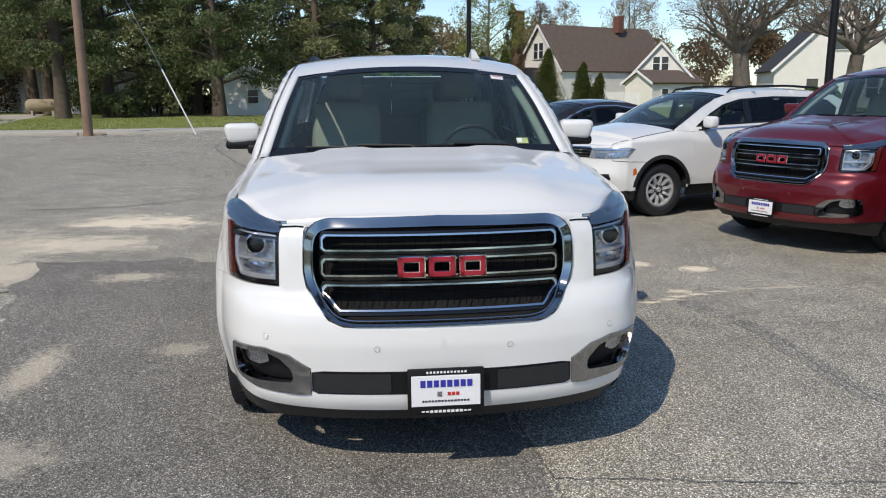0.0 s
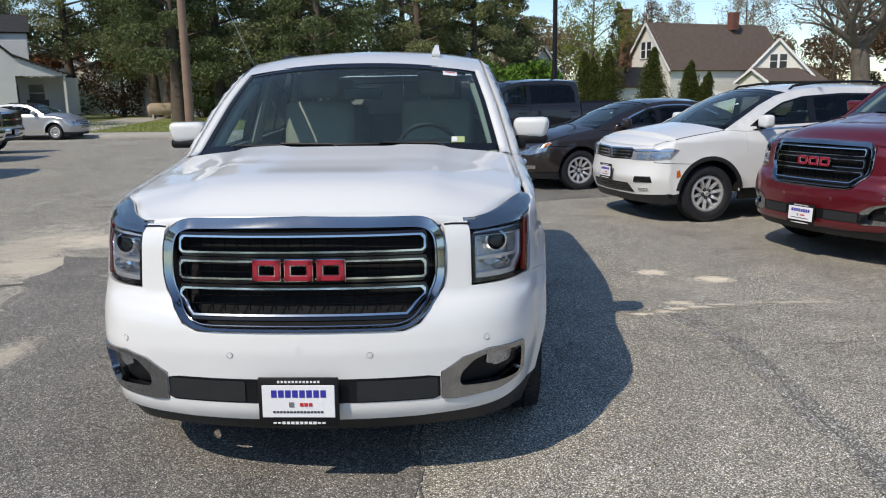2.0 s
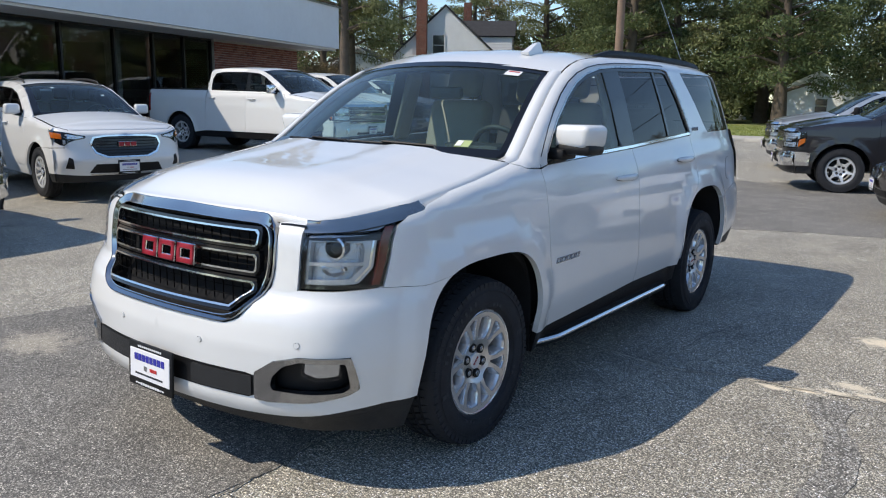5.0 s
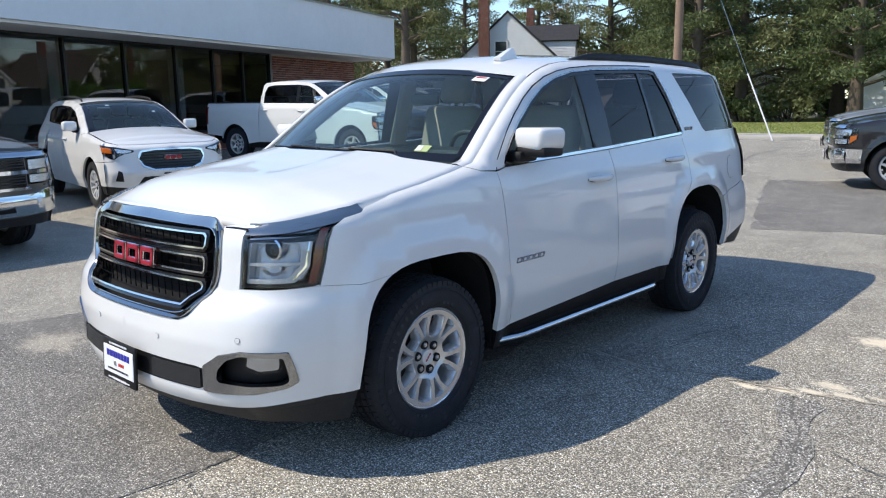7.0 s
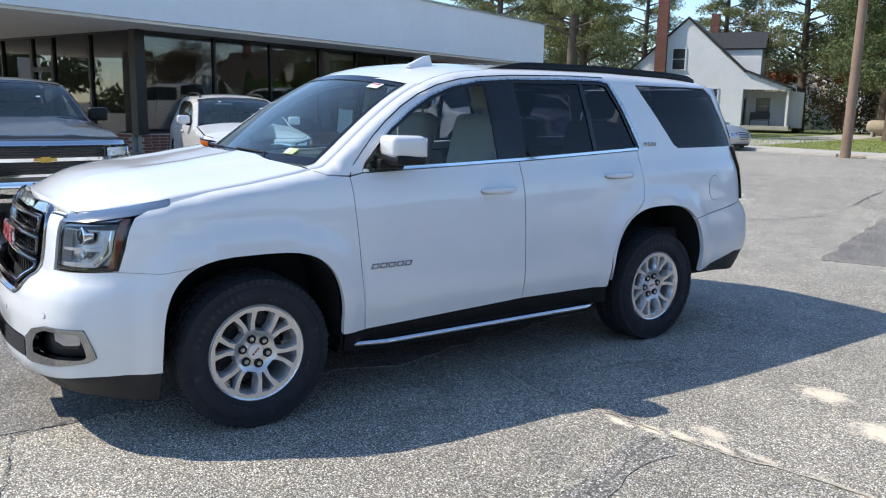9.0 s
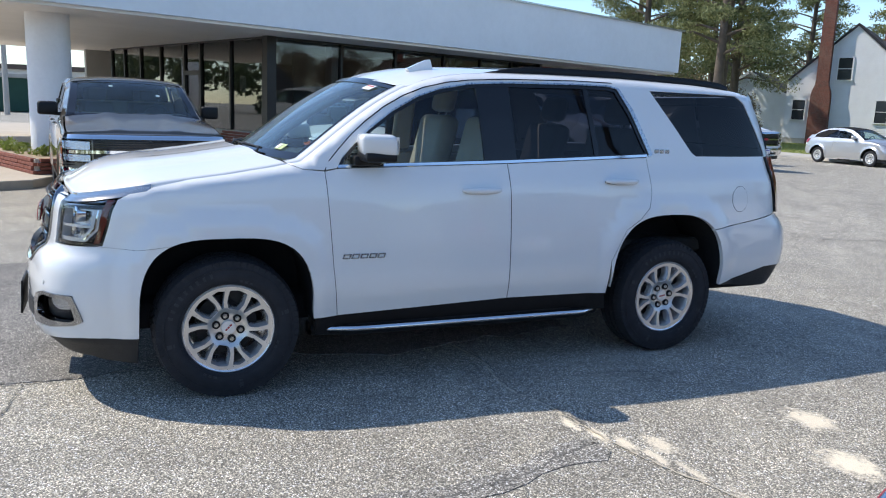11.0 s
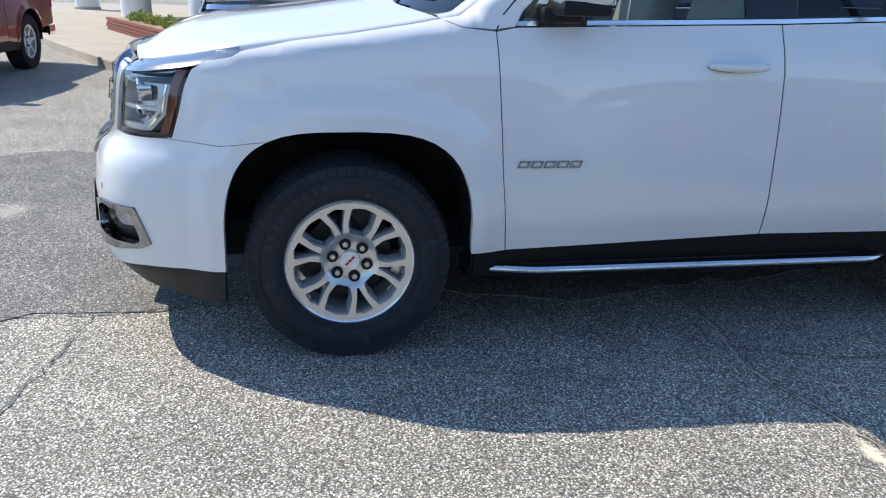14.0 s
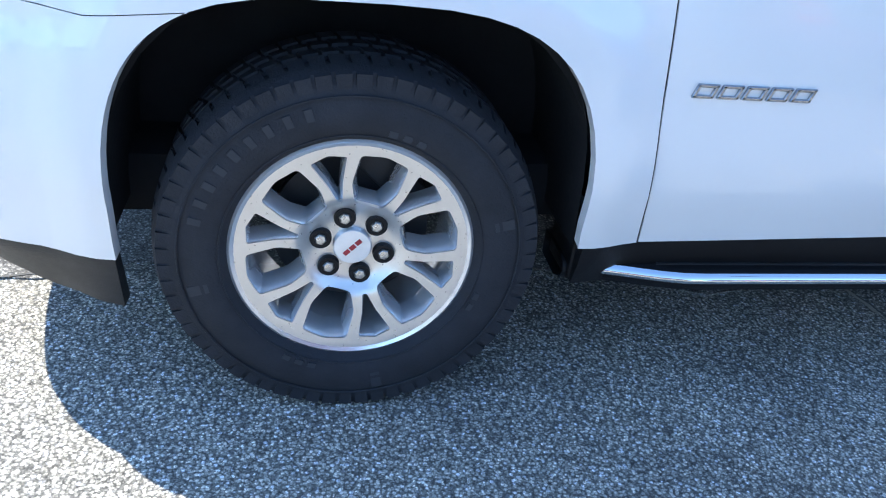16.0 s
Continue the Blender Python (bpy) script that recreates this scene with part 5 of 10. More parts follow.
    P("window_seal", dlo, GLOSS_BLACK, off=-0.004, depth=0.016, gap=0.002, holes=[inner], step=0.05)
    thin = lambda pts, d: [(which, v, z + d) for which, v, z in pts]
    sill = [("G", 0.60, 1.254), ("G", 1.12, 1.271), ("G", 1.665, 1.289), ("G", 2.2, 1.313), ("G", 2.72, 1.338)]
    P("chrome_sill", sill + thin(sill, 0.016)[::-1], CHROME, off=0.003, depth=0.01, gap=0, label="chrome window sill strip")
    P("chrome_pillar", [("G", 2.715, 1.338), ("G", 2.735, 1.352), ("G", 2.705, 1.42), ("G", 2.61, 1.64), ("G", 2.525, 1.776), ("G", 2.545, 1.778), ("G", 2.64, 1.645), ("G", 2.74, 1.42), ("G", 2.772, 1.355), ("G", 2.745, 1.336)], SATIN, off=0.003, depth=0.01, gap=0, label="bright pillar trim")
    shut = [("G", 0.522, 1.240), ("G", 0.545, 1.290), ("G", 0.60, 1.352), ("G", 0.68, 1.436), ("G", 0.772, 1.516), ("G", 0.89, 1.600), ("G", 1.013, 1.668), ("G", 1.15, 1.722), ("G", 1.30, 1.758), ("G", 1.45, 1.779), ("G", 1.70, 1.797), ("G", 2.20, 1.812), ("G", 2.50, 1.812)]
    P("door_gap", shut + [(w_, v + 0.003, z - 0.0045) for w_, v, z in shut[::-1]], GLOSS_BLACK, off=0.0012, depth=0.004, gap=0, step=0.05)
    line = [(w_, v, z) for w_, v, z in dlo[1:12]]
    P("chrome_arch", line + [(w_, v, z + 0.009) for w_, v, z in line][::-1], SATIN, off=0.004, depth=0.012, gap=0, step=0.05)
    # hood
    us = np.linspace(u_of(("F", 0.655, 1.09)), uc, 26)
    left = sh(np.stack([us, [sh.edge(u) for u in us]], 1))
    s = np.linspace(-1, 1, 41)
    x0 = left[0][0]
    front = np.array([sh([(sh.F(abs(q) * x0, 1.1)[0], sh.edge(sh.F(abs(q) * x0, 1.1)[0]))])[0] for q in s])
    rows = []
    for i, p in enumerate(left):
        t = i / (len(left) - 1)
        bow = (front[:, 1] - left[0][1]) * (1 - smooth01(t * 1.2)) + (-0.19) * smooth01((t - 0.3) / 0.7) * (1 - np.abs(s) ** 2.2)
        rise = (front[:, 2] - left[0][2]) * (1 - t) ** 2 + (0.055 + 0.035 * (1 - t)) * smooth01(t * 3.2) * (1 - np.abs(s) ** 2.6)
        edge_x = min(p[0], float(np.interp(p[1], [-0.765, -0.70, -0.60, -0.49, -0.425, -0.36], [0.655, 0.70, 0.770, 0.822, 0.862, 2.0])))
        x = edge_x * s
        rise = rise + 0.016 * smooth01(t * 2.4) * (smooth01((0.60 - np.abs(x)) / 0.10)) - 0.010 * smooth01((t - 0.35) * 3) * smooth01((0.30 - np.abs(x)) / 0.05)
        rows.append(np.stack([x * 0.9965, p[1] + bow, p[2] + rise + 0.001], 1))
    rows = np.array(rows)
    lip = rows[0] + np.array([0, 0.006, -0.035])
    whole = np.concatenate([[lip], rows])
    drop = np.array([0.0, 0.0, -0.04])
    whole = np.concatenate([whole[:, :1] + drop, whole, whole[:, -1:] + drop], 1)
    # lamp top between the hood's edge and the shell
    for s_ in (1, -1):
        cap_rows = []
        for u_, p, row in zip(us, left, rows):
            h_ = row[-1]
            fall = [sh([(u_, sh.edge(u_) - d_)])[0] - sh.normal([(u_, sh.edge(u_) - d_)])[0] * 0.005 for d_ in (0.014, 0.034)]
            if p[1] > -0.37:
                break
            o_ = p + np.array([0.004, 0.0, -0.006])
            cap_rows.append([(s_ * q[0], q[1], q[2]) for q in (h_ + (0.005, 0, -0.045), h_ + (0.005, 0, -0.004), h_ * 0.66 + o_ * 0.34 + (0, 0, 0.004), h_ * 0.33 + o_ * 0.67 + (0, 0, 0.004), o_, *fall)])
        loft("lamp_top", cap_rows, LAMP_TRIM, car.root, "smoked chrome lamp top")
    loft("hood", whole, paint, car.root, "hood in body colour with a raised middle")
    # cowl, windscreen, wipers
    ub = u_of(("G", 1.06, 1.72))
    aus = np.linspace(uc, ub, 14)
    al = sh(np.stack([aus, [sh.edge(u) for u in aus]], 1))
    t = np.linspace(0, 1, 14)
    al_in = al + np.array([-0.058, -0.014, 0.008])
    glass = mirrored_rows(al_in, -0.20 + 0.09 * t, 0.008 + 0.045 * t, 25, 2.2)
    glass[:, :, 2] -= 0.006
    fine = np.linspace(uc, ub, 40)
    pa = sh(np.stack([fine, [sh.edge(u) for u in fine]], 1))
    pb = pa + np.array([-0.058, -0.014, 0.008])
    for s_ in (1, -1):
        face = [[(s_ * q[0], q[1], q[2]) for q in (o + (0.004, 0.004, -0.012), o, (o * 0.6 + n_ * 0.4) + (0, -0.004, 0.007), n_ + (0.004, -0.003, 0.003), n_ + (0, 0.004, -0.012))] for o, n_ in zip(pa, pb)]
        loft("front_pillar", face if s_ > 0 else [f[::-1] for f in face], paint, car.root, "front pillar in body colour")
    loft("windshield", glass[1:], WINDSHIELD, car.root, "clear windshield with a dark edge")
    g = glass + np.array([0, -0.003, 0.003])
    for rim, next_in in ((0, 1), (-1, -2)):
        edge_in = g[1:, rim] * 0.55 + g[1:, next_in] * 0.45
        loft("windshield_edge", np.stack([g[1:, rim], edge_in] if rim == 0 else [edge_in, g[1:, rim]], 1), GLOSS_BLACK, car.root)
    loft("windshield_edge", g[-2:], GLOSS_BLACK, car.root)
    loft("windshield_edge", g[1:3], GLOSS_BLACK, car.root)
    cowl0 = rows[-1].copy()
    cowl0 += np.array([0, -0.01, -0.02])
    cs = np.linspace(0, 24, 41)
    cowl1 = np.stack([np.interp(cs, np.arange(25), glass[1][:, k]) for k in range(3)], 1) + np.array([0, 0.02, -0.012])
    loft("cowl", np.array([cowl0, (cowl0 + cowl1) / 2 - np.array([0, 0, 0.012]), cowl1]), BLACK, car.root, "black plastic cowl")
    for x0w, x1w in ((0.50, -0.12), (-0.05, -0.62)):
        bm = bmesh.new()
        pts = []
        for k in range(9):
            q = x0w + (x1w - x0w) * k / 8
            c = np.interp(q, glass[2][:, 0], glass[2][:, 1]), np.interp(q, glass[2][:, 0], glass[2][:, 2])
            pts.append((q, c[0] - 0.045 + 0.02 * k / 8, c[1] + 0.004))
        add_tube(bm, pts, 0.006, 6)
        add_tube(bm, [(x0w + 0.06, pts[0][1] - 0.05, pts[0][2] - 0.03), (x0w, pts[0][1] - 0.015, pts[0][2] + 0.004), (pts[4][0], pts[4][1] - 0.008, pts[4][2] + 0.009)], 0.007, 6)
        car.add("wiper", bm, BLACK)
    # roof
    rus = np.linspace(ub - 0.02, u_end, 24)
    rl = sh(np.stack([rus, [sh.edge(u) for u in rus]], 1))
    t = np.linspace(0, 1, 24)
    roof = mirrored_rows(rl, -0.115 * (1 - smooth01(t * 3)) + 0.10 * smooth01((t - 0.75) * 4), 0.055 + 0.0 * t, 25, 2.4)
    loft("roof", roof, paint, car.root, "roof in body colour")
    panel_rows = roof[5:10, 5:20] + np.array([0, 0, 0.004])
    loft("sunroof", panel_rows, GLOSS_BLACK, car.root, "dark sunroof panel")
    for s_ in (1, -1):
        rail = []
        for y in np.linspace(1.55, 3.60, 24):
            k = np.interp(y, rl[:, 1], np.arange(24))
            x = np.interp(k, np.arange(24), rl[:, 0]) - 0.055
            z = np.interp(k, np.arange(24), rl[:, 2])
            h = 0.050 * smooth01((y - 1.50) / 0.45) * smooth01((3.70 - y) / 0.16)
            rail.append([(s_ * (x + 0.022), y, z - 0.01), (s_ * (x + 0.016), y, z + h), (s_ * (x - 0.016), y, z + h), (s_ * (x - 0.022), y, z - 0.005)])
        loft("roof_rail", rail, BLACK, car.root, "black roof rail", True)
    bm = bmesh.new()
    prof = [(1.165, 1.838), (1.20, 1.852), (1.255, 1.880), (1.300, 1.900), (1.328, 1.904), (1.338, 1.85)]
    verts = [[bm.verts.new((0.45 + q * (1 - 0.75 * (z - 1.845) / 0.075), y, z)) for y, z in prof] + [bm.verts.new((0.45 + q, 1.345, 1.835)), bm.verts.new((0.45 + q, 1.19, 1.815))] for q in (0.026, -0.026)]
    n_ = len(verts[0])
    for k in range(n_):
        j = (k + 1) % n_
        bm.faces.new((verts[0][k], verts[0][j], verts[1][j], verts[1][k]))
    bm.faces.new(verts[0])
    bm.faces.new(verts[1][::-1])
    car.add("roof_antenna", bm, paint, "small fin antenna in body colour", smooth=50)
    # mirrors
    for s_ in (1, -1):
        bm = bmesh.new()
        add_box(bm, (s_ * 1.030, 0.79, 1.388), (0.205, 0.20, 0.122), 0.032, 3, Matrix.Rotation(radians(-8 * s_), 4, "Z"))
        for v in bm.verts:
            k = (v.co.z - 1.329) / 0.118
            v.co.y += 0.02 * (1 - k)
            v.co.x -= s_ * 0.03 * max(0, 0.6 - k)
        cap = car.add("door_mirror", bm, paint, "door mirror with a body-coloured cap", smooth=60)
        bm = bmesh.new()
        add_box(bm, (s_ * 1.022, 0.80, 1.324), (0.195, 0.185, 0.055), 0.020, 2)
        add_box(bm, (s_ * 0.93, 0.76, 1.298), (0.12, 0.16, 0.06), 0.02, 2)
        car.add("mirror_foot", bm, BLACK, parent=cap)
        car.add("mirror_glass", box_bm((s_ * 1.03, 0.899, 1.388), (0.15, 0.006, 0.10), 0.002, 1), CHROME, parent=cap)
    # handles, badges
    for y, z, n_ in ((1.475, 1.128, 1), (2.49, 1.180, 1)):
        for s_ in (1, -1):
            q = sh([sh.G(y, z)])[0]
            bm = bmesh.new()
            pts = []
            for k in range(9):
                a = k / 8
                pts.append((s_ * (q[0] + 0.006 + 0.034 * math.sin(math.pi * a) ** 0.5), y - 0.125 + 0.25 * a, z + 0.002))
            add_tube(bm, pts, [0.010 + 0.010 * math.sin(math.pi * k / 8) ** 0.5 for k in range(9)], 10)
            car.add("door_handle", bm, paint, smooth=60)
            # black ellipse painted behind the handle as its shadow
            P("handle_gasket", [(sh.G(y, z)[0] + 0.128 * math.cos(a), z - 0.004 + 0.017 * math.sin(a)) for a in (k * math.pi / 10 for k in range(20))], BLACK, off=0.0015, depth=0.004, gap=0, step=0.04, sides=(s_,))
    if full:
        for s_ in (1, -1):
            for k in range(5):
                bm = bmesh.new()
                y = 0.640 + 0.051 * k
                q = sh([sh.G(y, 0.765)])[0]
                for dy, dz, ly, lz in ((0, 0.0105, 0.044, 0.0065), (0, -0.0105, 0.044, 0.0065), (0.018, 0, 0.008, 0.026), (-0.018, 0, 0.008, 0.026)):
                    made_ = add_box(bm, (s_ * (q[0] + 0.003), y + dy, 0.764 + dz), (0.007, ly, lz), 0.0015, 1)
                    for v in made_:
                        v.co.y += 0.35 * (v.co.z - 0.764)
                car.add("model_badge", bm, BADGE_METAL, "hollow slanted chrome badge block")
            for k in range(3):
                bm = bmesh.new()
                y = 2.80 + 0.045 * k
                q = sh([sh.G(y, 1.375)])[0]
                add_box(bm, (s_ * (q[0] + 0.004), y, 1.375), (0.007, 0.034, 0.026), 0.003, 1)
                car.add("trim_badge", bm, BADGE_METAL, "small plain chrome trim badge block")
    # running boards
    for s_ in (1, -1):
        rows_ = []
        for y in np.linspace(0.46, 2.39, 40):
            k = smooth01((y - 0.46) / 0.30) * smooth01((2.39 - y) / 0.16)
            xo = 0.945 + 0.055 * k
            z = 0.346 - 0.004 * (y - 0.44)
            rows_.append([(s_ * 0.80, y, z + 0.005), (s_ * (xo - 0.03), y, z + 0.004), (s_ * (xo - 0.004), y, z - 0.004), (s_ * xo, y, z - 0.018), (s_ * (xo - 0.01), y, z - 0.042), (s_ * (xo - 0.05), y, z - 0.06), (s_ * 0.80, y, z - 0.055)])
        board = loft("running_board", rows_, BLACK, car.root, "black running board with a bright edge strip", True)
        strip = []
        for y in np.linspace(0.485, 2.365, 40):
            k = smooth01((y - 0.46) / 0.30) * smooth01((2.39 - y) / 0.16)
            xo = 0.945 + 0.055 * k + 0.004
            z = 0.346 - 0.004 * (y - 0.44)
            strip.append([(s_ * (xo - 0.012), y, z + 0.001), (s_ * xo, y, z - 0.008), (s_ * xo, y, z - 0.018), (s_ * (xo - 0.008), y, z - 0.024)])
        loft("edge_strip", strip, CHROME, board, "bright metal strip")
        bm = bmesh.new()
        for k in range(8):
            add_box(bm, (s_ * (0.845 + 0.016 * k), 1.42, 0.3495), (0.006, 1.50, 0.006), 0)
        car.add("tread_ribs", bm, GREY_PLASTIC, parent=board)
        # mud flap behind the front wheel
        car.add("splash_guard", box_bm((s_ * 0.885, 0.478, 0.40), (0.14, 0.02, 0.19), 0.008, 2), BLACK)
    arch_liner(car, 0.0, 0.40, 0.461, 0.965, 0.58, 3.3, 0.036)
    arch_liner(car, 2.905, 0.44, 0.482, 0.985, 0.58, 2.8, 0.048)
    add_wheels(car, SUV_WHEEL, [(0.865, 0, 0.383), (-0.865, 0, 0.383), (0.865, 2.93, 0.383), (-0.865, 2.93, 0.383)])
    # underside, cabin
    car.add("floor_pan", box_bm((0, 1.62, 0.42), (1.5, 4.9, 0.16), 0.05, 2), LINER)
    # unseen plate added to stop sun leaking through beneath the nose
    car.add("under_shield", box_bm((0, -0.36, 0.37), (1.40, 0.72, 0.02), 0.004, 1), LINER)
    car.add("engine_bay", box_bm((0, -0.30, 0.75), (1.1, 0.9, 0.56), 0.08, 2), LINER)
    car.add("cabin_floor", box_bm((0, 2.3, 0.70), (1.56, 3.0, 0.10), 0.02, 1), CABIN)
    for s_ in (1, -1):
        car.add("door_card", box_bm((s_ * 0.875, 1.46, 1.00), (0.05, 1.78, 0.50), 0.02, 1), TRIM_GREY)
    car.add("dashboard", box_bm((0, 0.70, 1.13), (1.58, 0.42, 0.28), 0.08, 3), DASH, "dark dashboard")
    car.add("instrument_hood", box_bm((0.40, 0.80, 1.29), (0.38, 0.22, 0.07), 0.03, 2), DASH)
    bm = bmesh.new()
    ring = [(0.40 + 0.185 * math.cos(a), 1.03 - 0.075 * math.sin(a), 1.245 + 0.165 * math.sin(a)) for a in (k * math.pi / 14 for k in range(28))]
    add_tube(bm, ring, 0.016, 8, True)
    add_tube(bm, [ring[0], ring[14]], 0.02, 6)
    add_tube(bm, [ring[21], (0.40, 1.03, 1.245)], 0.02, 6)
    add_box(bm, (0.40, 1.02, 1.245), (0.14, 0.05, 0.10), 0.02, 2)
    car.add("steering_wheel", bm, DASH, "dark steering wheel", smooth=60)
    for x in (0.42, -0.42):
        seat(car, x, 1.42, 0.86)
    for x in (0.45, -0.45):
        seat(car, x, 2.42, 0.86, 0.58)
    seat(car, 0.0001, 3.15, 0.92, 0.42, 1.1, rest=False)
    car.add("console", box_bm((0, 1.35, 0.86), (0.22, 0.8, 0.28), 0.04, 2), TRIM_GREY)
    car.add("interior_mirror", box_bm((0.0, 1.02, 1.60), (0.24, 0.04, 0.07), 0.02, 2), DASH)
    headl = roof[1:-1, 1:-1] * np.array([0.97, 1, 1]) + np.array([0, 0, -0.05])
    loft("headliner", headl, TRIM_GREY, car.root)
    for s_ in (1, -1):
        pil = []
        for k in range(1, 13):
            p = al[k]
            pil.append([(s_ * (p[0] - 0.03), p[1] + 0.05, p[2] - 0.03), (s_ * (p[0] - 0.10), p[1] + 0.03, p[2] - 0.03), (s_ * (p[0] - 0.10), p[1] + 0.08, p[2] - 0.06), (s_ * (p[0] - 0.04), p[1] + 0.10, p[2] - 0.06)])
        loft("pillar_trim", pil, TRIM_GREY, car.root, "", True)
        car.add("belt_pillar_trim", box_bm((s_ * 0.80, 1.63, 1.50), (0.05, 0.16, 0.50), 0.02, 1, Matrix.Rotation(radians(-17 * s_), 4, "Y")), TRIM_GREY)
    # stickers in the windshield
    def on_glass(x, k):
        return np.array([x, np.interp(x, glass[k][:, 0], glass[k][:, 1]), np.interp(x, glass[k][:, 0], glass[k][:, 2])])
    for nm, x, k, w_, h_, mt, lab in (("inspection_sticker", 0.60, 2, 0.075, 0.05, STICKER_GREEN, "yellow-green inspection sticker"), ("tag_sticker", 0.545, 11, 0.085, 0.055, PAPER, "white and red tag inside the glass")):
        c, up = on_glass(x, k), on_glass(x, k + 1) - on_glass(x, k)
        up /= np.linalg.norm(up)
        c = c + up * 0.03 + np.array([0, 0.006, -0.006]) - np.array([0, 0.014, -0.012])
        r_ = on_glass(x + 0.05, k) - on_glass(x - 0.05, k)
        r_ /= np.linalg.norm(r_)
        q = [c - r_ * w_ / 2 - up * h_ / 2, c + r_ * w_ / 2 - up * h_ / 2, c + r_ * w_ / 2 + up * h_ / 2, c - r_ * w_ / 2 + up * h_ / 2]
        pydata(nm, q + [v + np.array([0, 0.002, -0.002]) for v in q], [(0, 1, 2, 3), (4, 7, 6, 5), (0, 4, 5, 1), (1, 5, 6, 2), (2, 6, 7, 3), (3, 7, 4, 0)], mt, car.root, lab, smooth=False)
        n_ = np.cross(r_, up)
        n_ = n_ if n_[1] < 0 else -n_
        c2 = c + n_ * 0.002 + up * h_ * (0.25 if k > 5 else 0.0) + (r_ * w_ * -0.25 if k < 5 else 0)
        a_, b_ = (w_ * 0.36, h_ * 0.10) if k > 5 else (w_ * 0.2, h_ * 0.4)
        q = [c2 - r_ * a_ - up * b_, c2 + r_ * a_ - up * b_, c2 + r_ * a_ + up * b_, c2 - r_ * a_ + up * b_]
        pydata("sticker_print", q + [v - n_ * 0.001 for v in q], [(0, 1, 2, 3), (4, 7, 6, 5)], INK_RED if k > 5 else PAPER, car.root, "", smooth=False)
    if dealer:
        p = sh([sh.F(0, 0.46)])[0]
        dealer_plate(car, (0, p[1] - 0.040, 0.428), Matrix.Rotation(radians(-3), 4, "X"))
    return car


build_suv("suv", Matrix.Identity(4), WHITE, "white full-size SUV with chrome grille parked on the lot")


# ---- the other cars on the lot ----
def build_car(name, m, paint, label, category, k, group=""):
    """A car or pickup from the figures in k."""
    hw, yf, yr, wb, R = k["half"], k["front"], k["rear"], k["base"], k["tyre"]
    zs = k["belt_z"]
    top = [("F", 0, k["lip"]), ("F", hw * 0.55, k["lip"] - 0.005), ("F", hw * 0.80, k["lip"] + 0.005)] + [("G", y, z) for y, z in k["edge"]]
    f_in = k.get("nose_in", 0.10)
    sh = Shell(
        [(0, yf), (hw * 0.30, yf + 0.012), (hw * 0.56, yf + k["bow"] * 0.35), (hw * 0.75, yf + k["bow"] * 0.75), (hw * 0.89, yf + k["bow"] * 1.45), (hw * 0.965, yf + k["bow"] * 2.5), (hw * 0.99, yf + k["bow"] * 3.6), (hw, 0.9), (hw, wb - 0.5), (hw * 0.99, wb + 0.3), (hw * 0.965, yr - 0.22), (hw * 0.90, yr - 0.08), (hw * 0.6, yr - 0.01), (0, yr)],
        [(0.1, 0.16), (k["low"] + 0.05, 0.05), (k["low"] + 0.18, 0.0), (0.55, 0.0), (0.66, 0.03), (0.74, f_in * 0.7), (k["lip"] - 0.06, f_in), (k["lip"] + 0.1, f_in + 0.1), (2, f_in + 0.1)],
        [(0.1, 0.08), (0.32, 0.02), (0.50, 0.0), (zs - 0.30, 0.004), (zs - 0.10, 0.02), (zs - 0.02, 0.05), (zs + 0.06, 0.085), (k["roof"], 0.085 + (k["roof"] - zs - 0.06) * k.get("lean", 0.30)), (2.2, 0.3)],
        [(0.1, 0.2), (0.45, 0.0), (0.8, 0.0), (zs, k.get("tail_in", 0.06)), (k["roof"], k.get("tail_top", 0.45)), (2.2, 0.6)],
        top, roll=0.05, reach=k.get("reach", 0.9), arches=((0, R, k["arch"]), (wb, R, k["arch"])), flare=k.get("flare", 0.012))
    car = Car(name, sh, m, label, category, group)
    P, edge = car.panel, sh.top
    u_of = lambda pt: sh.at(*pt)[0]
    A = k["arch"]
    zl, zr = k["low"], k["sill"]
    belt = lambda y: zs + k.get("belt_rise", 0.02) * (y - 0.5)
    clad = k.get("cladding")
    # nose, fenders, doors, tail
    us0, ue = u_of(("G", k["cowl"][0], k["cowl"][1])), edge[-1][0]
    near = lambda a, b: [(u, z) for u, z in edge if a + 1e-4 < u < b - 1e-4]
    y_seam = -math.sqrt(max(0.0, A * A - (0.72 - R) ** 2))
    u_hood = u_of(("F", hw * 0.80, k["lip"]))
    P("front_bumper", [("F", 0, zl), ("F", hw * 0.6, zl), ("F", hw * 0.9, zl + 0.02), ("G", -A - 0.05, zl + 0.02), ("G", -A, zl + 0.03)] + [("G", y, z) for y, z in arc(0, R, A, 178, 180 - math.degrees(math.acos(-y_seam / A)), 8)]
      + [("G", (y_seam + yf) / 2, 0.735), ("F", hw * 0.86, 0.745), ("F", hw * 0.80, k["lip"])] + [p for p in edge[:3] if p[0] < u_hood][::-1] + [("F", 0, k["lip"])], k.get("bumper", paint), True, gap=0.002, label="front bumper and nose")
    P("front_fender", [("G", (y_seam + yf) / 2, 0.738), ("F", hw * 0.86, 0.748), ("F", hw * 0.80, k["lip"])] + near(u_hood, us0) + [(us0, sh.edge(us0)), ("G", k["seams"][0], belt(k["seams"][0])), ("G", k["seams"][0] + 0.03, zr), ("G", A, zr)] + [("G", y, z) for y, z in arc(0, R, A, 3, 180 - math.degrees(math.acos(-y_seam / A)), 18)], paint)
    seams = k["seams"]
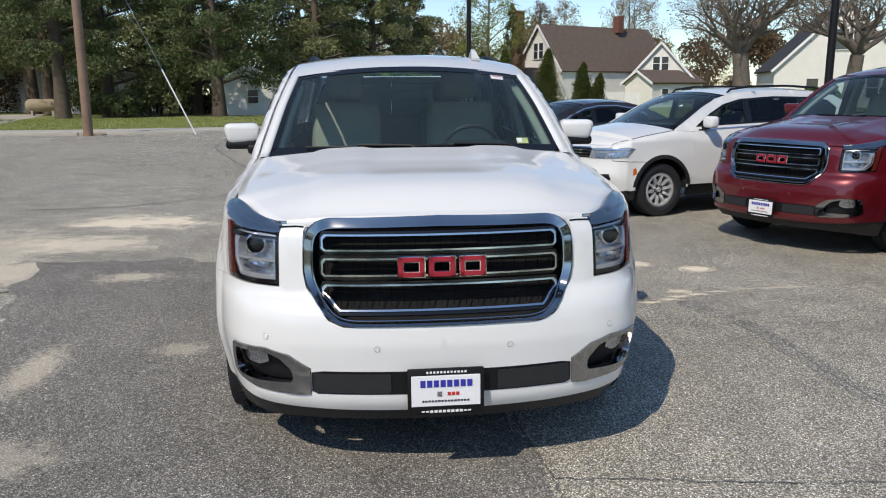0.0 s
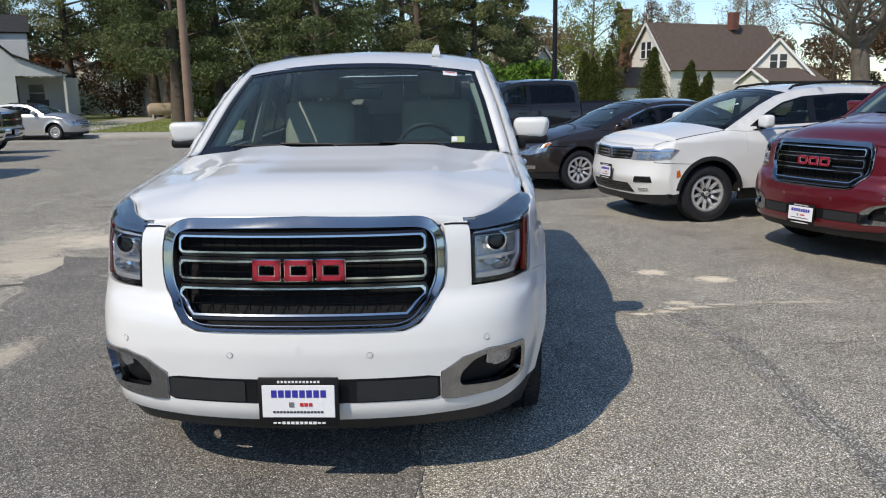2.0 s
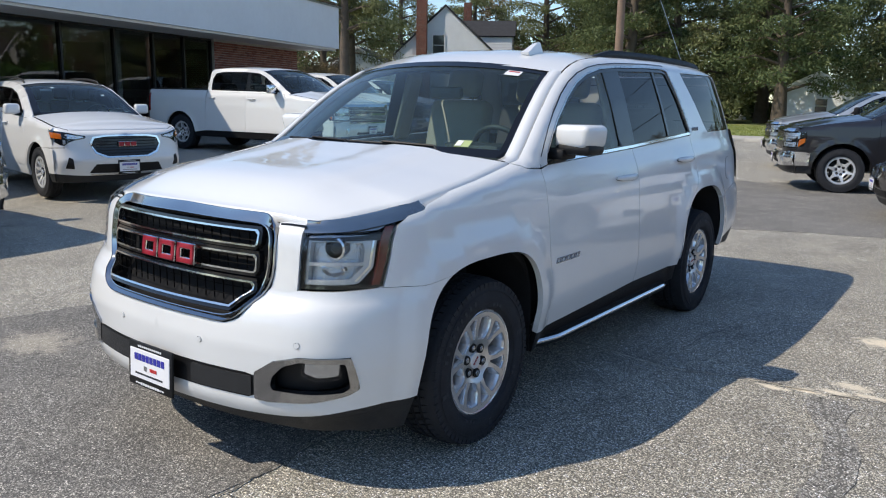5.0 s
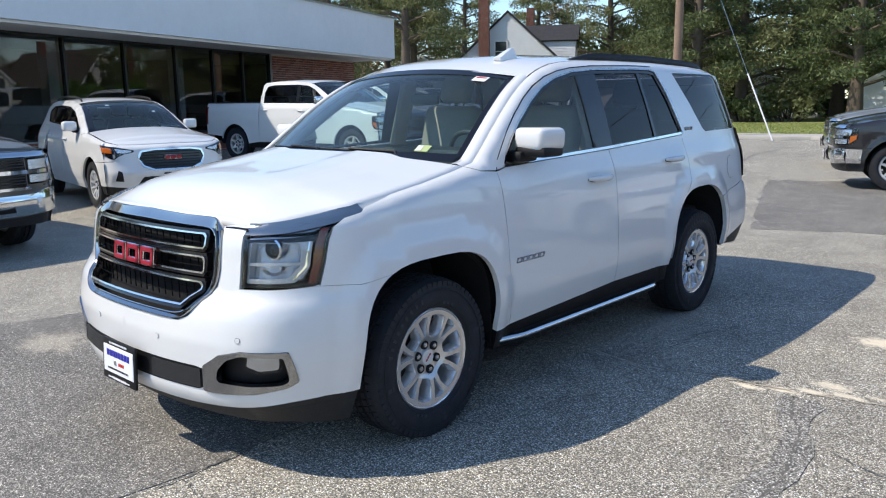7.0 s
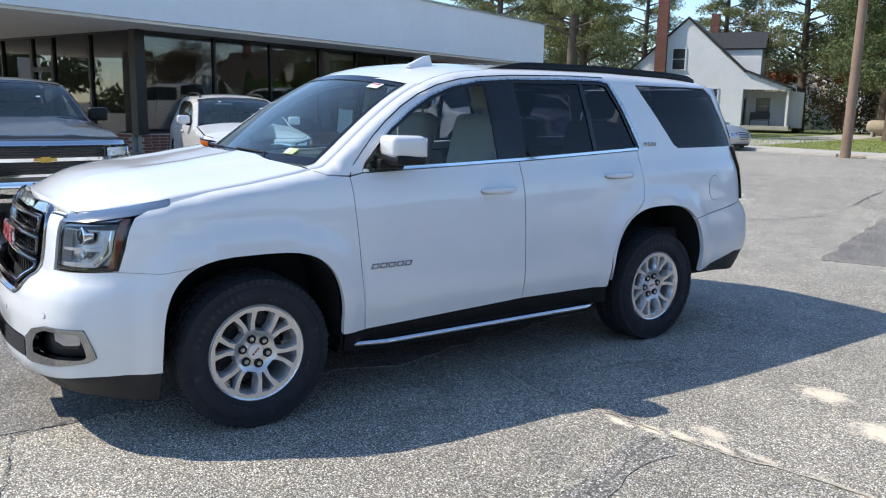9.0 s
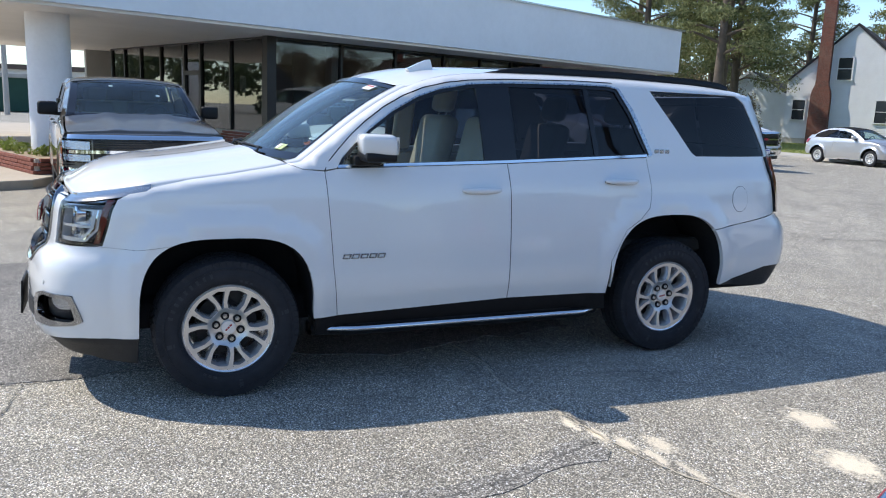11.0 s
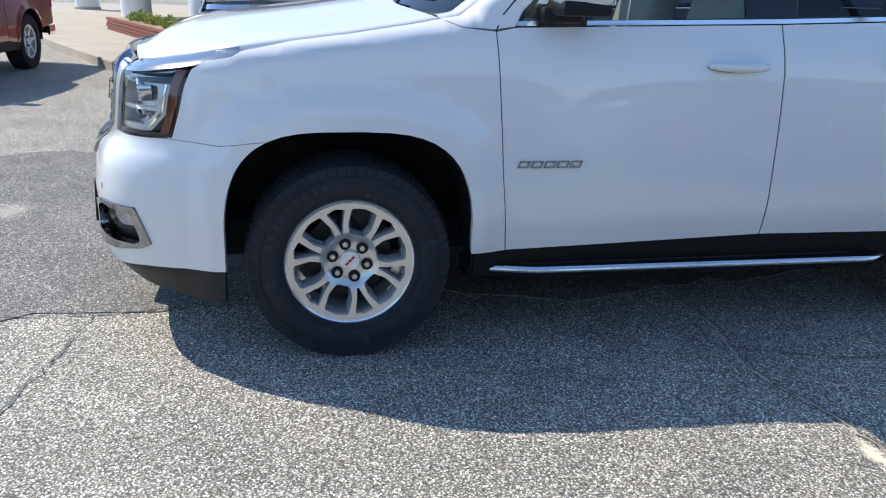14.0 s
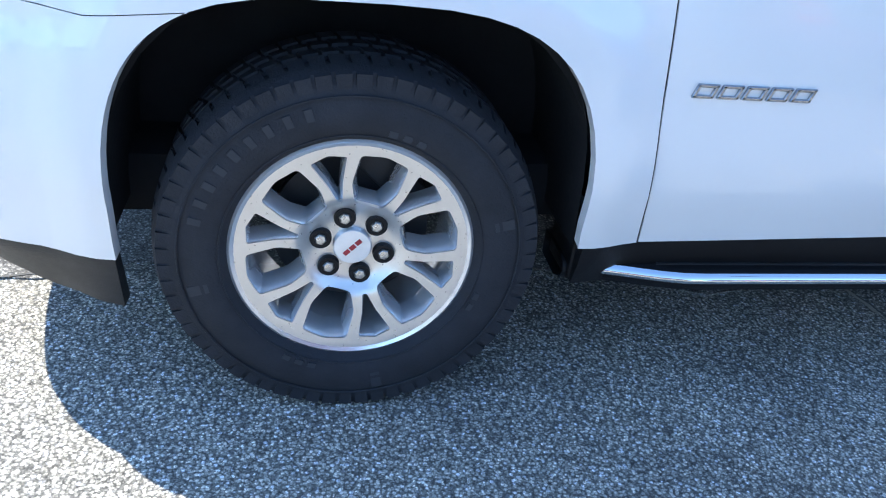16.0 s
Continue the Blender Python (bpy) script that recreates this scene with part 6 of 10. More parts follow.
    for i, (ya, yb) in enumerate(zip(seams, seams[1:])):
        last = i == len(seams) - 2
        low = [("G", yb + 0.02, zr), ("G", ya + 0.02, zr)]
        if last and yb > wb - A:
            ang = [(y, z) for y, z in arc(wb, R, A + 0.012, 178, 95, 16) if y < yb]
            low = [("G", y, z) for y, z in ang[::-1]] + [("G", wb - A - 0.012, zr), ("G", ya + 0.02, zr)]
        P("front_door" if i == 0 else "rear_door", [("G", ya, belt(ya)), ("G", (ya + yb) / 2, belt((ya + yb) / 2)), ("G", yb, belt(yb))] + low, paint)
        ym = yb - 0.17
        q = sh([sh.G(ym, belt(ym) - 0.13)])[0]
        for s in (1, -1):
            bm = bmesh.new()
            add_tube(bm, [(s * (q[0] + 0.004 + 0.026 * math.sin(math.pi * j / 6) ** 0.5), ym - 0.10 + 0.2 * j / 6, belt(ym) - 0.13) for j in range(7)], 0.014, 8)
            car.add("door_handle", bm, k.get("handle", paint), smooth=60)
    ys = seams[-1]
    if k.get("bed"):
        y_top = yr - 0.12
        P("bed_side", [("G", ys + 0.02, k["bed"]), ("G", y_top, k["bed"] + 0.01), ("G", y_top + 0.02, 0.62), ("G", wb + A, 0.58)] + [("G", y, z) for y, z in arc(wb, R, A, 15, 178, 22)] + [("G", ys + 0.02, zr)], paint, label="pickup bed side")
        P("cab_side", [("G", ys - 0.01, belt(ys)), ("G", ys + 0.012, belt(ys)), ("G", ys + 0.012, zr), ("G", ys - 0.01, zr)], BLACK, off=-0.02, gap=0)
        um = sh.U[-1]
        P("tailgate", [("G", y_top + 0.005, k["bed"]), ("G", y_top + 0.03, 0.66), (um, 0.66), (um, k["bed"])], paint)
        P("rear_bumper", [("G", wb + A + 0.25, 0.60), (um, 0.64), (um, 0.45), ("G", wb + A + 0.25, 0.45)], CHROME, off=0.02)
        P("tail_lamp", [("G", y_top - 0.06, k["bed"] - 0.08), ("G", y_top - 0.06, 0.86), ("G", y_top + 0.03, 0.86), ("G", y_top + 0.01, k["bed"] - 0.08)], RED_LENS, off=0.012)
        rail = sh([sh.G(y, k["bed"]) for y in np.linspace(ys + 0.03, y_top, 8)])
        for s in (1, -1):
            loft("bed_rail", [[(s * (p[0] + 0.004), p[1], p[2] + 0.002), (s * (p[0] - 0.02), p[1], p[2] + 0.03), (s * (p[0] - 0.09), p[1], p[2] + 0.03), (s * (p[0] - 0.1), p[1], 0.85)] for p in rail], BLACK, car.root, "black bed rail cap")
        car.add("bed_floor", box_bm((0, (ys + y_top) / 2, 0.80), (1.7, y_top - ys, 0.08), 0.01, 1), BLACK)
        car.add("cab_back", box_bm((0, ys - 0.02, (zr + belt(ys)) / 2 + 0.1), (hw * 1.8, 0.05, belt(ys) - zr + 0.2), 0.01, 1), paint)
    else:
        um = sh.U[-1]
        P("quarter_panel", [("G", ys, belt(ys)), ("G", yr - 0.30, belt(yr - 0.3)), ("G", yr - 0.18, 0.70), ("G", wb + A * 0.8, 0.66)] + [("G", y, z) for y, z in arc(wb, R, A, 38, 178 if ys < wb - A else 95, 22)] + ([("G", wb - A, zr), ("G", ys + 0.02, zr)] if ys < wb - A else []), paint)
        P("rear_bumper", [("G", wb + A * 0.8, 0.655), ("G", yr - 0.18, 0.70), (um, 0.70), (um, 0.35), ("G", wb + A, 0.35)] + [("G", y, z) for y, z in arc(wb, R, A, 2, 36, 6)], paint)
        P("tailgate", [("G", yr - 0.295, belt(yr - 0.3)), ("G", yr - 0.175, 0.705), (um, 0.705), (um, k["edge"][-1][1]), (ue, k["edge"][-1][1])], paint)
        P("tail_lamp", [("G", yr - 0.34, zs - 0.02), ("G", yr - 0.24, zs - 0.20), ("G", yr - 0.06, zs - 0.20), ("G", yr - 0.08, zs - 0.02)], RED_LENS, off=0.012)
    # upper side
    tail_pt = [(ue, edge[-1][1])] if not k.get("bed") else [(ue, edge[-1][1]), ("G", ys + 0.01, belt(ys) + 0.05)]
    P("side_frame", [(us0, sh.edge(us0))] + near(us0, ue) + tail_pt + [("G", ys + 0.01 if k.get("bed") else yr - 0.30, belt(ys if k.get("bed") else yr - 0.3) + 0.002)] + [("G", y, belt(y) + 0.002) for y in np.linspace(ys, seams[0], 6)], paint, holes=[rounded(car.uz([("G", y, z) for y, z in k["dlo"]]), 0.03)] + [rounded(car.uz([("G", y, z) for y, z in h]), 0.03) for h in k.get("more_glass", [])], step=0.06, gap=0.0)
    dlo = np.array(k["dlo"])
    cuts = [dlo[:, 0].min() - 0.1] + k["pillars"] + [dlo[:, 0].max() + 0.1]
    P("window_base", [("G", y, z) for y, z in k["dlo"]], GLOSS_BLACK, off=-0.03, depth=0.004, gap=0, round_=0.03, step=0.1) if k.get("blind") else None
    for i, (ya, yb) in enumerate(zip(cuts, cuts[1:])):
        poly = clip_y(k["dlo"], ya + 0.035, yb - 0.035)
        if len(poly) > 2:
            P("side_window", [("G", y, z) for y, z in poly], (FRONT_GLASS if i == 0 else k.get("rear_glass", PRIVACY)), off=-0.012, depth=0.004, gap=0.006, step=0.1)
    P("window_frame", [("G", y, z) for y, z in k["dlo"]], GLOSS_BLACK, off=-0.006, depth=0.012, gap=0, round_=0.03, holes=[hole_in(k["dlo"], 0.025, car)])
    for p_ in k["pillars"]:
        poly = clip_y(k["dlo"], p_ - 0.05, p_ + 0.05)
        P("door_pillar", [("G", y, z) for y, z in poly], GLOSS_BLACK, off=-0.008, depth=0.012, gap=0)
    for h in k.get("more_glass", []):
        P("quarter_window", [("G", y, z) for y, z in h], PRIVACY, off=-0.008, depth=0.004, gap=0, round_=0.03)
    if k.get("sill_trim"):
        ln = [(y, belt(y) + 0.004) for y in np.linspace(seams[0] + 0.1, dlo[:, 0].max(), 6)]
        P("window_trim", [("G", y, z) for y, z in ln] + [("G", y, z + 0.018) for y, z in ln[::-1]], k["sill_trim"], off=0.003, depth=0.01, gap=0)
    P("rocker", [("G", A, zr + 0.002), ("G", wb - A, zr + 0.002), ("G", wb - A, zr - 0.14), ("G", A, zr - 0.14)], BLACK if clad or k.get("bed") else paint, off=-0.01, gap=0)
    if clad:
        for cy in (0, wb):
            P("arch_cladding", [("G", y, z) for y, z in arc(cy, R, A + 0.042, 8, 172, 20)] + [("G", y, z) for y, z in arc(cy, R, A - 0.005, 172, 8, 20)], GREY_PLASTIC, off=0.008, depth=0.03, gap=0)
    inner = [("G", A + 0.02, zs - 0.08), ("G", yr - 0.45, zs - 0.06 if not k.get("bed") else zs - 0.3), ("G", yr - 0.45, 0.62), ("G", wb + A + 0.02, 0.55)] + [("G", y, z) for y, z in arc(wb, R, A + 0.015, 10, 176, 14)] + [("G", wb - A - 0.02, zr), ("G", A + 0.02, zr)]
    P("inner_skin", inner, LINER, off=-0.03, depth=0.004, gap=0, step=0.12)
    P("front_lip", [("F", 0, zl + 0.004), ("F", hw * 0.6, zl + 0.004), ("F", hw * 0.9, zl + 0.022), ("G", -A, zl + 0.03), ("G", -A, zl - 0.10), ("F", hw * 0.8, zl - 0.10), ("F", 0, zl - 0.09)], GREY_PLASTIC, True, off=-0.008, gap=0)
    # hood
    us = np.linspace(u_hood, us0, 18)
    left = sh(np.stack([us, [sh.edge(u) for u in us]], 1))
    s = np.linspace(-1, 1, 25)
    front = np.array([sh([(sh.F(abs(q) * left[0][0], k["lip"])[0], sh.edge(sh.F(abs(q) * left[0][0], k["lip"])[0]))])[0] for q in s])
    rows = []
    for i, p in enumerate(left):
        t = i / (len(left) - 1)
        bow = (front[:, 1] - left[0][1]) * (1 - smooth01(t * 1.2)) - 0.15 * smooth01((t - 0.3) / 0.7) * (1 - np.abs(s) ** 2.2)
        rise = (front[:, 2] - left[0][2]) * (1 - t) ** 2 + k.get("hood_crown", 0.07) * smooth01(t * 3) * (1 - np.abs(s) ** 2.5)
        x = p[0] * s
        if k.get("ribs"):
            rise = rise + 0.018 * smooth01(t * 3) * smooth01((0.11 - np.abs(np.abs(x) - 0.38)) / 0.06)
        rows.append(np.stack([x * 0.997, p[1] + bow, p[2] + rise + 0.001], 1))
    rows = np.array(rows)
    loft("hood", np.concatenate([[rows[0] + np.array([0, 0.004, -0.03])], rows]), paint, car.root, "hood in body colour")
    # windshield and roof
    y_w = k["wind"]
    ub = u_of(("G", *y_w))
    aus = np.linspace(us0, ub, 10)
    al = sh(np.stack([aus, [sh.edge(u) for u in aus]], 1))
    t = np.linspace(0, 1, 10)
    g = mirrored_rows(al, -0.17 + 0.08 * t, 0.01 + 0.04 * t, 19, 2.2)
    g[:, :, 2] -= 0.006
    g[:, :, 0] *= 0.985
    loft("windshield", g, WINDSHIELD, car.root, "clear windshield")
    for sl in (np.s_[:, :2], np.s_[:, -2:], np.s_[-2:], np.s_[:2]):
        loft("windshield_edge", g[sl] + np.array([0, -0.003, 0.003]), GLOSS_BLACK, car.root)
    loft("cowl", np.array([rows[-1][::-1][::-1] + np.array([0, -0.01, -0.02]), np.stack([np.interp(np.linspace(0, 18, 25), np.arange(19), g[0][:, c]) for c in range(3)], 1) + np.array([0, 0.02, -0.01])]), BLACK, car.root)
    rus = np.linspace(ub - 0.01, ue, 16)
    rl = sh(np.stack([rus, [sh.edge(u) for u in rus]], 1))
    t = np.linspace(0, 1, 16)
    y_roof_end = k.get("roof_end", yr)
    rl = rl[rl[:, 1] <= y_roof_end + 0.02]
    t = np.linspace(0, 1, len(rl))
    roof = mirrored_rows(rl, -0.09 * (1 - smooth01(t * 3)) + 0.06 * smooth01((t - 0.75) * 4), 0.05 + 0 * t, 17, 2.4)
    loft("roof", roof, k.get("roof_mat", paint), car.root, "roof")
    if k.get("back_glass"):
        rest = sh([sh.at("G", y, sh.edge(u_of(("G", y, 1.2)))) for y in np.linspace(rl[-1][1], k["back_glass"], 8)])
        loft("rear_window", mirrored_rows(rest, 0.05 * np.linspace(1, 0, 8), 0.05 * np.linspace(1, 0.6, 8), 13, 2.4), PRIVACY, car.root)
        deck = sh([sh.at("G", y, sh.edge(u_of(("G", y, 1.0)))) for y in np.linspace(k["back_glass"], k["edge"][-1][0], 6)])
        loft("trunk_lid", mirrored_rows(deck, 0.08 * np.linspace(0, 1, 6), 0.03 + 0 * np.linspace(0, 1, 6), 13, 2.4), paint, car.root)
    if k.get("bed"):
        a_, b_ = rl[-1], np.array([hw * 0.86, ys + 0.01, belt(ys) - 0.02])
        loft("cab_rear_glass", mirrored_rows([a_, (a_ + b_) / 2, b_], [0.03, 0.03, 0.02], [0.05, 0.02, 0], 13, 2.4), GLOSS_BLACK, car.root)
    if k.get("rails"):
        for s_ in (1, -1):
            pts = [(s_ * (p[0] - 0.07), p[1], p[2] + 0.045 + 0.02 * math.sin(math.pi * j / (len(rl) - 1))) for j, p in enumerate(rl)][1:-1]
            pts = [(pts[0][0], pts[0][1] - 0.06, pts[0][2] - 0.05)] + pts + [(pts[-1][0], pts[-1][1] + 0.06, pts[-1][2] - 0.05)]
            car.add("roof_rail", tube_bm(pts, 0.016, 8), k["rails"], smooth=60)
    # mirrors
    my, mz = k["mirror"]
    q = sh([sh.G(my, mz)])[0][0]
    for s_ in (1, -1):
        big = 1.15 if k.get("bed") else 0.95
        bm = bmesh.new()
        add_box(bm, (s_ * (q + 0.15 * big), my, mz + 0.03), (0.22 * big, 0.13, 0.16 * big), 0.04, 3, Matrix.Rotation(radians(-8 * s_), 4, "Z"))
        cap = car.add("door_mirror", bm, k.get("mirror_mat", paint), smooth=60)
        car.add("mirror_foot", box_bm((s_ * (q + 0.03), my, mz - 0.045), (0.14, 0.08, 0.05), 0.015, 2), BLACK, parent=cap)
    # wheels, underside, cabin
    arch_liner(car, 0, R, A + 0.008, hw - 0.03, 0.52)
    arch_liner(car, wb, R, A + 0.008, hw - 0.03, 0.52)
    wx = hw - k["wheel"][3] / 2 - 0.02
    add_wheels(car, k["wheel"], [(wx, 0, R), (-wx, 0, R), (wx, wb, R), (-wx, wb, R)])
    car.add("floor_pan", box_bm((0, wb / 2, zr), (hw * 1.5, yr - yf - 0.5, 0.14), 0.04, 1), LINER)
    car.add("engine_bay", box_bm((0, yf / 2 + 0.1, k["lip"] * 0.62), (hw * 1.1, abs(yf) * 1.0, k["lip"] * 0.55), 0.05, 1), LINER)
    car.add("dashboard", box_bm((0, k["cowl"][0] + 0.35, zs - 0.05), (hw * 1.55, 0.4, 0.22), 0.06, 2), DASH)
    for yy in k["seats"]:
        for x in (0.38, -0.38):
            seat(car, x, yy, zs - 0.42, 0.55, 0.46, k.get("seat_mat", CABIN))
    bm = bmesh.new()
    add_tube(bm, [(0.38 + 0.18 * math.cos(a), k["cowl"][0] + 0.66 - 0.07 * math.sin(a), zs + 0.02 + 0.16 * math.sin(a)) for a in (j * math.pi / 10 for j in range(20))], 0.016, 6, True)
    car.add("steering_wheel", bm, DASH, smooth=60)
    for s_ in (1, -1):
        car.add("door_card", box_bm((s_ * (hw - 0.12), (seams[0] + seams[-1]) / 2, zs - 0.28), (0.05, seams[-1] - seams[0], 0.42), 0.01, 1), CABIN)
    tg = [(0.40, g[5]), (-0.30, g[-3])]
    for x, row in tg:
        i = int(np.argmin(np.abs(row[:, 0] - x)))
        c = row[i] + np.array([0, -0.01, 0.012])
        car.add("windshield_sticker", box_bm(tuple(c - np.array([0, -0.012, 0.014])), (0.05, 0.002, 0.035), 0.0, 1, Matrix.Rotation(radians(-58), 4, "X")), PAPER)
    return car, sh


def clip_y(poly, a, b):
    """The part of a polygon of (y, z) between two ys."""
    for sign, lim in ((1, a), (-1, -b)):
        out = []
        for p, q in zip(poly, poly[1:] + poly[:1]):
            dp, dq = sign * p[0] - lim, sign * q[0] - lim
            if dp >= 0:
                out.append(tuple(p))
            if dp * dq < 0:
                t = dp / (dp - dq)
                out.append((p[0] + (q[0] - p[0]) * t, p[1] + (q[1] - p[1]) * t))
        poly = out
        if not poly:
            return []
    return poly


def hole_in(poly, gap, car):
    return [tuple(p) for p in shrunk(rounded(car.uz([("G", y, z) for y, z in poly]), 0.03), gap)]


def ring_x(pts, e):
    """A thin frame inside an outline of (x, z) that starts and ends on the middle line."""
    c = np.mean(pts, 0)
    inner = [((0.0 if abs(x) < 1e-6 else x - math.copysign(min(e, abs(x) * 0.5), x)), z + (e if z < c[1] else -e)) for x, z in pts]
    return [("F", x, z) for x, z in pts] + [("F", x, z) for x, z in inner[::-1]]


FIVE = lambda r, rim, w: ("five_%g" % r, r, rim, w, (10, 0.070, False), 5, ALLOY)
SIX = lambda r, rim, w: ("six_%g" % r, r, rim, w, (6, 0.100, False), 6, ALLOY)


def pickup(m, paint, label, face="chrome", group="", badge=GOLD):
    k = dict(half=1.015, front=-1.02, rear=4.82, base=3.645, tyre=0.40, low=0.42, sill=0.46, lip=1.12, arch=0.475, bow=0.10, belt_z=1.30, belt_rise=0.012, roof=1.86, cowl=(0.42, 1.30), lean=0.26, reach=0.7, nose_in=0.05, tail_in=0.0, tail_top=0.0,
             edge=[(-0.62, 1.135), (-0.3, 1.20), (0.0, 1.245), (0.25, 1.275), (0.42, 1.30), (0.60, 1.40), (0.85, 1.57), (1.08, 1.70), (1.25, 1.775), (1.45, 1.82), (1.9, 1.845), (2.4, 1.845), (2.75, 1.82)],
             seams=[0.55, 1.62, 2.80], dlo=[(0.68, 1.335), (0.90, 1.50), (1.14, 1.655), (1.34, 1.735), (1.7, 1.765), (2.4, 1.765), (2.62, 1.735), (2.70, 1.60), (2.70, 1.36)], pillars=[1.62], wind=(1.30, 1.79), mirror=(0.80, 1.37), bed=1.36, roof_end=2.78,
             wheel=SIX(0.40, 0.240, 0.27), seats=[1.45, 2.35], ribs=True, hood_crown=0.06, mirror_mat=BLACK if face != "white" else CHROME, sill_trim=None, bumper=paint, flare=0.02, seat_mat=CABIN)
    car, sh = build_car("pickup_truck", m, paint, label, "pickup truck", k, group)
    P = car.panel
    bump = paint if face == "white" else CHROME
    P("bumper_bar", [("F", 0, 0.45), ("F", 0.62, 0.45), ("F", 0.95, 0.47), ("G", -0.52, 0.47), ("G", -0.52, 0.70), ("F", 0.9, 0.715), ("F", 0.60, 0.66), ("F", 0, 0.66)], bump, True, off=0.035, depth=0.06, gap=0, label="bumper bar")
    P("bumper_intake", [("F", 0, 0.50), ("F", 0.50, 0.50), ("F", 0.46, 0.60), ("F", 0, 0.60)], BLACK, True, off=0.04, depth=0.02, gap=0)
    P("fog_lamp", [("F", 0.74, 0.52), ("F", 0.80, 0.52), ("F", 0.80, 0.62), ("F", 0.74, 0.62)], REFLECTOR, off=0.04, depth=0.02, gap=0, round_=0.01)
    P("grille_back", [("F", 0, 0.72), ("F", 0.66, 0.72), ("F", 0.66, 1.09), ("F", 0, 1.09)], GLOSS_BLACK, True, off=0.004, depth=0.02, gap=0)
    trim = CHROME
    for z0, z1 in ((0.715, 0.745), (0.885, 0.925), (1.06, 1.10)):
        P("grille_bar", [("F", 0, z0), ("F", 0.93 if z0 > 0.8 else 0.70, z0), ("F", 0.93 if z0 > 0.8 else 0.70, z1), ("F", 0, z1)], trim, True, off=0.022, depth=0.03, gap=0, label="bright grille bar")
    for z0 in (0.78, 0.81, 0.84, 0.865, 0.955, 0.985, 1.015, 1.04):
        P("grille_slat", [("F", 0, z0), ("F", 0.65, z0), ("F", 0.65, z0 + 0.012), ("F", 0, z0 + 0.012)], GREY_PLASTIC if face != "white" else SATIN, True, off=0.012, depth=0.02, gap=0)
    P("emblem", [("F", 0, 0.875), ("F", 0.05, 0.875), ("F", 0.055, 0.89), ("F", 0.125, 0.89), ("F", 0.115, 0.925), ("F", 0.055, 0.925), ("F", 0.05, 0.94), ("F", 0, 0.94)], badge, True, off=0.032, depth=0.02, gap=0, label="plain emblem on the grille bar")
    P("headlamp_back", [("F", 0.68, 0.77), ("F", 0.94, 0.77), ("G", -0.66, 0.79), ("G", -0.60, 0.88), ("G", -0.60, 1.06), ("F", 0.93, 1.07), ("F", 0.68, 1.05)], GLOSS_BLACK, off=0.004, depth=0.02, gap=0)
    P("headlamp_reflector", [("F", 0.70, 0.93), ("F", 0.90, 0.935), ("G", -0.72, 0.94), ("G", -0.70, 1.04), ("F", 0.70, 1.03)], REFLECTOR, off=0.010, depth=0.02, gap=0)
    P("headlamp_reflector", [("F", 0.70, 0.79), ("F", 0.90, 0.79), ("G", -0.74, 0.80), ("G", -0.73, 0.875), ("F", 0.70, 0.87)], REFLECTOR, off=0.010, depth=0.02, gap=0)
    P("turn_lamp", [("G", -0.73, 0.80), ("G", -0.62, 0.88), ("G", -0.62, 0.95), ("G", -0.72, 0.92)], AMBER, off=0.014, depth=0.02, gap=0)
    P("headlamp_lens", [("F", 0.68, 0.77), ("F", 0.94, 0.77), ("G", -0.66, 0.79), ("G", -0.60, 0.88), ("G", -0.60, 1.06), ("F", 0.93, 1.07), ("F", 0.68, 1.05)], LENS, off=0.03, depth=0.004, gap=0)
    p = sh([sh.F(0, 0.55)])[0]
    dealer_plate(car, (0, p[1] - 0.06, 0.56), Matrix.Identity(4))
    return car


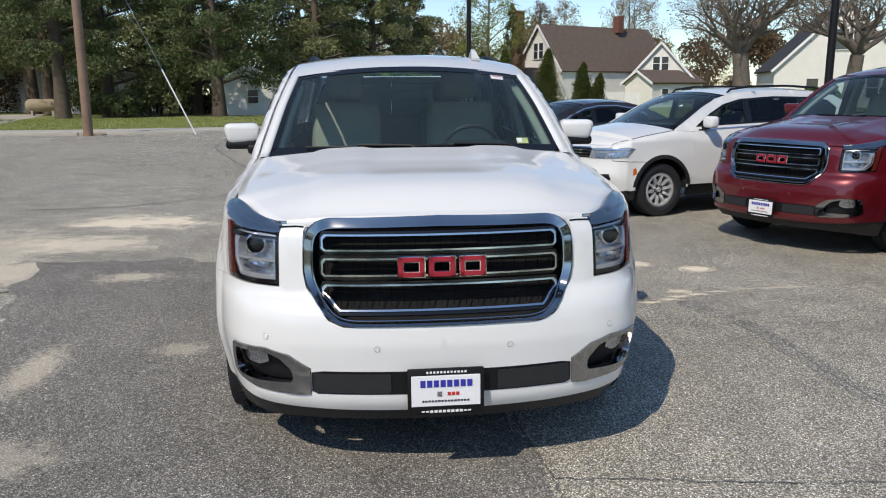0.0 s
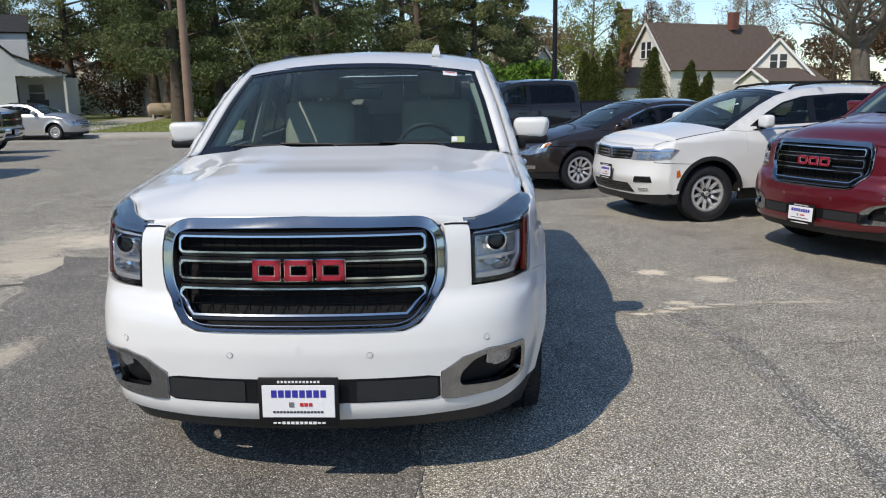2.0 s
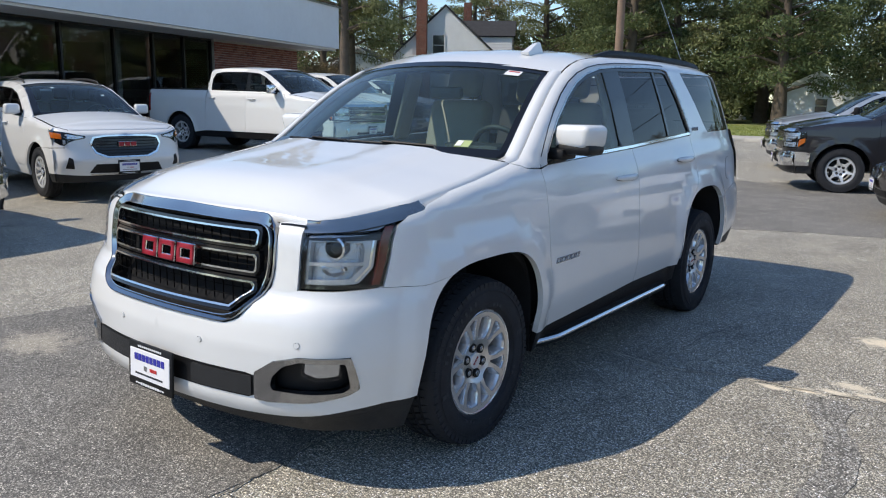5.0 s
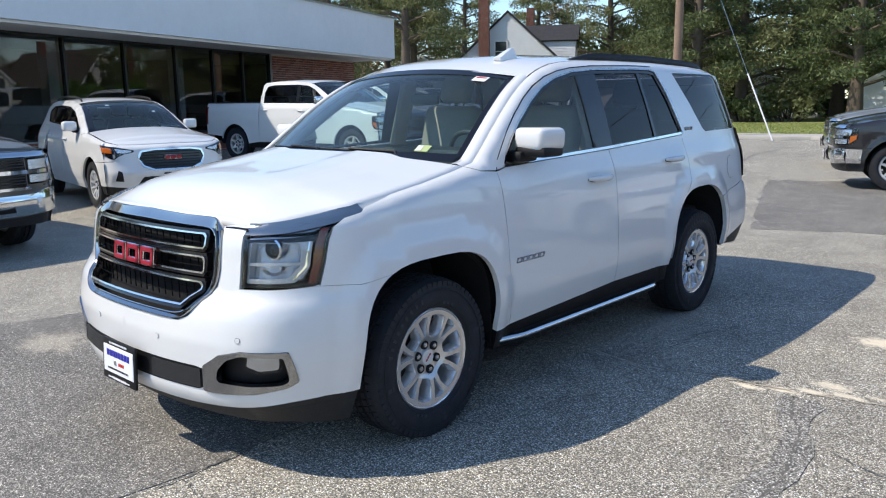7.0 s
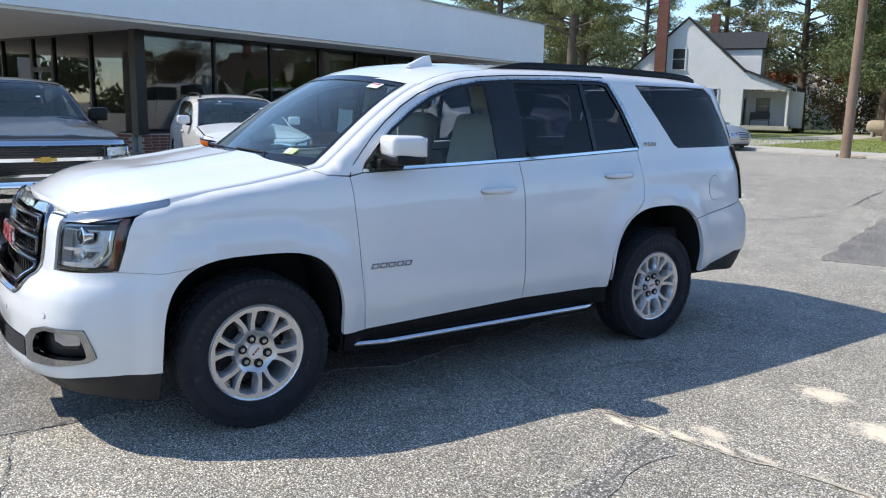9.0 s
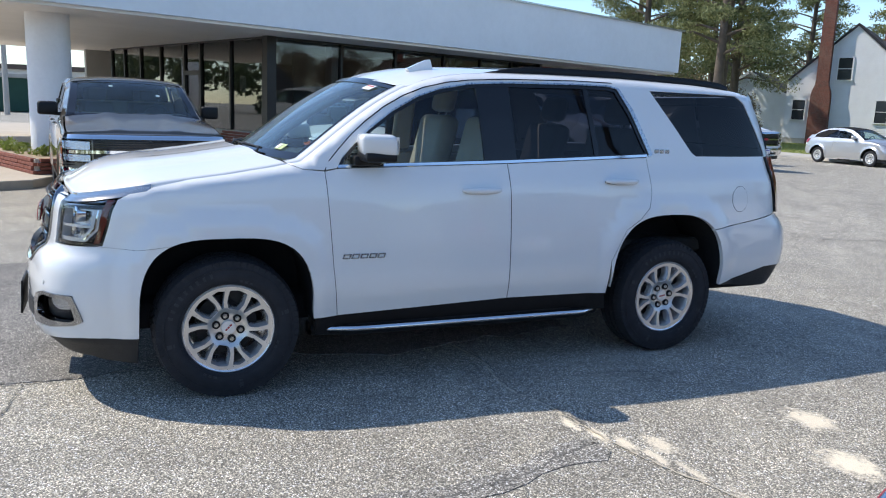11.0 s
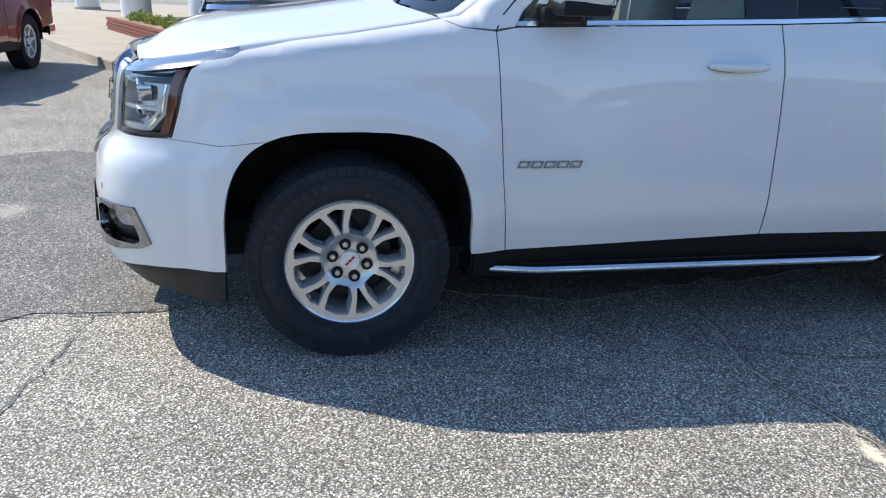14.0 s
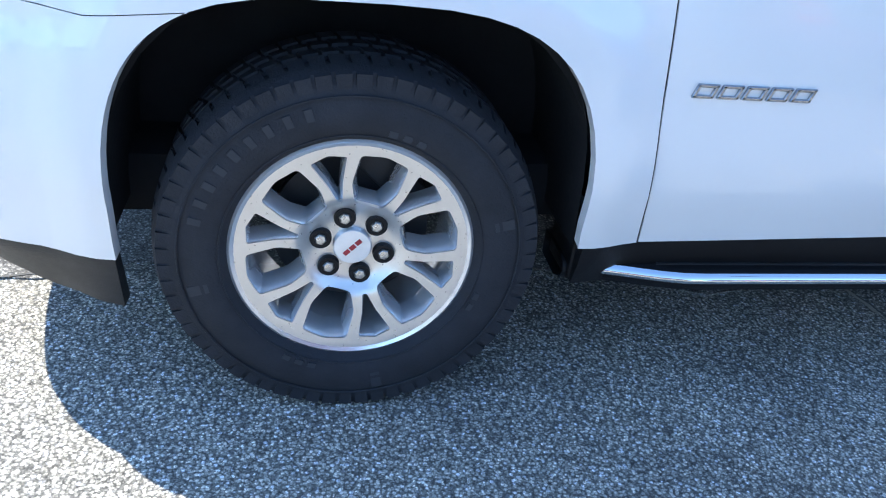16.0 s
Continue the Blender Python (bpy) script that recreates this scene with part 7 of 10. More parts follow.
def crossover_a(m, paint, label):
    """The compact crossover with black wheel-arch cladding and a wide slatted grille."""
    k = dict(half=0.915, front=-0.90, rear=3.80, base=2.79, tyre=0.35, low=0.34, sill=0.40, lip=0.945, arch=0.415, bow=0.13, belt_z=1.09, belt_rise=0.03, roof=1.63, cowl=(0.24, 1.11), nose_in=0.06, tail_in=0.03, tail_top=0.42,
             edge=[(-0.60, 0.985), (-0.3, 1.04), (0.0, 1.08), (0.24, 1.11), (0.48, 1.235), (0.78, 1.40), (1.03, 1.51), (1.28, 1.57), (1.7, 1.605), (2.4, 1.605), (2.9, 1.58), (3.25, 1.53), (3.4, 1.48)],
             seams=[0.50, 1.52, 2.52], dlo=[(0.56, 1.145), (0.83, 1.31), (1.08, 1.43), (1.4, 1.50), (2.0, 1.53), (2.7, 1.515), (3.05, 1.465), (3.20, 1.36), (3.12, 1.235), (2.5, 1.195)], pillars=[1.50, 2.48], wind=(1.20, 1.555), mirror=(0.70, 1.18), wheel=FIVE(0.35, 0.215, 0.22), seats=[1.3, 2.2], cladding=True, rails=BLACK, sill_trim=CHROME, flare=0.015, lean=0.34)
    car, sh = build_car("crossover_car", m, paint, label, "car", k)
    P = car.panel
    P("grille_back", [("F", 0, 0.755), ("F", 0.46, 0.77), ("F", 0.48, 0.895), ("F", 0, 0.89)], GLOSS_BLACK, True, off=0.004, depth=0.02, gap=0)
    for z in (0.772, 0.812, 0.850, 0.884):
        P("grille_bar", [("F", 0, z), ("F", 0.46, z + 0.008), ("F", 0.46, z + 0.020), ("F", 0, z + 0.012)], CHROME, True, off=0.012, depth=0.02, gap=0)
    P("emblem", [(0.058 * math.sin(a), 0.828 + 0.058 * math.cos(a)) for a in (j * math.pi / 12 for j in range(13))], CHROME, True, off=0.02, depth=0.02, gap=0, step=0.02, label="round chrome emblem")
    lamp = [("F", 0.47, 0.762), ("F", 0.78, 0.768), ("G", -0.54, 0.79), ("G", -0.42, 0.895), ("G", -0.52, 0.915), ("F", 0.74, 0.908), ("F", 0.48, 0.895)]
    P("headlamp_back", lamp, LAMP_SILVER, off=0.004, depth=0.02, gap=0)
    P("headlamp_reflector", [("F", 0.55, 0.775), ("F", 0.70, 0.778), ("F", 0.71, 0.850), ("F", 0.56, 0.845)], REFLECTOR, off=0.010, depth=0.02, gap=0, round_=0.012)
    P("headlamp_reflector", [("F", 0.73, 0.785), ("G", -0.56, 0.805), ("G", -0.50, 0.865), ("F", 0.74, 0.855)], REFLECTOR, off=0.010, depth=0.02, gap=0, round_=0.012)
    P("light_strip", [("F", 0.50, 0.868), ("F", 0.74, 0.876), ("G", -0.50, 0.884), ("G", -0.47, 0.895), ("F", 0.74, 0.892), ("F", 0.50, 0.882)], CHROME, off=0.012, depth=0.01, gap=0)
    P("headlamp_lens", lamp, LENS, off=0.02, depth=0.004, gap=0)
    P("lower_grille", [("F", 0, 0.36), ("F", 0.52, 0.37), ("F", 0.44, 0.48), ("F", 0, 0.48)], GLOSS_BLACK, True, off=0.006, depth=0.02, gap=0)
    for z in (0.39, 0.42, 0.45):
        P("lower_slat", [("F", 0, z), ("F", 0.46, z), ("F", 0.46, z + 0.01), ("F", 0, z + 0.01)], GREY_PLASTIC, True, off=0.012, depth=0.01, gap=0)
    P("fog_pocket", [("F", 0.56, 0.50), ("F", 0.80, 0.51), ("F", 0.78, 0.58), ("F", 0.58, 0.57)], BLACK, off=0.005, depth=0.02, gap=0)
    P("fog_lamp", [("F", 0.60, 0.40), ("F", 0.74, 0.405), ("F", 0.74, 0.44), ("F", 0.60, 0.435)], REFLECTOR, off=0.008, depth=0.02, gap=0)
    P("side_marker", [("G", -0.455, 0.56), ("G", -0.40, 0.58), ("G", -0.415, 0.655), ("G", -0.455, 0.64)], AMBER, off=0.006, depth=0.01, gap=0)
    p = sh([sh.F(0, 0.55)])[0]
    dealer_plate(car, (0, p[1] - 0.03, 0.59), Matrix.Identity(4))
    return car


def crossover_b(m, paint, label):
    """The compact crossover with a rounded black grille in a chrome ring."""
    k = dict(half=0.92, front=-0.93, rear=3.42, base=2.66, tyre=0.36, low=0.36, sill=0.42, lip=0.98, arch=0.425, bow=0.12, belt_z=1.10, belt_rise=0.045, roof=1.63, cowl=(0.38, 1.125), nose_in=0.07, tail_in=0.03, tail_top=0.45,
             edge=[(-0.60, 1.01), (-0.3, 1.05), (0.0, 1.085), (0.38, 1.125), (0.62, 1.25), (0.90, 1.41), (1.15, 1.52), (1.40, 1.58), (1.8, 1.61), (2.4, 1.605), (2.75, 1.575), (2.95, 1.53), (3.08, 1.48)],
             seams=[0.50, 1.50, 2.42], dlo=[(0.68, 1.16), (0.95, 1.32), (1.20, 1.44), (1.5, 1.51), (2.0, 1.53), (2.5, 1.515), (2.72, 1.43), (2.62, 1.25)], pillars=[1.48, 2.38], wind=(1.32, 1.565), mirror=(0.76, 1.19), wheel=FIVE(0.36, 0.220, 0.22), seats=[1.3, 2.2], cladding=None, rails=BLACK, lean=0.36)
    car, sh = build_car("crossover_car", m, paint, label, "car", k)
    P = car.panel
    g = [(0, 0.60), (0.30, 0.60), (0.44, 0.66), (0.50, 0.80), (0.46, 0.89), (0.30, 0.915), (0, 0.92)]
    P("grille_back", [("F", x, z) for x, z in g], GLOSS_BLACK, True, off=0.004, depth=0.02, gap=0)
    P("grille_ring", ring_x(g, 0.022), CHROME, True, off=0.018, depth=0.03, gap=0, label="chrome grille ring")
    for z in (0.66, 0.70, 0.74, 0.78, 0.82, 0.86):
        P("grille_slat", [("F", 0, z), ("F", 0.42, z), ("F", 0.42, z + 0.012), ("F", 0, z + 0.012)], BLACK, True, off=0.010, depth=0.01, gap=0)
    p = sh([sh.F(0, 0.79)])[0]
    emblem_bars(car, "emblem", ((0, p[1] - 0.025, 0.79), (1, 0, 0), (0, 0, 1), (0, -1, 0), 0.26, 0.06), BADGE_RED, CHROME, "plain red emblem blocks")
    lamp = [("F", 0.54, 0.875), ("F", 0.66, 0.850), ("F", 0.74, 0.815), ("F", 0.79, 0.775), ("F", 0.83, 0.785), ("G", -0.56, 0.86), ("G", -0.46, 0.985), ("F", 0.76, 0.950), ("F", 0.54, 0.905)]
    P("headlamp_back", lamp, GLOSS_BLACK, off=0.004, depth=0.02, gap=0)
    P("headlamp_reflector", [("F", 0.57, 0.880), ("F", 0.67, 0.862), ("F", 0.75, 0.870), ("F", 0.75, 0.925), ("F", 0.58, 0.900)], REFLECTOR, off=0.010, depth=0.02, gap=0)
    P("light_guide", [("F", 0.775, 0.797), ("F", 0.800, 0.785), ("F", 0.800, 0.85), ("F", 0.775, 0.85)], LAMP_SILVER, off=0.010, depth=0.02, gap=0)
    P("turn_lamp", [("F", 0.81, 0.86), ("G", -0.58, 0.875), ("G", -0.50, 0.955), ("F", 0.81, 0.93)], AMBER, off=0.010, depth=0.02, gap=0)
    P("headlamp_lens", lamp, LENS, off=0.02, depth=0.004, gap=0)
    P("lower_grille", [("F", 0, 0.39), ("F", 0.52, 0.40), ("F", 0.44, 0.52), ("F", 0, 0.52)], BLACK, True, off=0.006, depth=0.02, gap=0)
    P("fog_pocket", [("F", 0.70, 0.46), ("F", 0.80, 0.47), ("F", 0.76, 0.62), ("F", 0.72, 0.60)], BLACK, off=0.005, depth=0.02, gap=0)
    P("front_trim", [("F", 0, 0.365), ("F", 0.5, 0.37), ("F", 0.5, 0.39), ("F", 0, 0.385)], SATIN, True, off=0.012, depth=0.02, gap=0)
    p = sh([sh.F(0, 0.45)])[0]
    dealer_plate(car, (0, p[1] - 0.03, 0.47), Matrix.Identity(4))
    return car


def sedan(m, paint, label):
    k = dict(half=0.905, front=-0.95, rear=3.72, base=2.685, tyre=0.33, low=0.30, sill=0.36, lip=0.74, arch=0.39, bow=0.16, belt_z=0.96, belt_rise=0.03, roof=1.46, cowl=(0.30, 0.985), nose_in=0.06, tail_in=0.02, tail_top=0.02,
             edge=[(-0.62, 0.80), (-0.3, 0.885), (0.0, 0.935), (0.30, 0.985), (0.60, 1.10), (0.95, 1.25), (1.25, 1.355), (1.5, 1.405), (1.9, 1.425), (2.3, 1.40), (2.6, 1.335), (2.9, 1.225), (3.15, 1.115), (3.35, 1.06), (3.6, 1.03)],
             seams=[0.50, 1.50, 2.42], dlo=[(0.72, 1.02), (1.0, 1.17), (1.30, 1.285), (1.6, 1.33), (2.0, 1.335), (2.35, 1.28), (2.62, 1.165), (2.66, 1.085)], pillars=[1.48, 2.30], wind=(1.36, 1.38), mirror=(0.78, 1.05), wheel=FIVE(0.33, 0.215, 0.22), seats=[1.25, 2.1], sill_trim=None, roof_end=2.3, back_glass=3.05, lean=0.42)
    car, sh = build_car("sedan", m, paint, label, "car", k)
    P = car.panel
    g = [(0, 0.55), (0.20, 0.55), (0.30, 0.62), (0.31, 0.68), (0.24, 0.715), (0, 0.725)]
    P("grille_back", [("F", x, z) for x, z in g], BLACK, True, off=0.004, depth=0.02, gap=0)
    P("grille_ring", ring_x(g, 0.018), CHROME, True, off=0.016, depth=0.03, gap=0, label="chrome grille ring")
    for j in range(1, 9):
        x = j * 0.032
        P("grille_slat", [("F", x, 0.57), ("F", x + 0.008, 0.57), ("F", x + 0.008, 0.705), ("F", x, 0.705)], CHROME, off=0.012, depth=0.01, gap=0)
    lamp = [("F", 0.42, 0.60), ("F", 0.66, 0.585), ("G", -0.60, 0.66), ("G", -0.50, 0.79), ("G", -0.55, 0.80), ("F", 0.66, 0.74), ("F", 0.44, 0.66)]
    P("headlamp_back", lamp, SATIN, off=0.004, depth=0.02, gap=0)
    P("headlamp_reflector", [("F", 0.46, 0.61), ("F", 0.64, 0.60), ("F", 0.70, 0.70), ("F", 0.50, 0.66)], REFLECTOR, off=0.010, depth=0.02, gap=0)
    P("turn_lamp", [("G", -0.60, 0.70), ("G", -0.52, 0.77), ("G", -0.55, 0.79), ("G", -0.64, 0.74)], AMBER, off=0.010, depth=0.02, gap=0)
    P("headlamp_lens", lamp, LENS, off=0.02, depth=0.004, gap=0)
    P("lower_grille", [("F", 0, 0.32), ("F", 0.40, 0.325), ("F", 0.46, 0.42), ("F", 0, 0.42)], BLACK, True, off=0.006, depth=0.02, gap=0)
    P("fog_trim", [("F", 0.54, 0.36), ("F", 0.74, 0.37), ("F", 0.76, 0.43), ("F", 0.56, 0.42)], CHROME, off=0.008, depth=0.02, gap=0)
    P("window_chrome", [("G", y, z) for y, z in [(0.70, 1.03), (1.0, 1.18), (1.30, 1.297), (1.6, 1.342), (2.0, 1.347), (2.36, 1.29), (2.64, 1.17)]] + [("G", y, z) for y, z in [(2.66, 1.19), (2.37, 1.308), (2.0, 1.365), (1.6, 1.36), (1.29, 1.315), (0.98, 1.20), (0.66, 1.04)]], CHROME, off=0.004, depth=0.01, gap=0)
    p = sh([sh.F(0, 0.47)])[0]
    dealer_plate(car, (0, p[1] - 0.03, 0.48), Matrix.Identity(4))
    return car


def old_convertible(m, paint, label):
    k = dict(half=0.85, front=-0.86, rear=3.43, base=2.62, tyre=0.32, low=0.30, sill=0.36, lip=0.84, arch=0.40, bow=0.15, belt_z=1.00, belt_rise=0.01, roof=1.50, cowl=(0.42, 1.03), nose_in=0.16, tail_in=0.05, tail_top=0.5,
             edge=[(-0.50, 0.86), (-0.2, 0.95), (0.1, 1.0), (0.42, 1.03), (0.65, 1.17), (0.90, 1.30), (1.10, 1.39), (1.3, 1.44), (1.7, 1.475), (2.2, 1.46), (2.6, 1.37), (2.85, 1.24), (3.0, 1.15)],
             seams=[0.52, 1.85], dlo=[(0.72, 1.05), (0.95, 1.19), (1.15, 1.30), (1.5, 1.37), (2.0, 1.36), (2.3, 1.28), (2.38, 1.07)], pillars=[1.75], wind=(1.12, 1.395), mirror=(0.80, 1.08), wheel=FIVE(0.32, 0.205, 0.2), seats=[1.35], roof_mat=LINER, flare=0.045, lean=0.36)
    car, sh = build_car("convertible_car", m, paint, label, "car", k)
    P = car.panel
    for z in (0.48, 0.55, 0.62, 0.69, 0.76):
        P("grille_slat", [("F", 0, z), ("F", 0.28 + (z - 0.48) * 0.1, z), ("F", 0.28 + (z - 0.48) * 0.1, z + 0.03), ("F", 0, z + 0.03)], BLACK, True, off=0.004, depth=0.01, gap=0)
    lamp = [("F", 0.50, 0.58), ("F", 0.66, 0.60), ("F", 0.68, 0.74), ("F", 0.52, 0.74)]
    P("headlamp_reflector", lamp, REFLECTOR, off=0.008, depth=0.02, gap=0, round_=0.05)
    P("headlamp_lens", lamp, LENS, off=0.02, depth=0.004, gap=0, round_=0.05)
    P("soft_top", [("G", 1.75, 1.40), ("G", 2.3, 1.38), ("G", 2.85, 1.18), ("G", 2.9, 1.06), ("G", 2.40, 1.05)], LINER, off=0.006, depth=0.01, gap=0, label="dark folded fabric top")
    return car


def on_lot(x, y, heading):
    """Stands a car with the middle of its front axle at (x, y), nose towards this bearing from +x, in degrees."""
    h = heading + 90
    c, s = math.cos(radians(heading)), math.sin(radians(heading))
    z0, z1 = float(lot_height(x, y)), float(lot_height(x - 3 * c, y - 3 * s))
    pitch = math.degrees(math.atan2(z1 - z0, 3.0))
    return pose(x, y, z0, 0, 0, h) @ pose(0, 0, 0, pitch, 0, 0)


build_suv("suv", on_lot(4.74, 3.92, 204), RED, "dark red full-size SUV with chrome grille parked in the row")
build_suv("suv", on_lot(5.150, 1.004, 202), RED, "dark red full-size SUV with body-coloured grille surround", dealer=False, surround=RED)
crossover_a(on_lot(3.28, 6.45, 197), WHITE, "white compact crossover with black arch cladding and roof rails")
sedan(on_lot(2.17, 9.74, 198), DARK_BROWN, "dark brown sedan with chrome window trim")
pickup(on_lot(0.05, 13.25, 198), CHARCOAL, "charcoal crew-cab pickup with chrome bumper", "chrome", "pickups on the lot", CHROME)
pickup(on_lot(-1.3, 17.7, 198), SILVER, "silver crew-cab pickup behind the charcoal one", "chrome", "pickups on the lot", CHROME)
pickup(on_lot(-9.45, 9.6, 8), WHITE, "white crew-cab pickup with body-coloured bumper", "white", "pickups on the lot", CHROME)
pickup(on_lot(-11.2, 13.2, 8), WHITE, "white crew-cab pickup with chrome grille and bumper", "chrome", "pickups on the lot")
pickup(on_lot(-12.9, 16.9, 8), WHITE, "white crew-cab pickup with red plain emblem", "chrome", "pickups on the lot", BADGE_RED)
crossover_b(on_lot(-8.15, 3.42, -8), WHITE, "white compact crossover parked by the showroom")
pickup(on_lot(-6.35, -0.15, 5), TAUPE, "grey-brown crew-cab pickup with chrome grille", "chrome", "pickups on the lot")
pickup(on_lot(-5.65, -5.2, -5), BRIGHT_RED, "bright red crew-cab pickup", "chrome", "pickups on the lot")
old_convertible(on_lot(-16.3, 28.0, -3), SILVER, "silver convertible with dark fabric top parked at the kerb")


# ---- showroom ----
def siding(name, color):
    """Painted lapped boards."""
    return plain(name, color, 0.6, 0.0, 0.06, 1.5, 0.1, 40.0)


def brickwork(name, brick=(0.24, 0.075, 0.05), mortar=(0.35, 0.32, 0.29), scale=1.0, axis="x"):
    m, n, l, b = material(name)
    tc = n.new("ShaderNodeTexCoord")
    mp = n.new("ShaderNodeMapping")
    mp.inputs["Rotation"].default_value = (radians(90), 0, radians(90)) if axis == "y" else (radians(90), 0, 0)
    t = n.new("ShaderNodeTexBrick")
    t.inputs["Scale"].default_value = scale
    t.inputs["Brick Width"].default_value, t.inputs["Row Height"].default_value, t.inputs["Mortar Size"].default_value = 0.215, 0.075, 0.006
    t.inputs["Color1"].default_value, t.inputs["Color2"].default_value = (*brick, 1), (brick[0] * 0.6, brick[1] * 0.7, brick[2] * 0.8, 1)
    t.inputs["Mortar"].default_value = (*mortar, 1)
    l.new(tc.outputs["Object"], mp.inputs["Vector"])
    l.new(mp.outputs["Vector"], t.inputs["Vector"])
    grime = noise_node(n, l, 5.0)
    r = ramp(n, l, grime.outputs["Fac"], [(0.3, (0.75,) * 3), (0.7, (1.15,) * 3)])
    l.new(mixed(n, l, 1.0, t.outputs["Color"], r.outputs[0], "MULTIPLY"), b.inputs["Base Color"])
    b.inputs["Roughness"].default_value = 0.85
    bumped(n, l, b, t.outputs["Fac"], 0.4, -0.01)
    return m


FASCIA = plain("white_fascia_panel", (0.80, 0.81, 0.82), 0.45, 0.0, 0.05, 0.6, 0.05, 30.0)
SOFFIT = plain("pale_soffit", (0.82, 0.79, 0.74), 0.7, 0.0, 0.06, 0.8)
COLUMN = plain("white_column_render", (0.80, 0.80, 0.80), 0.6, 0.0, 0.06, 1.5, 0.2, 60.0)
MULLION = plain("dark_bronze_frame", (0.020, 0.018, 0.016), 0.4, 0.3, 0.2, 6.0)
SHOP_GLASS = thin_glass("showroom_glass", (0.50, 0.52, 0.52), 1.6)
BRICK_Y = brickwork("red_brick_wall", axis="y")
BRICK_X = brickwork("red_brick_wall_side")
CONCRETE = plain("pale_concrete", (0.46, 0.40, 0.32), 0.9, 0.0, 0.14, 1.2, 0.3, 90.0)
CONCRETE_GREY = plain("grey_concrete", (0.43, 0.405, 0.365), 0.9, 0.0, 0.16, 1.5, 0.3, 90.0)
INSIDE_WALL = plain("showroom_wall", (0.42, 0.41, 0.39), 0.7, 0.0, 0.08, 1.0)
INSIDE_FLOOR = plain("showroom_floor", (0.20, 0.19, 0.18), 0.4, 0.0, 0.1, 1.0)
BRICK = plain("red_brick", (0.24, 0.078, 0.050), 0.85, 0.0, 0.25, 14.0, 0.4, 80.0)
GRASS_SOIL = plain("grass_ground", (0.21, 0.235, 0.075), 0.95, 0.0, 0.35, 0.8, 0.5, 30.0)
SOIL = plain("dry_soil", (0.36, 0.275, 0.185), 0.95, 0.0, 0.3, 1.5, 0.5, 40.0)

# building frame: a runs along the front to the north, b inwards
BA, BB, BC = Vector((-0.324, 0.946, 0)), Vector((-0.946, -0.324, 0)), Vector((-14.75, 3.2, 0.30))
BROT = Matrix(((-BB.x, BA.x, 0), (-BB.y, BA.y, 0), (0, 0, 1))).to_4x4()  # local x points out of the front, y along it
BM = Matrix.Translation(BC) @ BROT


def at_shop(name, boxes, mat, parent, label="", bevel=0.0, smooth=0.0):
    bm = bmesh.new()
    for c, s in boxes:
        add_box(bm, c, s, bevel, 1)
    return part(name, bm, mat, parent, label, smooth)


shop = tagged(empty("showroom", BM), "low showroom with deep white fascia, dark glass front and brick ends", "building")
SH = 2.92
at_shop("roof_slab", [((-6.0, 4.85, SH + 0.80), (15.2, 22.9, 1.50))], FASCIA, shop, "deep white fascia", 0.01)
at_shop("soffit", [((-6.0, 4.85, SH + 0.02), (15.0, 22.7, 0.06))], SOFFIT, shop)
at_shop("fascia_cap", [((1.62, 4.85, SH + 1.57), (0.10, 23.1, 0.05)), ((-6.0, 16.35, SH + 1.57), (15.3, 0.10, 0.05)), ((-6.0, -6.65, SH + 1.57), (15.3, 0.10, 0.05))], SATIN, shop)
at_shop("floor_slab", [((-6.2, 7.0, -0.10), (12.4, 15.6, 0.36))], INSIDE_FLOOR, shop)
at_shop("back_wall", [((-12.4, 7.6, SH / 2), (0.2, 16.0, SH)), ((-6.2, 15.6, SH / 2), (12.6, 0.2, SH))], INSIDE_WALL, shop)
at_shop("inner_partition", [((-4.6, 6.0, SH / 2), (0.12, 5.0, SH)), ((-6.0, 11.0, SH / 2), (6.0, 0.12, SH))], INSIDE_WALL, shop)
at_shop("inner_column", [((-1.0, 2.6, SH / 2), (0.3, 0.3, SH)), ((-1.0, 7.0, SH / 2), (0.3, 0.3, SH))], COLUMN, shop)
front_sill = at_shop("brick_sill", [((0.0, 1.83, 0.10), (0.25, 3.66, 0.84))], CONCRETE_GREY, shop, "low red brick wall under the glass")
at_shop("brick_sill", [((0.0, 6.93, 0.10), (0.25, 6.54, 0.84))], BRICK_Y, shop)
side_sill = at_shop("brick_sill", [((-2.0, 0.0, 0.10), (3.7, 0.25, 0.84))], CONCRETE_GREY, shop)
end_wall = at_shop("brick_end", [((0.02, 12.9, SH / 2 - 0.20), (0.28, 5.4, SH + 0.4))], CONCRETE_GREY, shop, "red brick end wall")
m_, n_, l_, b_ = material("red_brick_faces")
isl = n_.new("ShaderNodeNewGeometry")
l_.new(ramp(n_, l_, isl.outputs["Random Per Island"], [(0.0, (0.15, 0.045, 0.030)), (0.5, (0.25, 0.080, 0.050)), (1.0, (0.31, 0.125, 0.085))]).outputs[0], b_.inputs["Base Color"])
b_.inputs["Roughness"].default_value = 0.85
bumped(n_, l_, b_, noise_node(n_, l_, 60.0).outputs["Fac"], 0.4, 0.01)
BRICK_FACES = m_
verts, faces = [], []
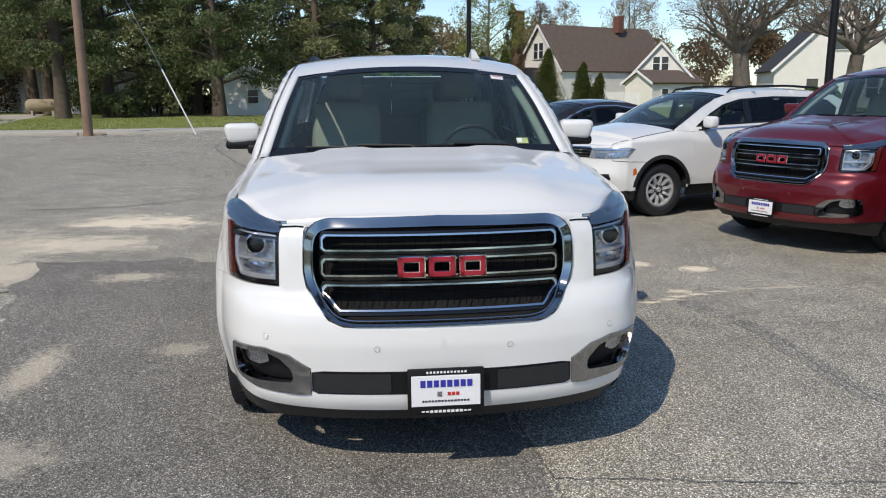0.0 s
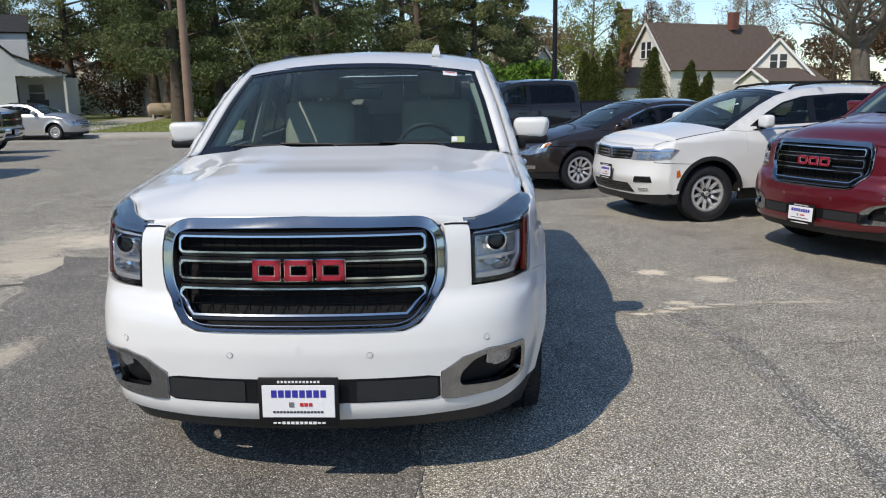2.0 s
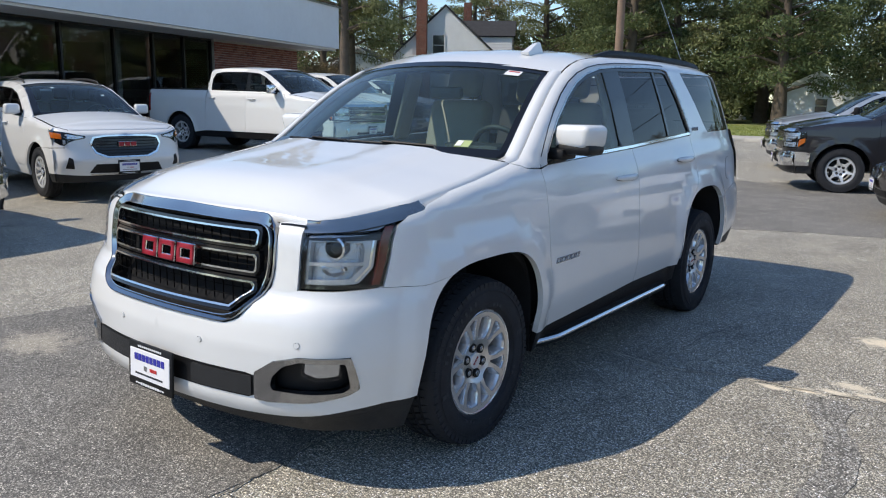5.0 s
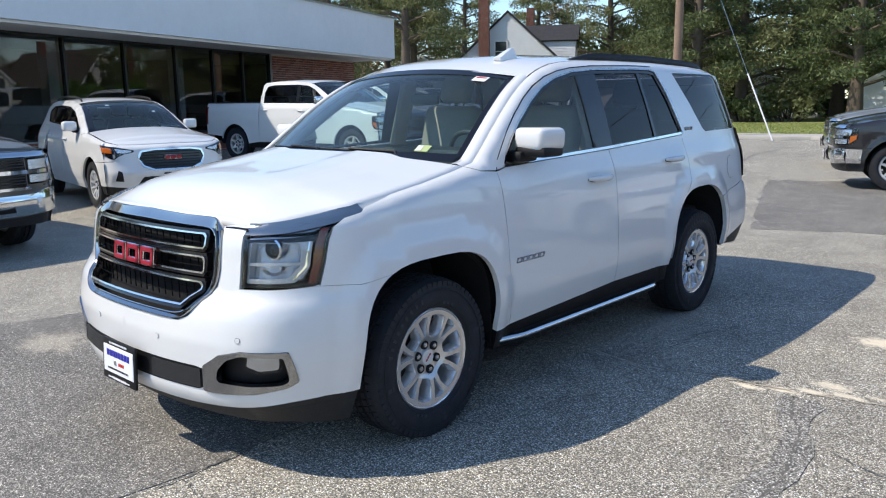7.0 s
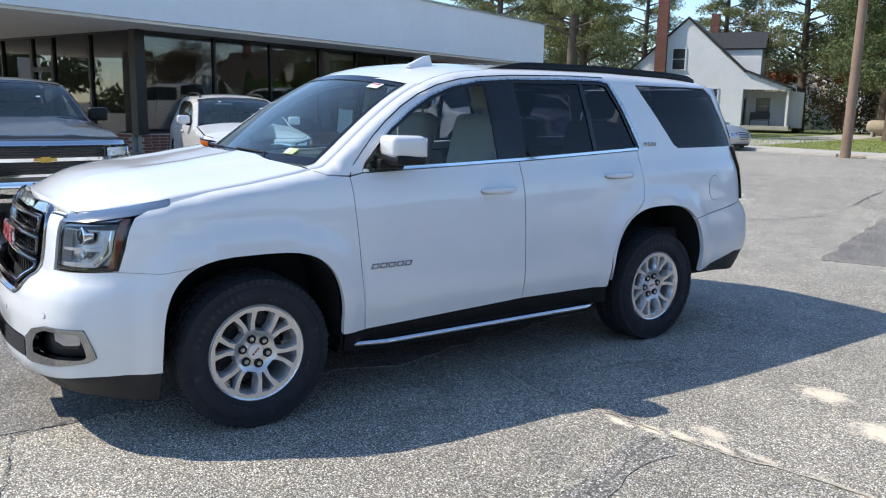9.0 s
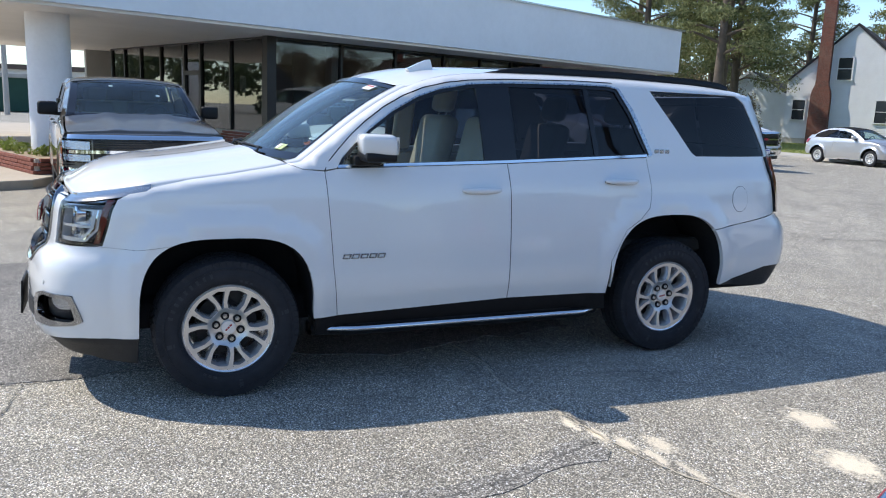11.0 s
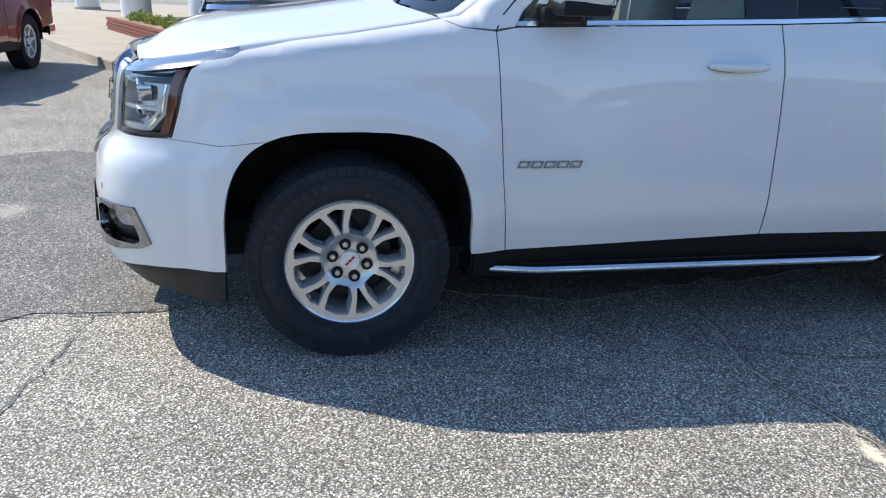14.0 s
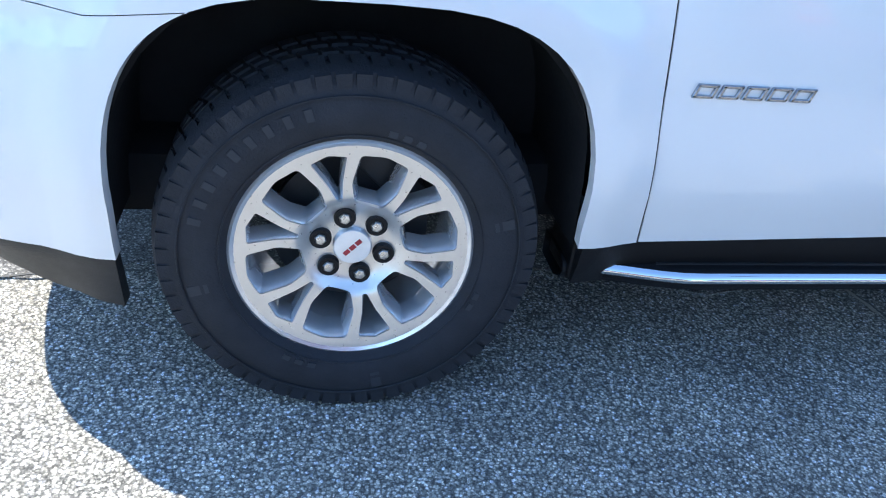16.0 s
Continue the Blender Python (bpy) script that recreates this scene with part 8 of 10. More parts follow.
for c in range(int((SH + 0.35) / 0.075)):
    for i in range(26):
        y0, y1 = 10.2 + i * 0.212 - (0.106 if c % 2 else 0), 10.2 + i * 0.212 + 0.202 - (0.106 if c % 2 else 0)
        y0, y1 = max(y0, 10.205), min(y1, 15.6)
        if y1 - y0 < 0.04:
            continue
        z0 = -0.38 + c * 0.075
        k_ = len(verts)
        verts += [(0.165 + dx, y, z) for dx in (-0.03, 0.004) for y, z in ((y0, z0), (y1, z0), (y1, z0 + 0.065), (y0, z0 + 0.065))]
        faces += [(k_ + 4, k_ + 5, k_ + 6, k_ + 7), (k_, k_ + 1, k_ + 5, k_ + 4), (k_ + 1, k_ + 2, k_ + 6, k_ + 5), (k_ + 2, k_ + 3, k_ + 7, k_ + 6), (k_ + 3, k_, k_ + 4, k_ + 7)]
tagged(pydata("brickwork", verts, faces, BRICK_FACES, end_wall, smooth=False), kind="stuff")
at_shop("brick_side", [((-6.2, 15.55, SH / 2), (12.4, 0.28, SH))], BRICK_X, shop)
front_cuts = [0.0, 2.15, 4.0, 5.85, 7.4, 8.8, 10.2]
for a, b_ in zip(front_cuts, front_cuts[1:]):
    pane = at_shop("pane", [((0.02, (a + b_) / 2, (0.52 + SH) / 2), (0.012, b_ - a - 0.07, SH - 0.52))], SHOP_GLASS, shop)
    pane.visible_shadow = False
at_shop("mullion", [((0.02, 0.0, SH / 2 + 0.25), (0.26, 0.26, SH - 0.5))], MULLION, shop, "dark corner mullion")
for a in front_cuts[1:]:
    at_shop("mullion", [((0.02, a, SH / 2 + 0.25), (0.12, 0.06, SH - 0.5))], MULLION, shop)
at_shop("mullion", [((0.02, 5.1, 0.54), (0.12, 10.2, 0.06)), ((0.02, 5.1, SH - 0.03), (0.12, 10.2, 0.06))], MULLION, shop)
side_cuts = [0.0, -2.0, -3.8, -4.9, -6.6, -8.2, -9.6, -10.8]
for a, b_ in zip(side_cuts, side_cuts[1:]):
    door = a == -3.8
    pane = at_shop("pane", [(((a + b_) / 2, 0.02, (0.52 + SH) / 2 if a > -3.8 else SH / 2), (a - b_ - 0.07, 0.012, SH - 0.52 if a > -3.8 else SH))], SHOP_GLASS, shop)
    pane.visible_shadow = False
    at_shop("mullion", [((b_, 0.02, SH / 2), (0.08 if not door else 0.12, 0.12, SH))], MULLION, shop)
at_shop("door_frame", [((-4.35, 0.03, 2.05), (1.1, 0.14, 0.12)), ((-4.35, 0.03, 0.10), (1.1, 0.14, 0.2)), ((-3.85, 0.03, 1.1), (0.10, 0.14, 2.1)), ((-4.85, 0.03, 1.1), (0.10, 0.14, 2.1))], MULLION, shop, "dark framed glass door")
at_shop("mullion", [((-5.4, 0.02, SH - 0.03), (10.8, 0.12, 0.06))], MULLION, shop)
at_shop("window_notice", [((-1.4, 0.035, 1.75), (0.32, 0.006, 0.42))], PAPER, shop, "white notice in the window")
# things on the showroom floor
for c, s, mt, nm, lb in (((-2.6, 3.4, 0.45), (1.5, 0.7, 0.74), TRIM_GREY, "sales_desk", "grey sales desk in the showroom"), ((-3.0, 7.6, 0.45), (1.4, 0.7, 0.74), TRIM_GREY, "sales_desk", "grey sales desk in the showroom"), ((-2.2, 9.2, 0.55), (0.6, 0.6, 0.95), CABIN, "display_stand", "dark display stand in the showroom")):
    d = tagged(empty(nm, BM @ Matrix.Translation(c)), lb, "desk" if nm == "sales_desk" else "stand")
    part("top", box_bm((0, 0, s[2] / 2), (s[0], s[1], 0.05), 0.01, 1), mt, d)
    part("front", box_bm((s[0] * 0.45, 0, -0.02), (0.04, s[1] * 0.95, s[2] - 0.06), 0.005, 1), mt, d)
    part("side", box_bm((0, s[1] * 0.45, -0.02), (s[0] * 0.9, 0.04, s[2] - 0.06), 0.005, 1), mt, d)
for cx, cy in ((-13.3, -1.62), (-20.9, -4.3), (-28.6, -7.3)):
    col = tagged(empty("canopy_column", pose(cx, cy, 0.14)), "thick round white canopy column", "column", "canopy columns")
    bm = lathe_bm([(0.0, 0.0), (0.42, 0.0), (0.42, SH + 0.16), (0.0, SH + 0.16)], 40)
    bmesh.ops.rotate(bm, cent=(0, 0, 0), matrix=Matrix.Rotation(radians(-90), 3, "Y"), verts=bm.verts)
    part("shaft", bm, COLUMN, col)
    bm = lathe_bm([(0.0, 0.0), (0.46, 0.0), (0.46, 0.10), (0.42, 0.12), (0.0, 0.12)], 40)
    bmesh.ops.rotate(bm, cent=(0, 0, 0), matrix=Matrix.Rotation(radians(-90), 3, "Y"), verts=bm.verts)
    part("foot", bm, CONCRETE_GREY, col)


def kerb_slab(name, poly, mat, z0, z1, label, kind="structure"):
    """A raised paved slab with a rounded edge."""
    bm = bmesh.new()
    low = [bm.verts.new((x, y, z0)) for x, y in poly]
    mid = [bm.verts.new((x, y, z1 - 0.015)) for x, y in poly]
    inn = shrunk(np.array(poly, float) + 1e-3, 0.015)
    top = [bm.verts.new((x, y, z1)) for x, y in inn]
    for a, b_ in ((low, mid), (mid, top)):
        for i in range(len(poly)):
            j = (i + 1) % len(poly)
            bm.faces.new((a[i], a[j], b_[j], b_[i]))
    bm.faces.new(top)
    return tagged(part(name, bm, mat, None, label), label, "pavement", kind=kind)


kerb_slab("pavement_shop", [(-9.55, -1.75), (-8.95, -2.75), (-14.2, -5.2), (-34, -13.5), (-38, -3.5), (-15.6, 2.2), (-20.0, 15.5), (-18.6, 16.1), (-13.9, 2.6), (-12.0, -0.7)], CONCRETE, -0.1, 0.15, "pale concrete walk in front of the showroom")

# ---- street, far pavement and lawns ----
kerb_slab("pavement_far", [(-80, 31.0), (-13.0, 29.3), (-4.0, 30.4), (20, 31.5), (20, 33.4), (-4.0, 32.6), (-13.0, 31.3), (-80, 33.2)], CONCRETE_GREY, -0.1, 0.10, "grey concrete pavement along the lawn")
ground_sheet("soil_strip", [(-80, 29.2), (-20, 28.9), (-11, 28.3), (-6.0, 29.3), (20, 30.6), (20, 31.4), (-4, 30.4), (-13, 29.3), (-80, 30.9)], SOIL, 0.03, "dry soil strip by the kerb", 1.0, 0.08, 12, 0.06)
for x0, y0, x1, y1 in ((-80, 29.1, -20, 28.8), (-20, 28.8, -11.5, 28.2), (-10.4, 28.25, -6, 29.2), (-6, 29.2, 20, 30.5)):
    d = Vector((x1 - x0, y1 - y0, 0))
    k = tagged(part("kerb", box_bm((0, 0, 0.04), (d.length, 0.16, 0.16), 0.02, 2), CONCRETE_GREY), "worn concrete kerb", "kerb", kind="structure")
    k.matrix_world = pose((x0 + x1) / 2, (y0 + y1) / 2, 0, 0, 0, math.degrees(math.atan2(d.y, d.x)))
ground_sheet("lawn", [(-80, 33.1), (-13, 31.2), (-4, 32.5), (24, 33.4), (60, 36), (140, 60), (120, 200), (-120, 200), (-120, 60)], GRASS_SOIL, 0.06, "mown spring lawn", 4.0, 0.0, 13, 0.1)
ground_sheet("driveway", [(-20.5, 31.5), (-17.6, 31.4), (-20.5, 44), (-24.5, 60), (-28, 60), (-24.3, 42)], CONCRETE_GREY, 0.075, "pale driveway beside the house", 1.0, 0.05, 14, 0.05)


def grass_tufts(name, poly, count, height, seed, cols, label, lift=0.06):
    rng = np.random.default_rng(seed)
    p = np.array(poly, float)
    lo, hi = p.min(0), p.max(0)
    q = rng.uniform(lo, hi, (count * 3, 2))
    q = q[inside(q, p)][:count]
    a, h = rng.uniform(0, 6.283, len(q)), height * rng.uniform(0.5, 1.3, len(q))
    w, lean = height * 0.5, rng.normal(0, 0.4, (len(q), 2)) * h[:, None]
    z = lot_height(q[:, 0], q[:, 1]) + lift
    s = np.stack([np.cos(a), np.sin(a)], 1) * w
    A, B = np.c_[q - s, z], np.c_[q + s, z]
    C = np.c_[q + lean, z + h]
    verts = np.stack([A, B, C], 1).reshape(-1, 3)
    ob = pydata(name, verts, np.arange(len(verts)).reshape(-1, 3), cols, None, smooth=False)
    return tagged(ob, label, "grass", kind="stuff")


def leaf_mat(name, a, b_, rough=0.7, trans=0.15):
    m, n, l, bs = material(name)
    g = n.new("ShaderNodeNewGeometry")
    r = ramp(n, l, g.outputs["Random Per Island"], [(0.0, a), (1.0, b_)])
    big = noise_node(n, l, 0.6)
    shade = ramp(n, l, big.outputs["Fac"], [(0.3, (0.7,) * 3), (0.7, (1.25,) * 3)])
    l.new(mixed(n, l, 1.0, r.outputs[0], shade.outputs[0], "MULTIPLY"), bs.inputs["Base Color"])
    bs.inputs["Roughness"].default_value = rough
    bs.inputs["Specular IOR Level"].default_value = 0.25
    if trans:
        tr, mx, out = n.new("ShaderNodeBsdfTranslucent"), n.new("ShaderNodeMixShader"), n["Material Output"]
        l.new(r.outputs[0], tr.inputs["Color"])
        mx.inputs["Fac"].default_value = trans
        l.new(bs.outputs[0], mx.inputs[1])
        l.new(tr.outputs[0], mx.inputs[2])
        l.new(mx.outputs[0], out.inputs["Surface"])
    return m


GRASS = leaf_mat("grass_blades", (0.20, 0.25, 0.055), (0.38, 0.40, 0.14), trans=0.3)
NEEDLES = leaf_mat("pine_needles", (0.095, 0.118, 0.048), (0.29, 0.30, 0.145), trans=0.28)
NEEDLES_DARK = leaf_mat("dark_needles", (0.055, 0.082, 0.034), (0.17, 0.20, 0.085), trans=0.22)
DEAD = leaf_mat("dead_needles", (0.16, 0.055, 0.022), (0.26, 0.11, 0.05), trans=0.1)
SPRING = leaf_mat("young_leaves", (0.14, 0.19, 0.035), (0.26, 0.30, 0.08), trans=0.3)
HEDGE = leaf_mat("bright_hedge_leaves", (0.06, 0.14, 0.015), (0.14, 0.24, 0.035), trans=0.2)
CYPRESS = leaf_mat("dark_cypress", (0.030, 0.046, 0.010), (0.095, 0.110, 0.024), trans=0.08)
RUSSET = leaf_mat("russet_buds", (0.10, 0.065, 0.040), (0.18, 0.120, 0.072), trans=0.2)
BUFF = leaf_mat("pale_buds", (0.20, 0.15, 0.09), (0.32, 0.26, 0.16), trans=0.2)
BARK = plain("bark", (0.11, 0.085, 0.065), 0.95, 0.0, 0.3, 3.0, 0.8, 14.0)
BARK_GREY = plain("grey_bark", (0.125, 0.105, 0.085), 0.95, 0.0, 0.3, 3.0, 0.8, 14.0)
POLE_WOOD = plain("weathered_pole_wood", (0.23, 0.155, 0.11), 0.9, 0.0, 0.25, 2.0, 0.6, 25.0)


def leaves(centres, radii, count, size, seed, flat=0.75, narrow=0.45):
    """Small leaf blades scattered in clumps: vertices and faces."""
    rng = np.random.default_rng(seed)
    c, r = np.asarray(centres, float), np.asarray(radii, float)
    k = rng.integers(0, len(c), count)
    d = rng.normal(0, 1, (count, 3))
    d /= np.linalg.norm(d, axis=1, keepdims=True)
    p = c[k] + d * (r[k] * rng.uniform(0.25, 1.0, count) ** 0.6)[:, None] * (1, 1, flat)
    u = rng.normal(0, 1, (count, 3))
    u /= np.linalg.norm(u, axis=1, keepdims=True)
    v = np.cross(u, rng.normal(0, 1, (count, 3)))
    v /= np.maximum(np.linalg.norm(v, axis=1, keepdims=True), 1e-6)
    s = size * rng.uniform(0.6, 1.4, count)[:, None]
    q = np.stack([p - u * s, p + v * s * narrow, p + u * s, p - v * s * narrow], 1).reshape(-1, 3)
    return q, np.arange(4 * count).reshape(-1, 4)


def tree(name, x, y, h, r, start, label, mat, count, size, seed, trunk=0.25, clumps=40, shape="cone", bark=None, dead=0, flat=0.6, crown_off=(0, 0)):
    """A tapered trunk, limbs that leave it, and a crown of clumps at the limbs' ends."""
    rng = np.random.default_rng(seed)
    z0 = float(lot_height(x, y)) + 0.02
    root = tagged(empty(name, pose(x, y, z0)), label, "tree")
    bm = bmesh.new()
    bend = rng.normal(0, 0.12, (6, 2)).cumsum(0)
    line = [(bend[i, 0] * 0.6 * i / 5, bend[i, 1] * 0.6 * i / 5, h * (0.96 if shape != "bare" else 0.55) * i / 5) for i in range(6)]
    add_tube(bm, line, [trunk * (1.25 if i == 0 else 1.0 - 0.17 * i) for i in range(6)], 10)
    ends, rad = [], []

    def axis(z):
        t = np.clip(z / line[-1][2], 0, 1) * 5
        return np.array([np.interp(t, range(6), [p[0] for p in line]), np.interp(t, range(6), [p[1] for p in line]), z])

    for i in range(clumps):
        t = (i + rng.uniform(0, 1)) / clumps
        z = start + (h - start) * t
        if shape == "cone":
            reach = r * (1 - t) ** 0.75 * rng.uniform(0.45, 1.05) + 0.25
        elif shape == "column":
            reach = r * (1 - t) ** 0.8 * rng.uniform(0.2, 0.8)
        else:
            reach = r * math.sin(math.pi * (0.12 + 0.80 * t)) * rng.uniform(0.35, 1.05)
        a = i * 2.4 + rng.uniform(-0.5, 0.5)
        p0 = axis(max(start * 0.7, z - reach * (0.15 if shape == "cone" else 0.5)))
        p1 = np.array([p0[0] + reach * math.cos(a) + crown_off[0] * t, p0[1] + reach * math.sin(a) + crown_off[1] * t, z + (0.0 if shape != "cone" else -0.08 * reach)])
        mid = (p0 + p1) / 2 + (0, 0, 0.12 * reach)
        if shape != "column":
            add_tube(bm, [p0, mid, p1], [trunk * 0.30 * (1 - 0.6 * t), trunk * 0.2 * (1 - 0.6 * t), 0.02], 5)
        ends += [p1, (mid + p1) / 2]
        g = 0.26 * r * (1.15 - 0.6 * t) if shape != "column" else 0.40 * r * (1.1 - 0.75 * t)
        rad += [g, g * 0.8]
    part("trunk", bm, bark or BARK, root, smooth=60)
    if count:
        ends, rad = np.array(ends), np.array(rad)
        if dead:
            q, f = leaves(ends[:dead * 2], rad[:dead * 2] * 1.1, count // 12, size, seed + 5, flat)
            tagged(pydata("dead_branch", q, f, DEAD, root, "brown dead needles", smooth=False), kind="stuff")
            ends, rad = ends[dead * 2:], rad[dead * 2:]
        q, f = leaves(ends, rad, count, size, seed + 1, flat, 0.30 if shape == "cone" else 0.5)
        pydata("crown", q, f, mat, root, smooth=False)
    return root


def bare_tree(name, x, y, h, label, seed, trunk=0.42, mat=None, leaf=None, count=0, spread=1.0):
    """A leafless tree that forks again and again."""
    rng = np.random.default_rng(seed)
    root = tagged(empty(name, pose(x, y, float(lot_height(x, y)))), label, "tree")
    bm = bmesh.new()
    tips = []

    kids = (7, 5, 4, 4, 3)

    def grow(p, d, length, rr, depth):
        n = 5 if depth < 3 else 3
        pts, rs = [p], [rr]
        for i in range(n):
            d = (d + Vector(rng.normal(0, (0.05, 0.17, 0.20, 0.22, 0.25, 0.25)[depth], 3)) + Vector((0, 0, 0.03))).normalized()
            p = p + d * length / n
            pts.append(p)
            rs.append(max(0.006, rr * (1 - (0.25 if depth == 0 else 0.62) * (i + 1) / n)))
        add_tube(bm, pts, rs, 10 if depth == 0 else (7 if depth < 3 else 3), cap=depth < 3)
        if depth == 5:
            tips.append(p)
            return
        many = kids[depth]
        for i in range(many):
            f = 1.0 if depth == 0 else 0.30 + 0.70 * (i + 0.5) / many
            k = min(n - 1, int(f * n))
            q0 = pts[k].lerp(pts[k + 1], f * n - k) if f < 1 else pts[-1]
            r0 = rs[min(n, k + 1)]
            a = i * 2.4 + rng.uniform(-0.5, 0.5)
            flat_ = Vector((math.cos(a), math.sin(a), rng.uniform(-0.1, 0.5)))
            q = (d * ((0.75 if i else 1.6) if depth == 0 else 0.8) + flat_ * (0.95 * spread if depth == 0 else 0.75)).normalized()
            grow(q0, q, length * rng.uniform(0.55, 0.8) * (1.25 if depth == 0 else 1.0), r0 * (0.52 if depth == 0 else 0.72), depth + 1)

    grow(Vector((0, 0, -0.1)), Vector((0.03, 0, 1)), h * 0.24, trunk, 0)
    part("trunk", bm, mat or BARK_GREY, root, smooth=60)
    if leaf:
        q, f = leaves([tuple(t) for t in tips], [h * 0.05] * len(tips), count, 0.09, seed + 3)
        tagged(pydata("bud_haze", q, f, leaf, root, smooth=False), kind="stuff")
    return root


# pines beyond the street
rng = np.random.default_rng(7)
for i, (x, y, h, r, start, dead) in enumerate(((-23.6, 58, 21, 6.0, 3.6, 0), (-17.5, 52, 17, 5.4, 2.6, 0), (-12.4, 56, 19, 5.6, 2.8, 0), (-9.8, 50.2, 15, 5.0, 2.6, 0), (-3.5, 55, 17, 5.4, 1.8, 0), (0.8, 58, 14.5, 5.0, 1.6, 0), (-26.0, 61, 20, 5.6, 5.5, 2), (-33.5, 62, 21, 5.4, 4.6, 2), (-15.0, 64, 19, 5.4, 2.4, 0), (-5.5, 66, 17, 5.2, 2.0, 0), (-20.0, 70, 20, 5.4, 2.4, 0), (3.8, 66, 13, 4.6, 1.4, 0), (-27, 68, 20, 5.4, 3.0, 0), (-52, 63, 20, 6.0, 3.0, 0), (-44.5, 66, 19, 5.6, 3.0, 0), (-19.5, 49.0, 19, 4.8, 3.6, 0))):
    tree("pine_tree", x, y, h, r, start, "tall dark green pine beyond the street" if not dead else "tall pine with brown dead branches beyond the street", NEEDLES if i % 3 else NEEDLES_DARK, 32000, 0.135, 40 + i, 0.42, 52, "cone", None, dead=dead, flat=0.5)
# pines behind the showroom and the white house
for i, (x, y, h, r, start) in enumerate(((-31.5, 33.0, 17, 4.2, 5.6), (-35.0, 36.5, 18, 4.4, 6.0), (-40, 34, 18, 4.6, 5.0), (-37.5, 40, 18, 4.6, 5.2), (-46, 38, 18, 5.0, 4.0), (-46.5, 46.0, 18, 5.4, 5.0))):
    tree("pine_tree", x, y, h, r, start, "tall pine with bare lower trunk behind the house", NEEDLES, 22000, 0.12, 80 + i, 0.36, 30, "cone", flat=0.5)
for i, (x, y, h) in enumerate(((-39.5, 42.3, 6.0), (-41.8, 42.0, 6.8), (-44.5, 43.0, 6.4), (-47.5, 47.5, 7.0))):
    bare_tree("bare_shrub", x, y, h, "leafless brown shrub by the house", 120 + i, 0.10, BARK_GREY, BUFF, 2600, 1.3)
for i, (x, y, h) in enumerate(((-49, 66, 10), (-55, 58, 11), (-60, 52, 11), (-31, 66, 10), (-46, 72, 12), (-62, 46, 10))):
    tree("russet_tree" if i % 2 else "budding_tree", x, y, h, h * 0.42, 0.6, "far brown tree behind the white house", RUSSET if i % 2 else BUFF, 9000, 0.13, 240 + i, 0.2, 60, "round", BARK_GREY, flat=1.1)
# right-hand side: hedge, cypresses, spring trees, large bare tree
def bush(name, x, y, w, d, h, mat, count, seed, label, size=0.12):
    rng = np.random.default_rng(seed)
    root = tagged(empty(name, pose(x, y, float(lot_height(x, y)) + 0.05)), label, "bush")
    bm = bmesh.new()
    ends, rad = [], []
    for i in range(26):
        p = (rng.uniform(-w, w) / 2, rng.uniform(-d, d) / 2, rng.uniform(0.3, 1.0) * h * 0.85)
        add_tube(bm, [(p[0] * 0.4, p[1] * 0.4, 0), p], [0.05, 0.015], 4)
        ends.append(p)
        rad.append(0.22 * h + 0.1)
    part("stem", bm, BARK, root)
    q, f = leaves(ends, rad, count, size, seed)
    pydata("foliage", q, f, mat, root, smooth=False)
    return root


bush("hedge", 2.0, 41.5, 7.5, 3.2, 3.5, HEDGE, 9000, 5, "large bright green clipped hedge", 0.15)
for i, (x, y, h, r) in enumerate(((9.1, 55.7, 4.3, 1.7), (10.0, 55.8, 3.9, 1.4), (10.9, 55.5, 4.4, 1.7), (13.8, 54.6, 4.5, 1.8), (16.3, 53.8, 3.5, 1.4), (17.3, 53.4, 2.7, 1.1))):
    tree("cypress", x, y, h, r, 0.15, "narrow dark green cypress", CYPRESS, 26000, 0.050, 150 + i, 0.09, 60, "column", flat=1.4)
tree("spring_tree", 10.6, 62.5, 11, 3.6, 2.6, "spring tree with pale yellow-green leaves", SPRING, 12000, 0.075, 170, 0.22, 46, "round", BARK_GREY, flat=1.3)
tree("spring_tree", 13.2, 65.5, 9, 1.4, 1.5, "narrow tree with russet spring leaves", RUSSET, 7000, 0.075, 171, 0.16, 34, "round", BARK_GREY, flat=1.3)
bare_tree("bare_tree", 19.8, 35.7, 15, "large bare spreading tree with a few pale buds", 175, 0.52, BARK_GREY, BUFF, 1300, 1.15)
bare_tree("bare_tree", 27.4, 38.0, 15, "large bare tree by the far house", 176, 0.50, BARK_GREY, BUFF, 1500, 1.1)
for i, (x, y, h) in enumerate(((3.0, 74, 10), (6.5, 86, 10), (-1.5, 80, 12), (22, 92, 12), (31, 86, 14), (40, 84, 14), (50, 80, 13), (36, 98, 15), (27, 100, 13), (58, 72, 13))):
    tree("russet_tree" if i % 2 else "budding_tree", x, y, h, h * 0.32, 1.2, "far tree in russet spring bud" if i % 2 else "far tree in pale spring bud", RUSSET if i % 2 else BUFF, 9000, 0.085, 200 + i, 0.2, 60, "round", BARK_GREY, flat=1.1)
bush("shrub", 27.5, 45, 9, 2.5, 1.7, HEDGE, 3000, 9, "low bright green shrub in front of the far house", 0.14)
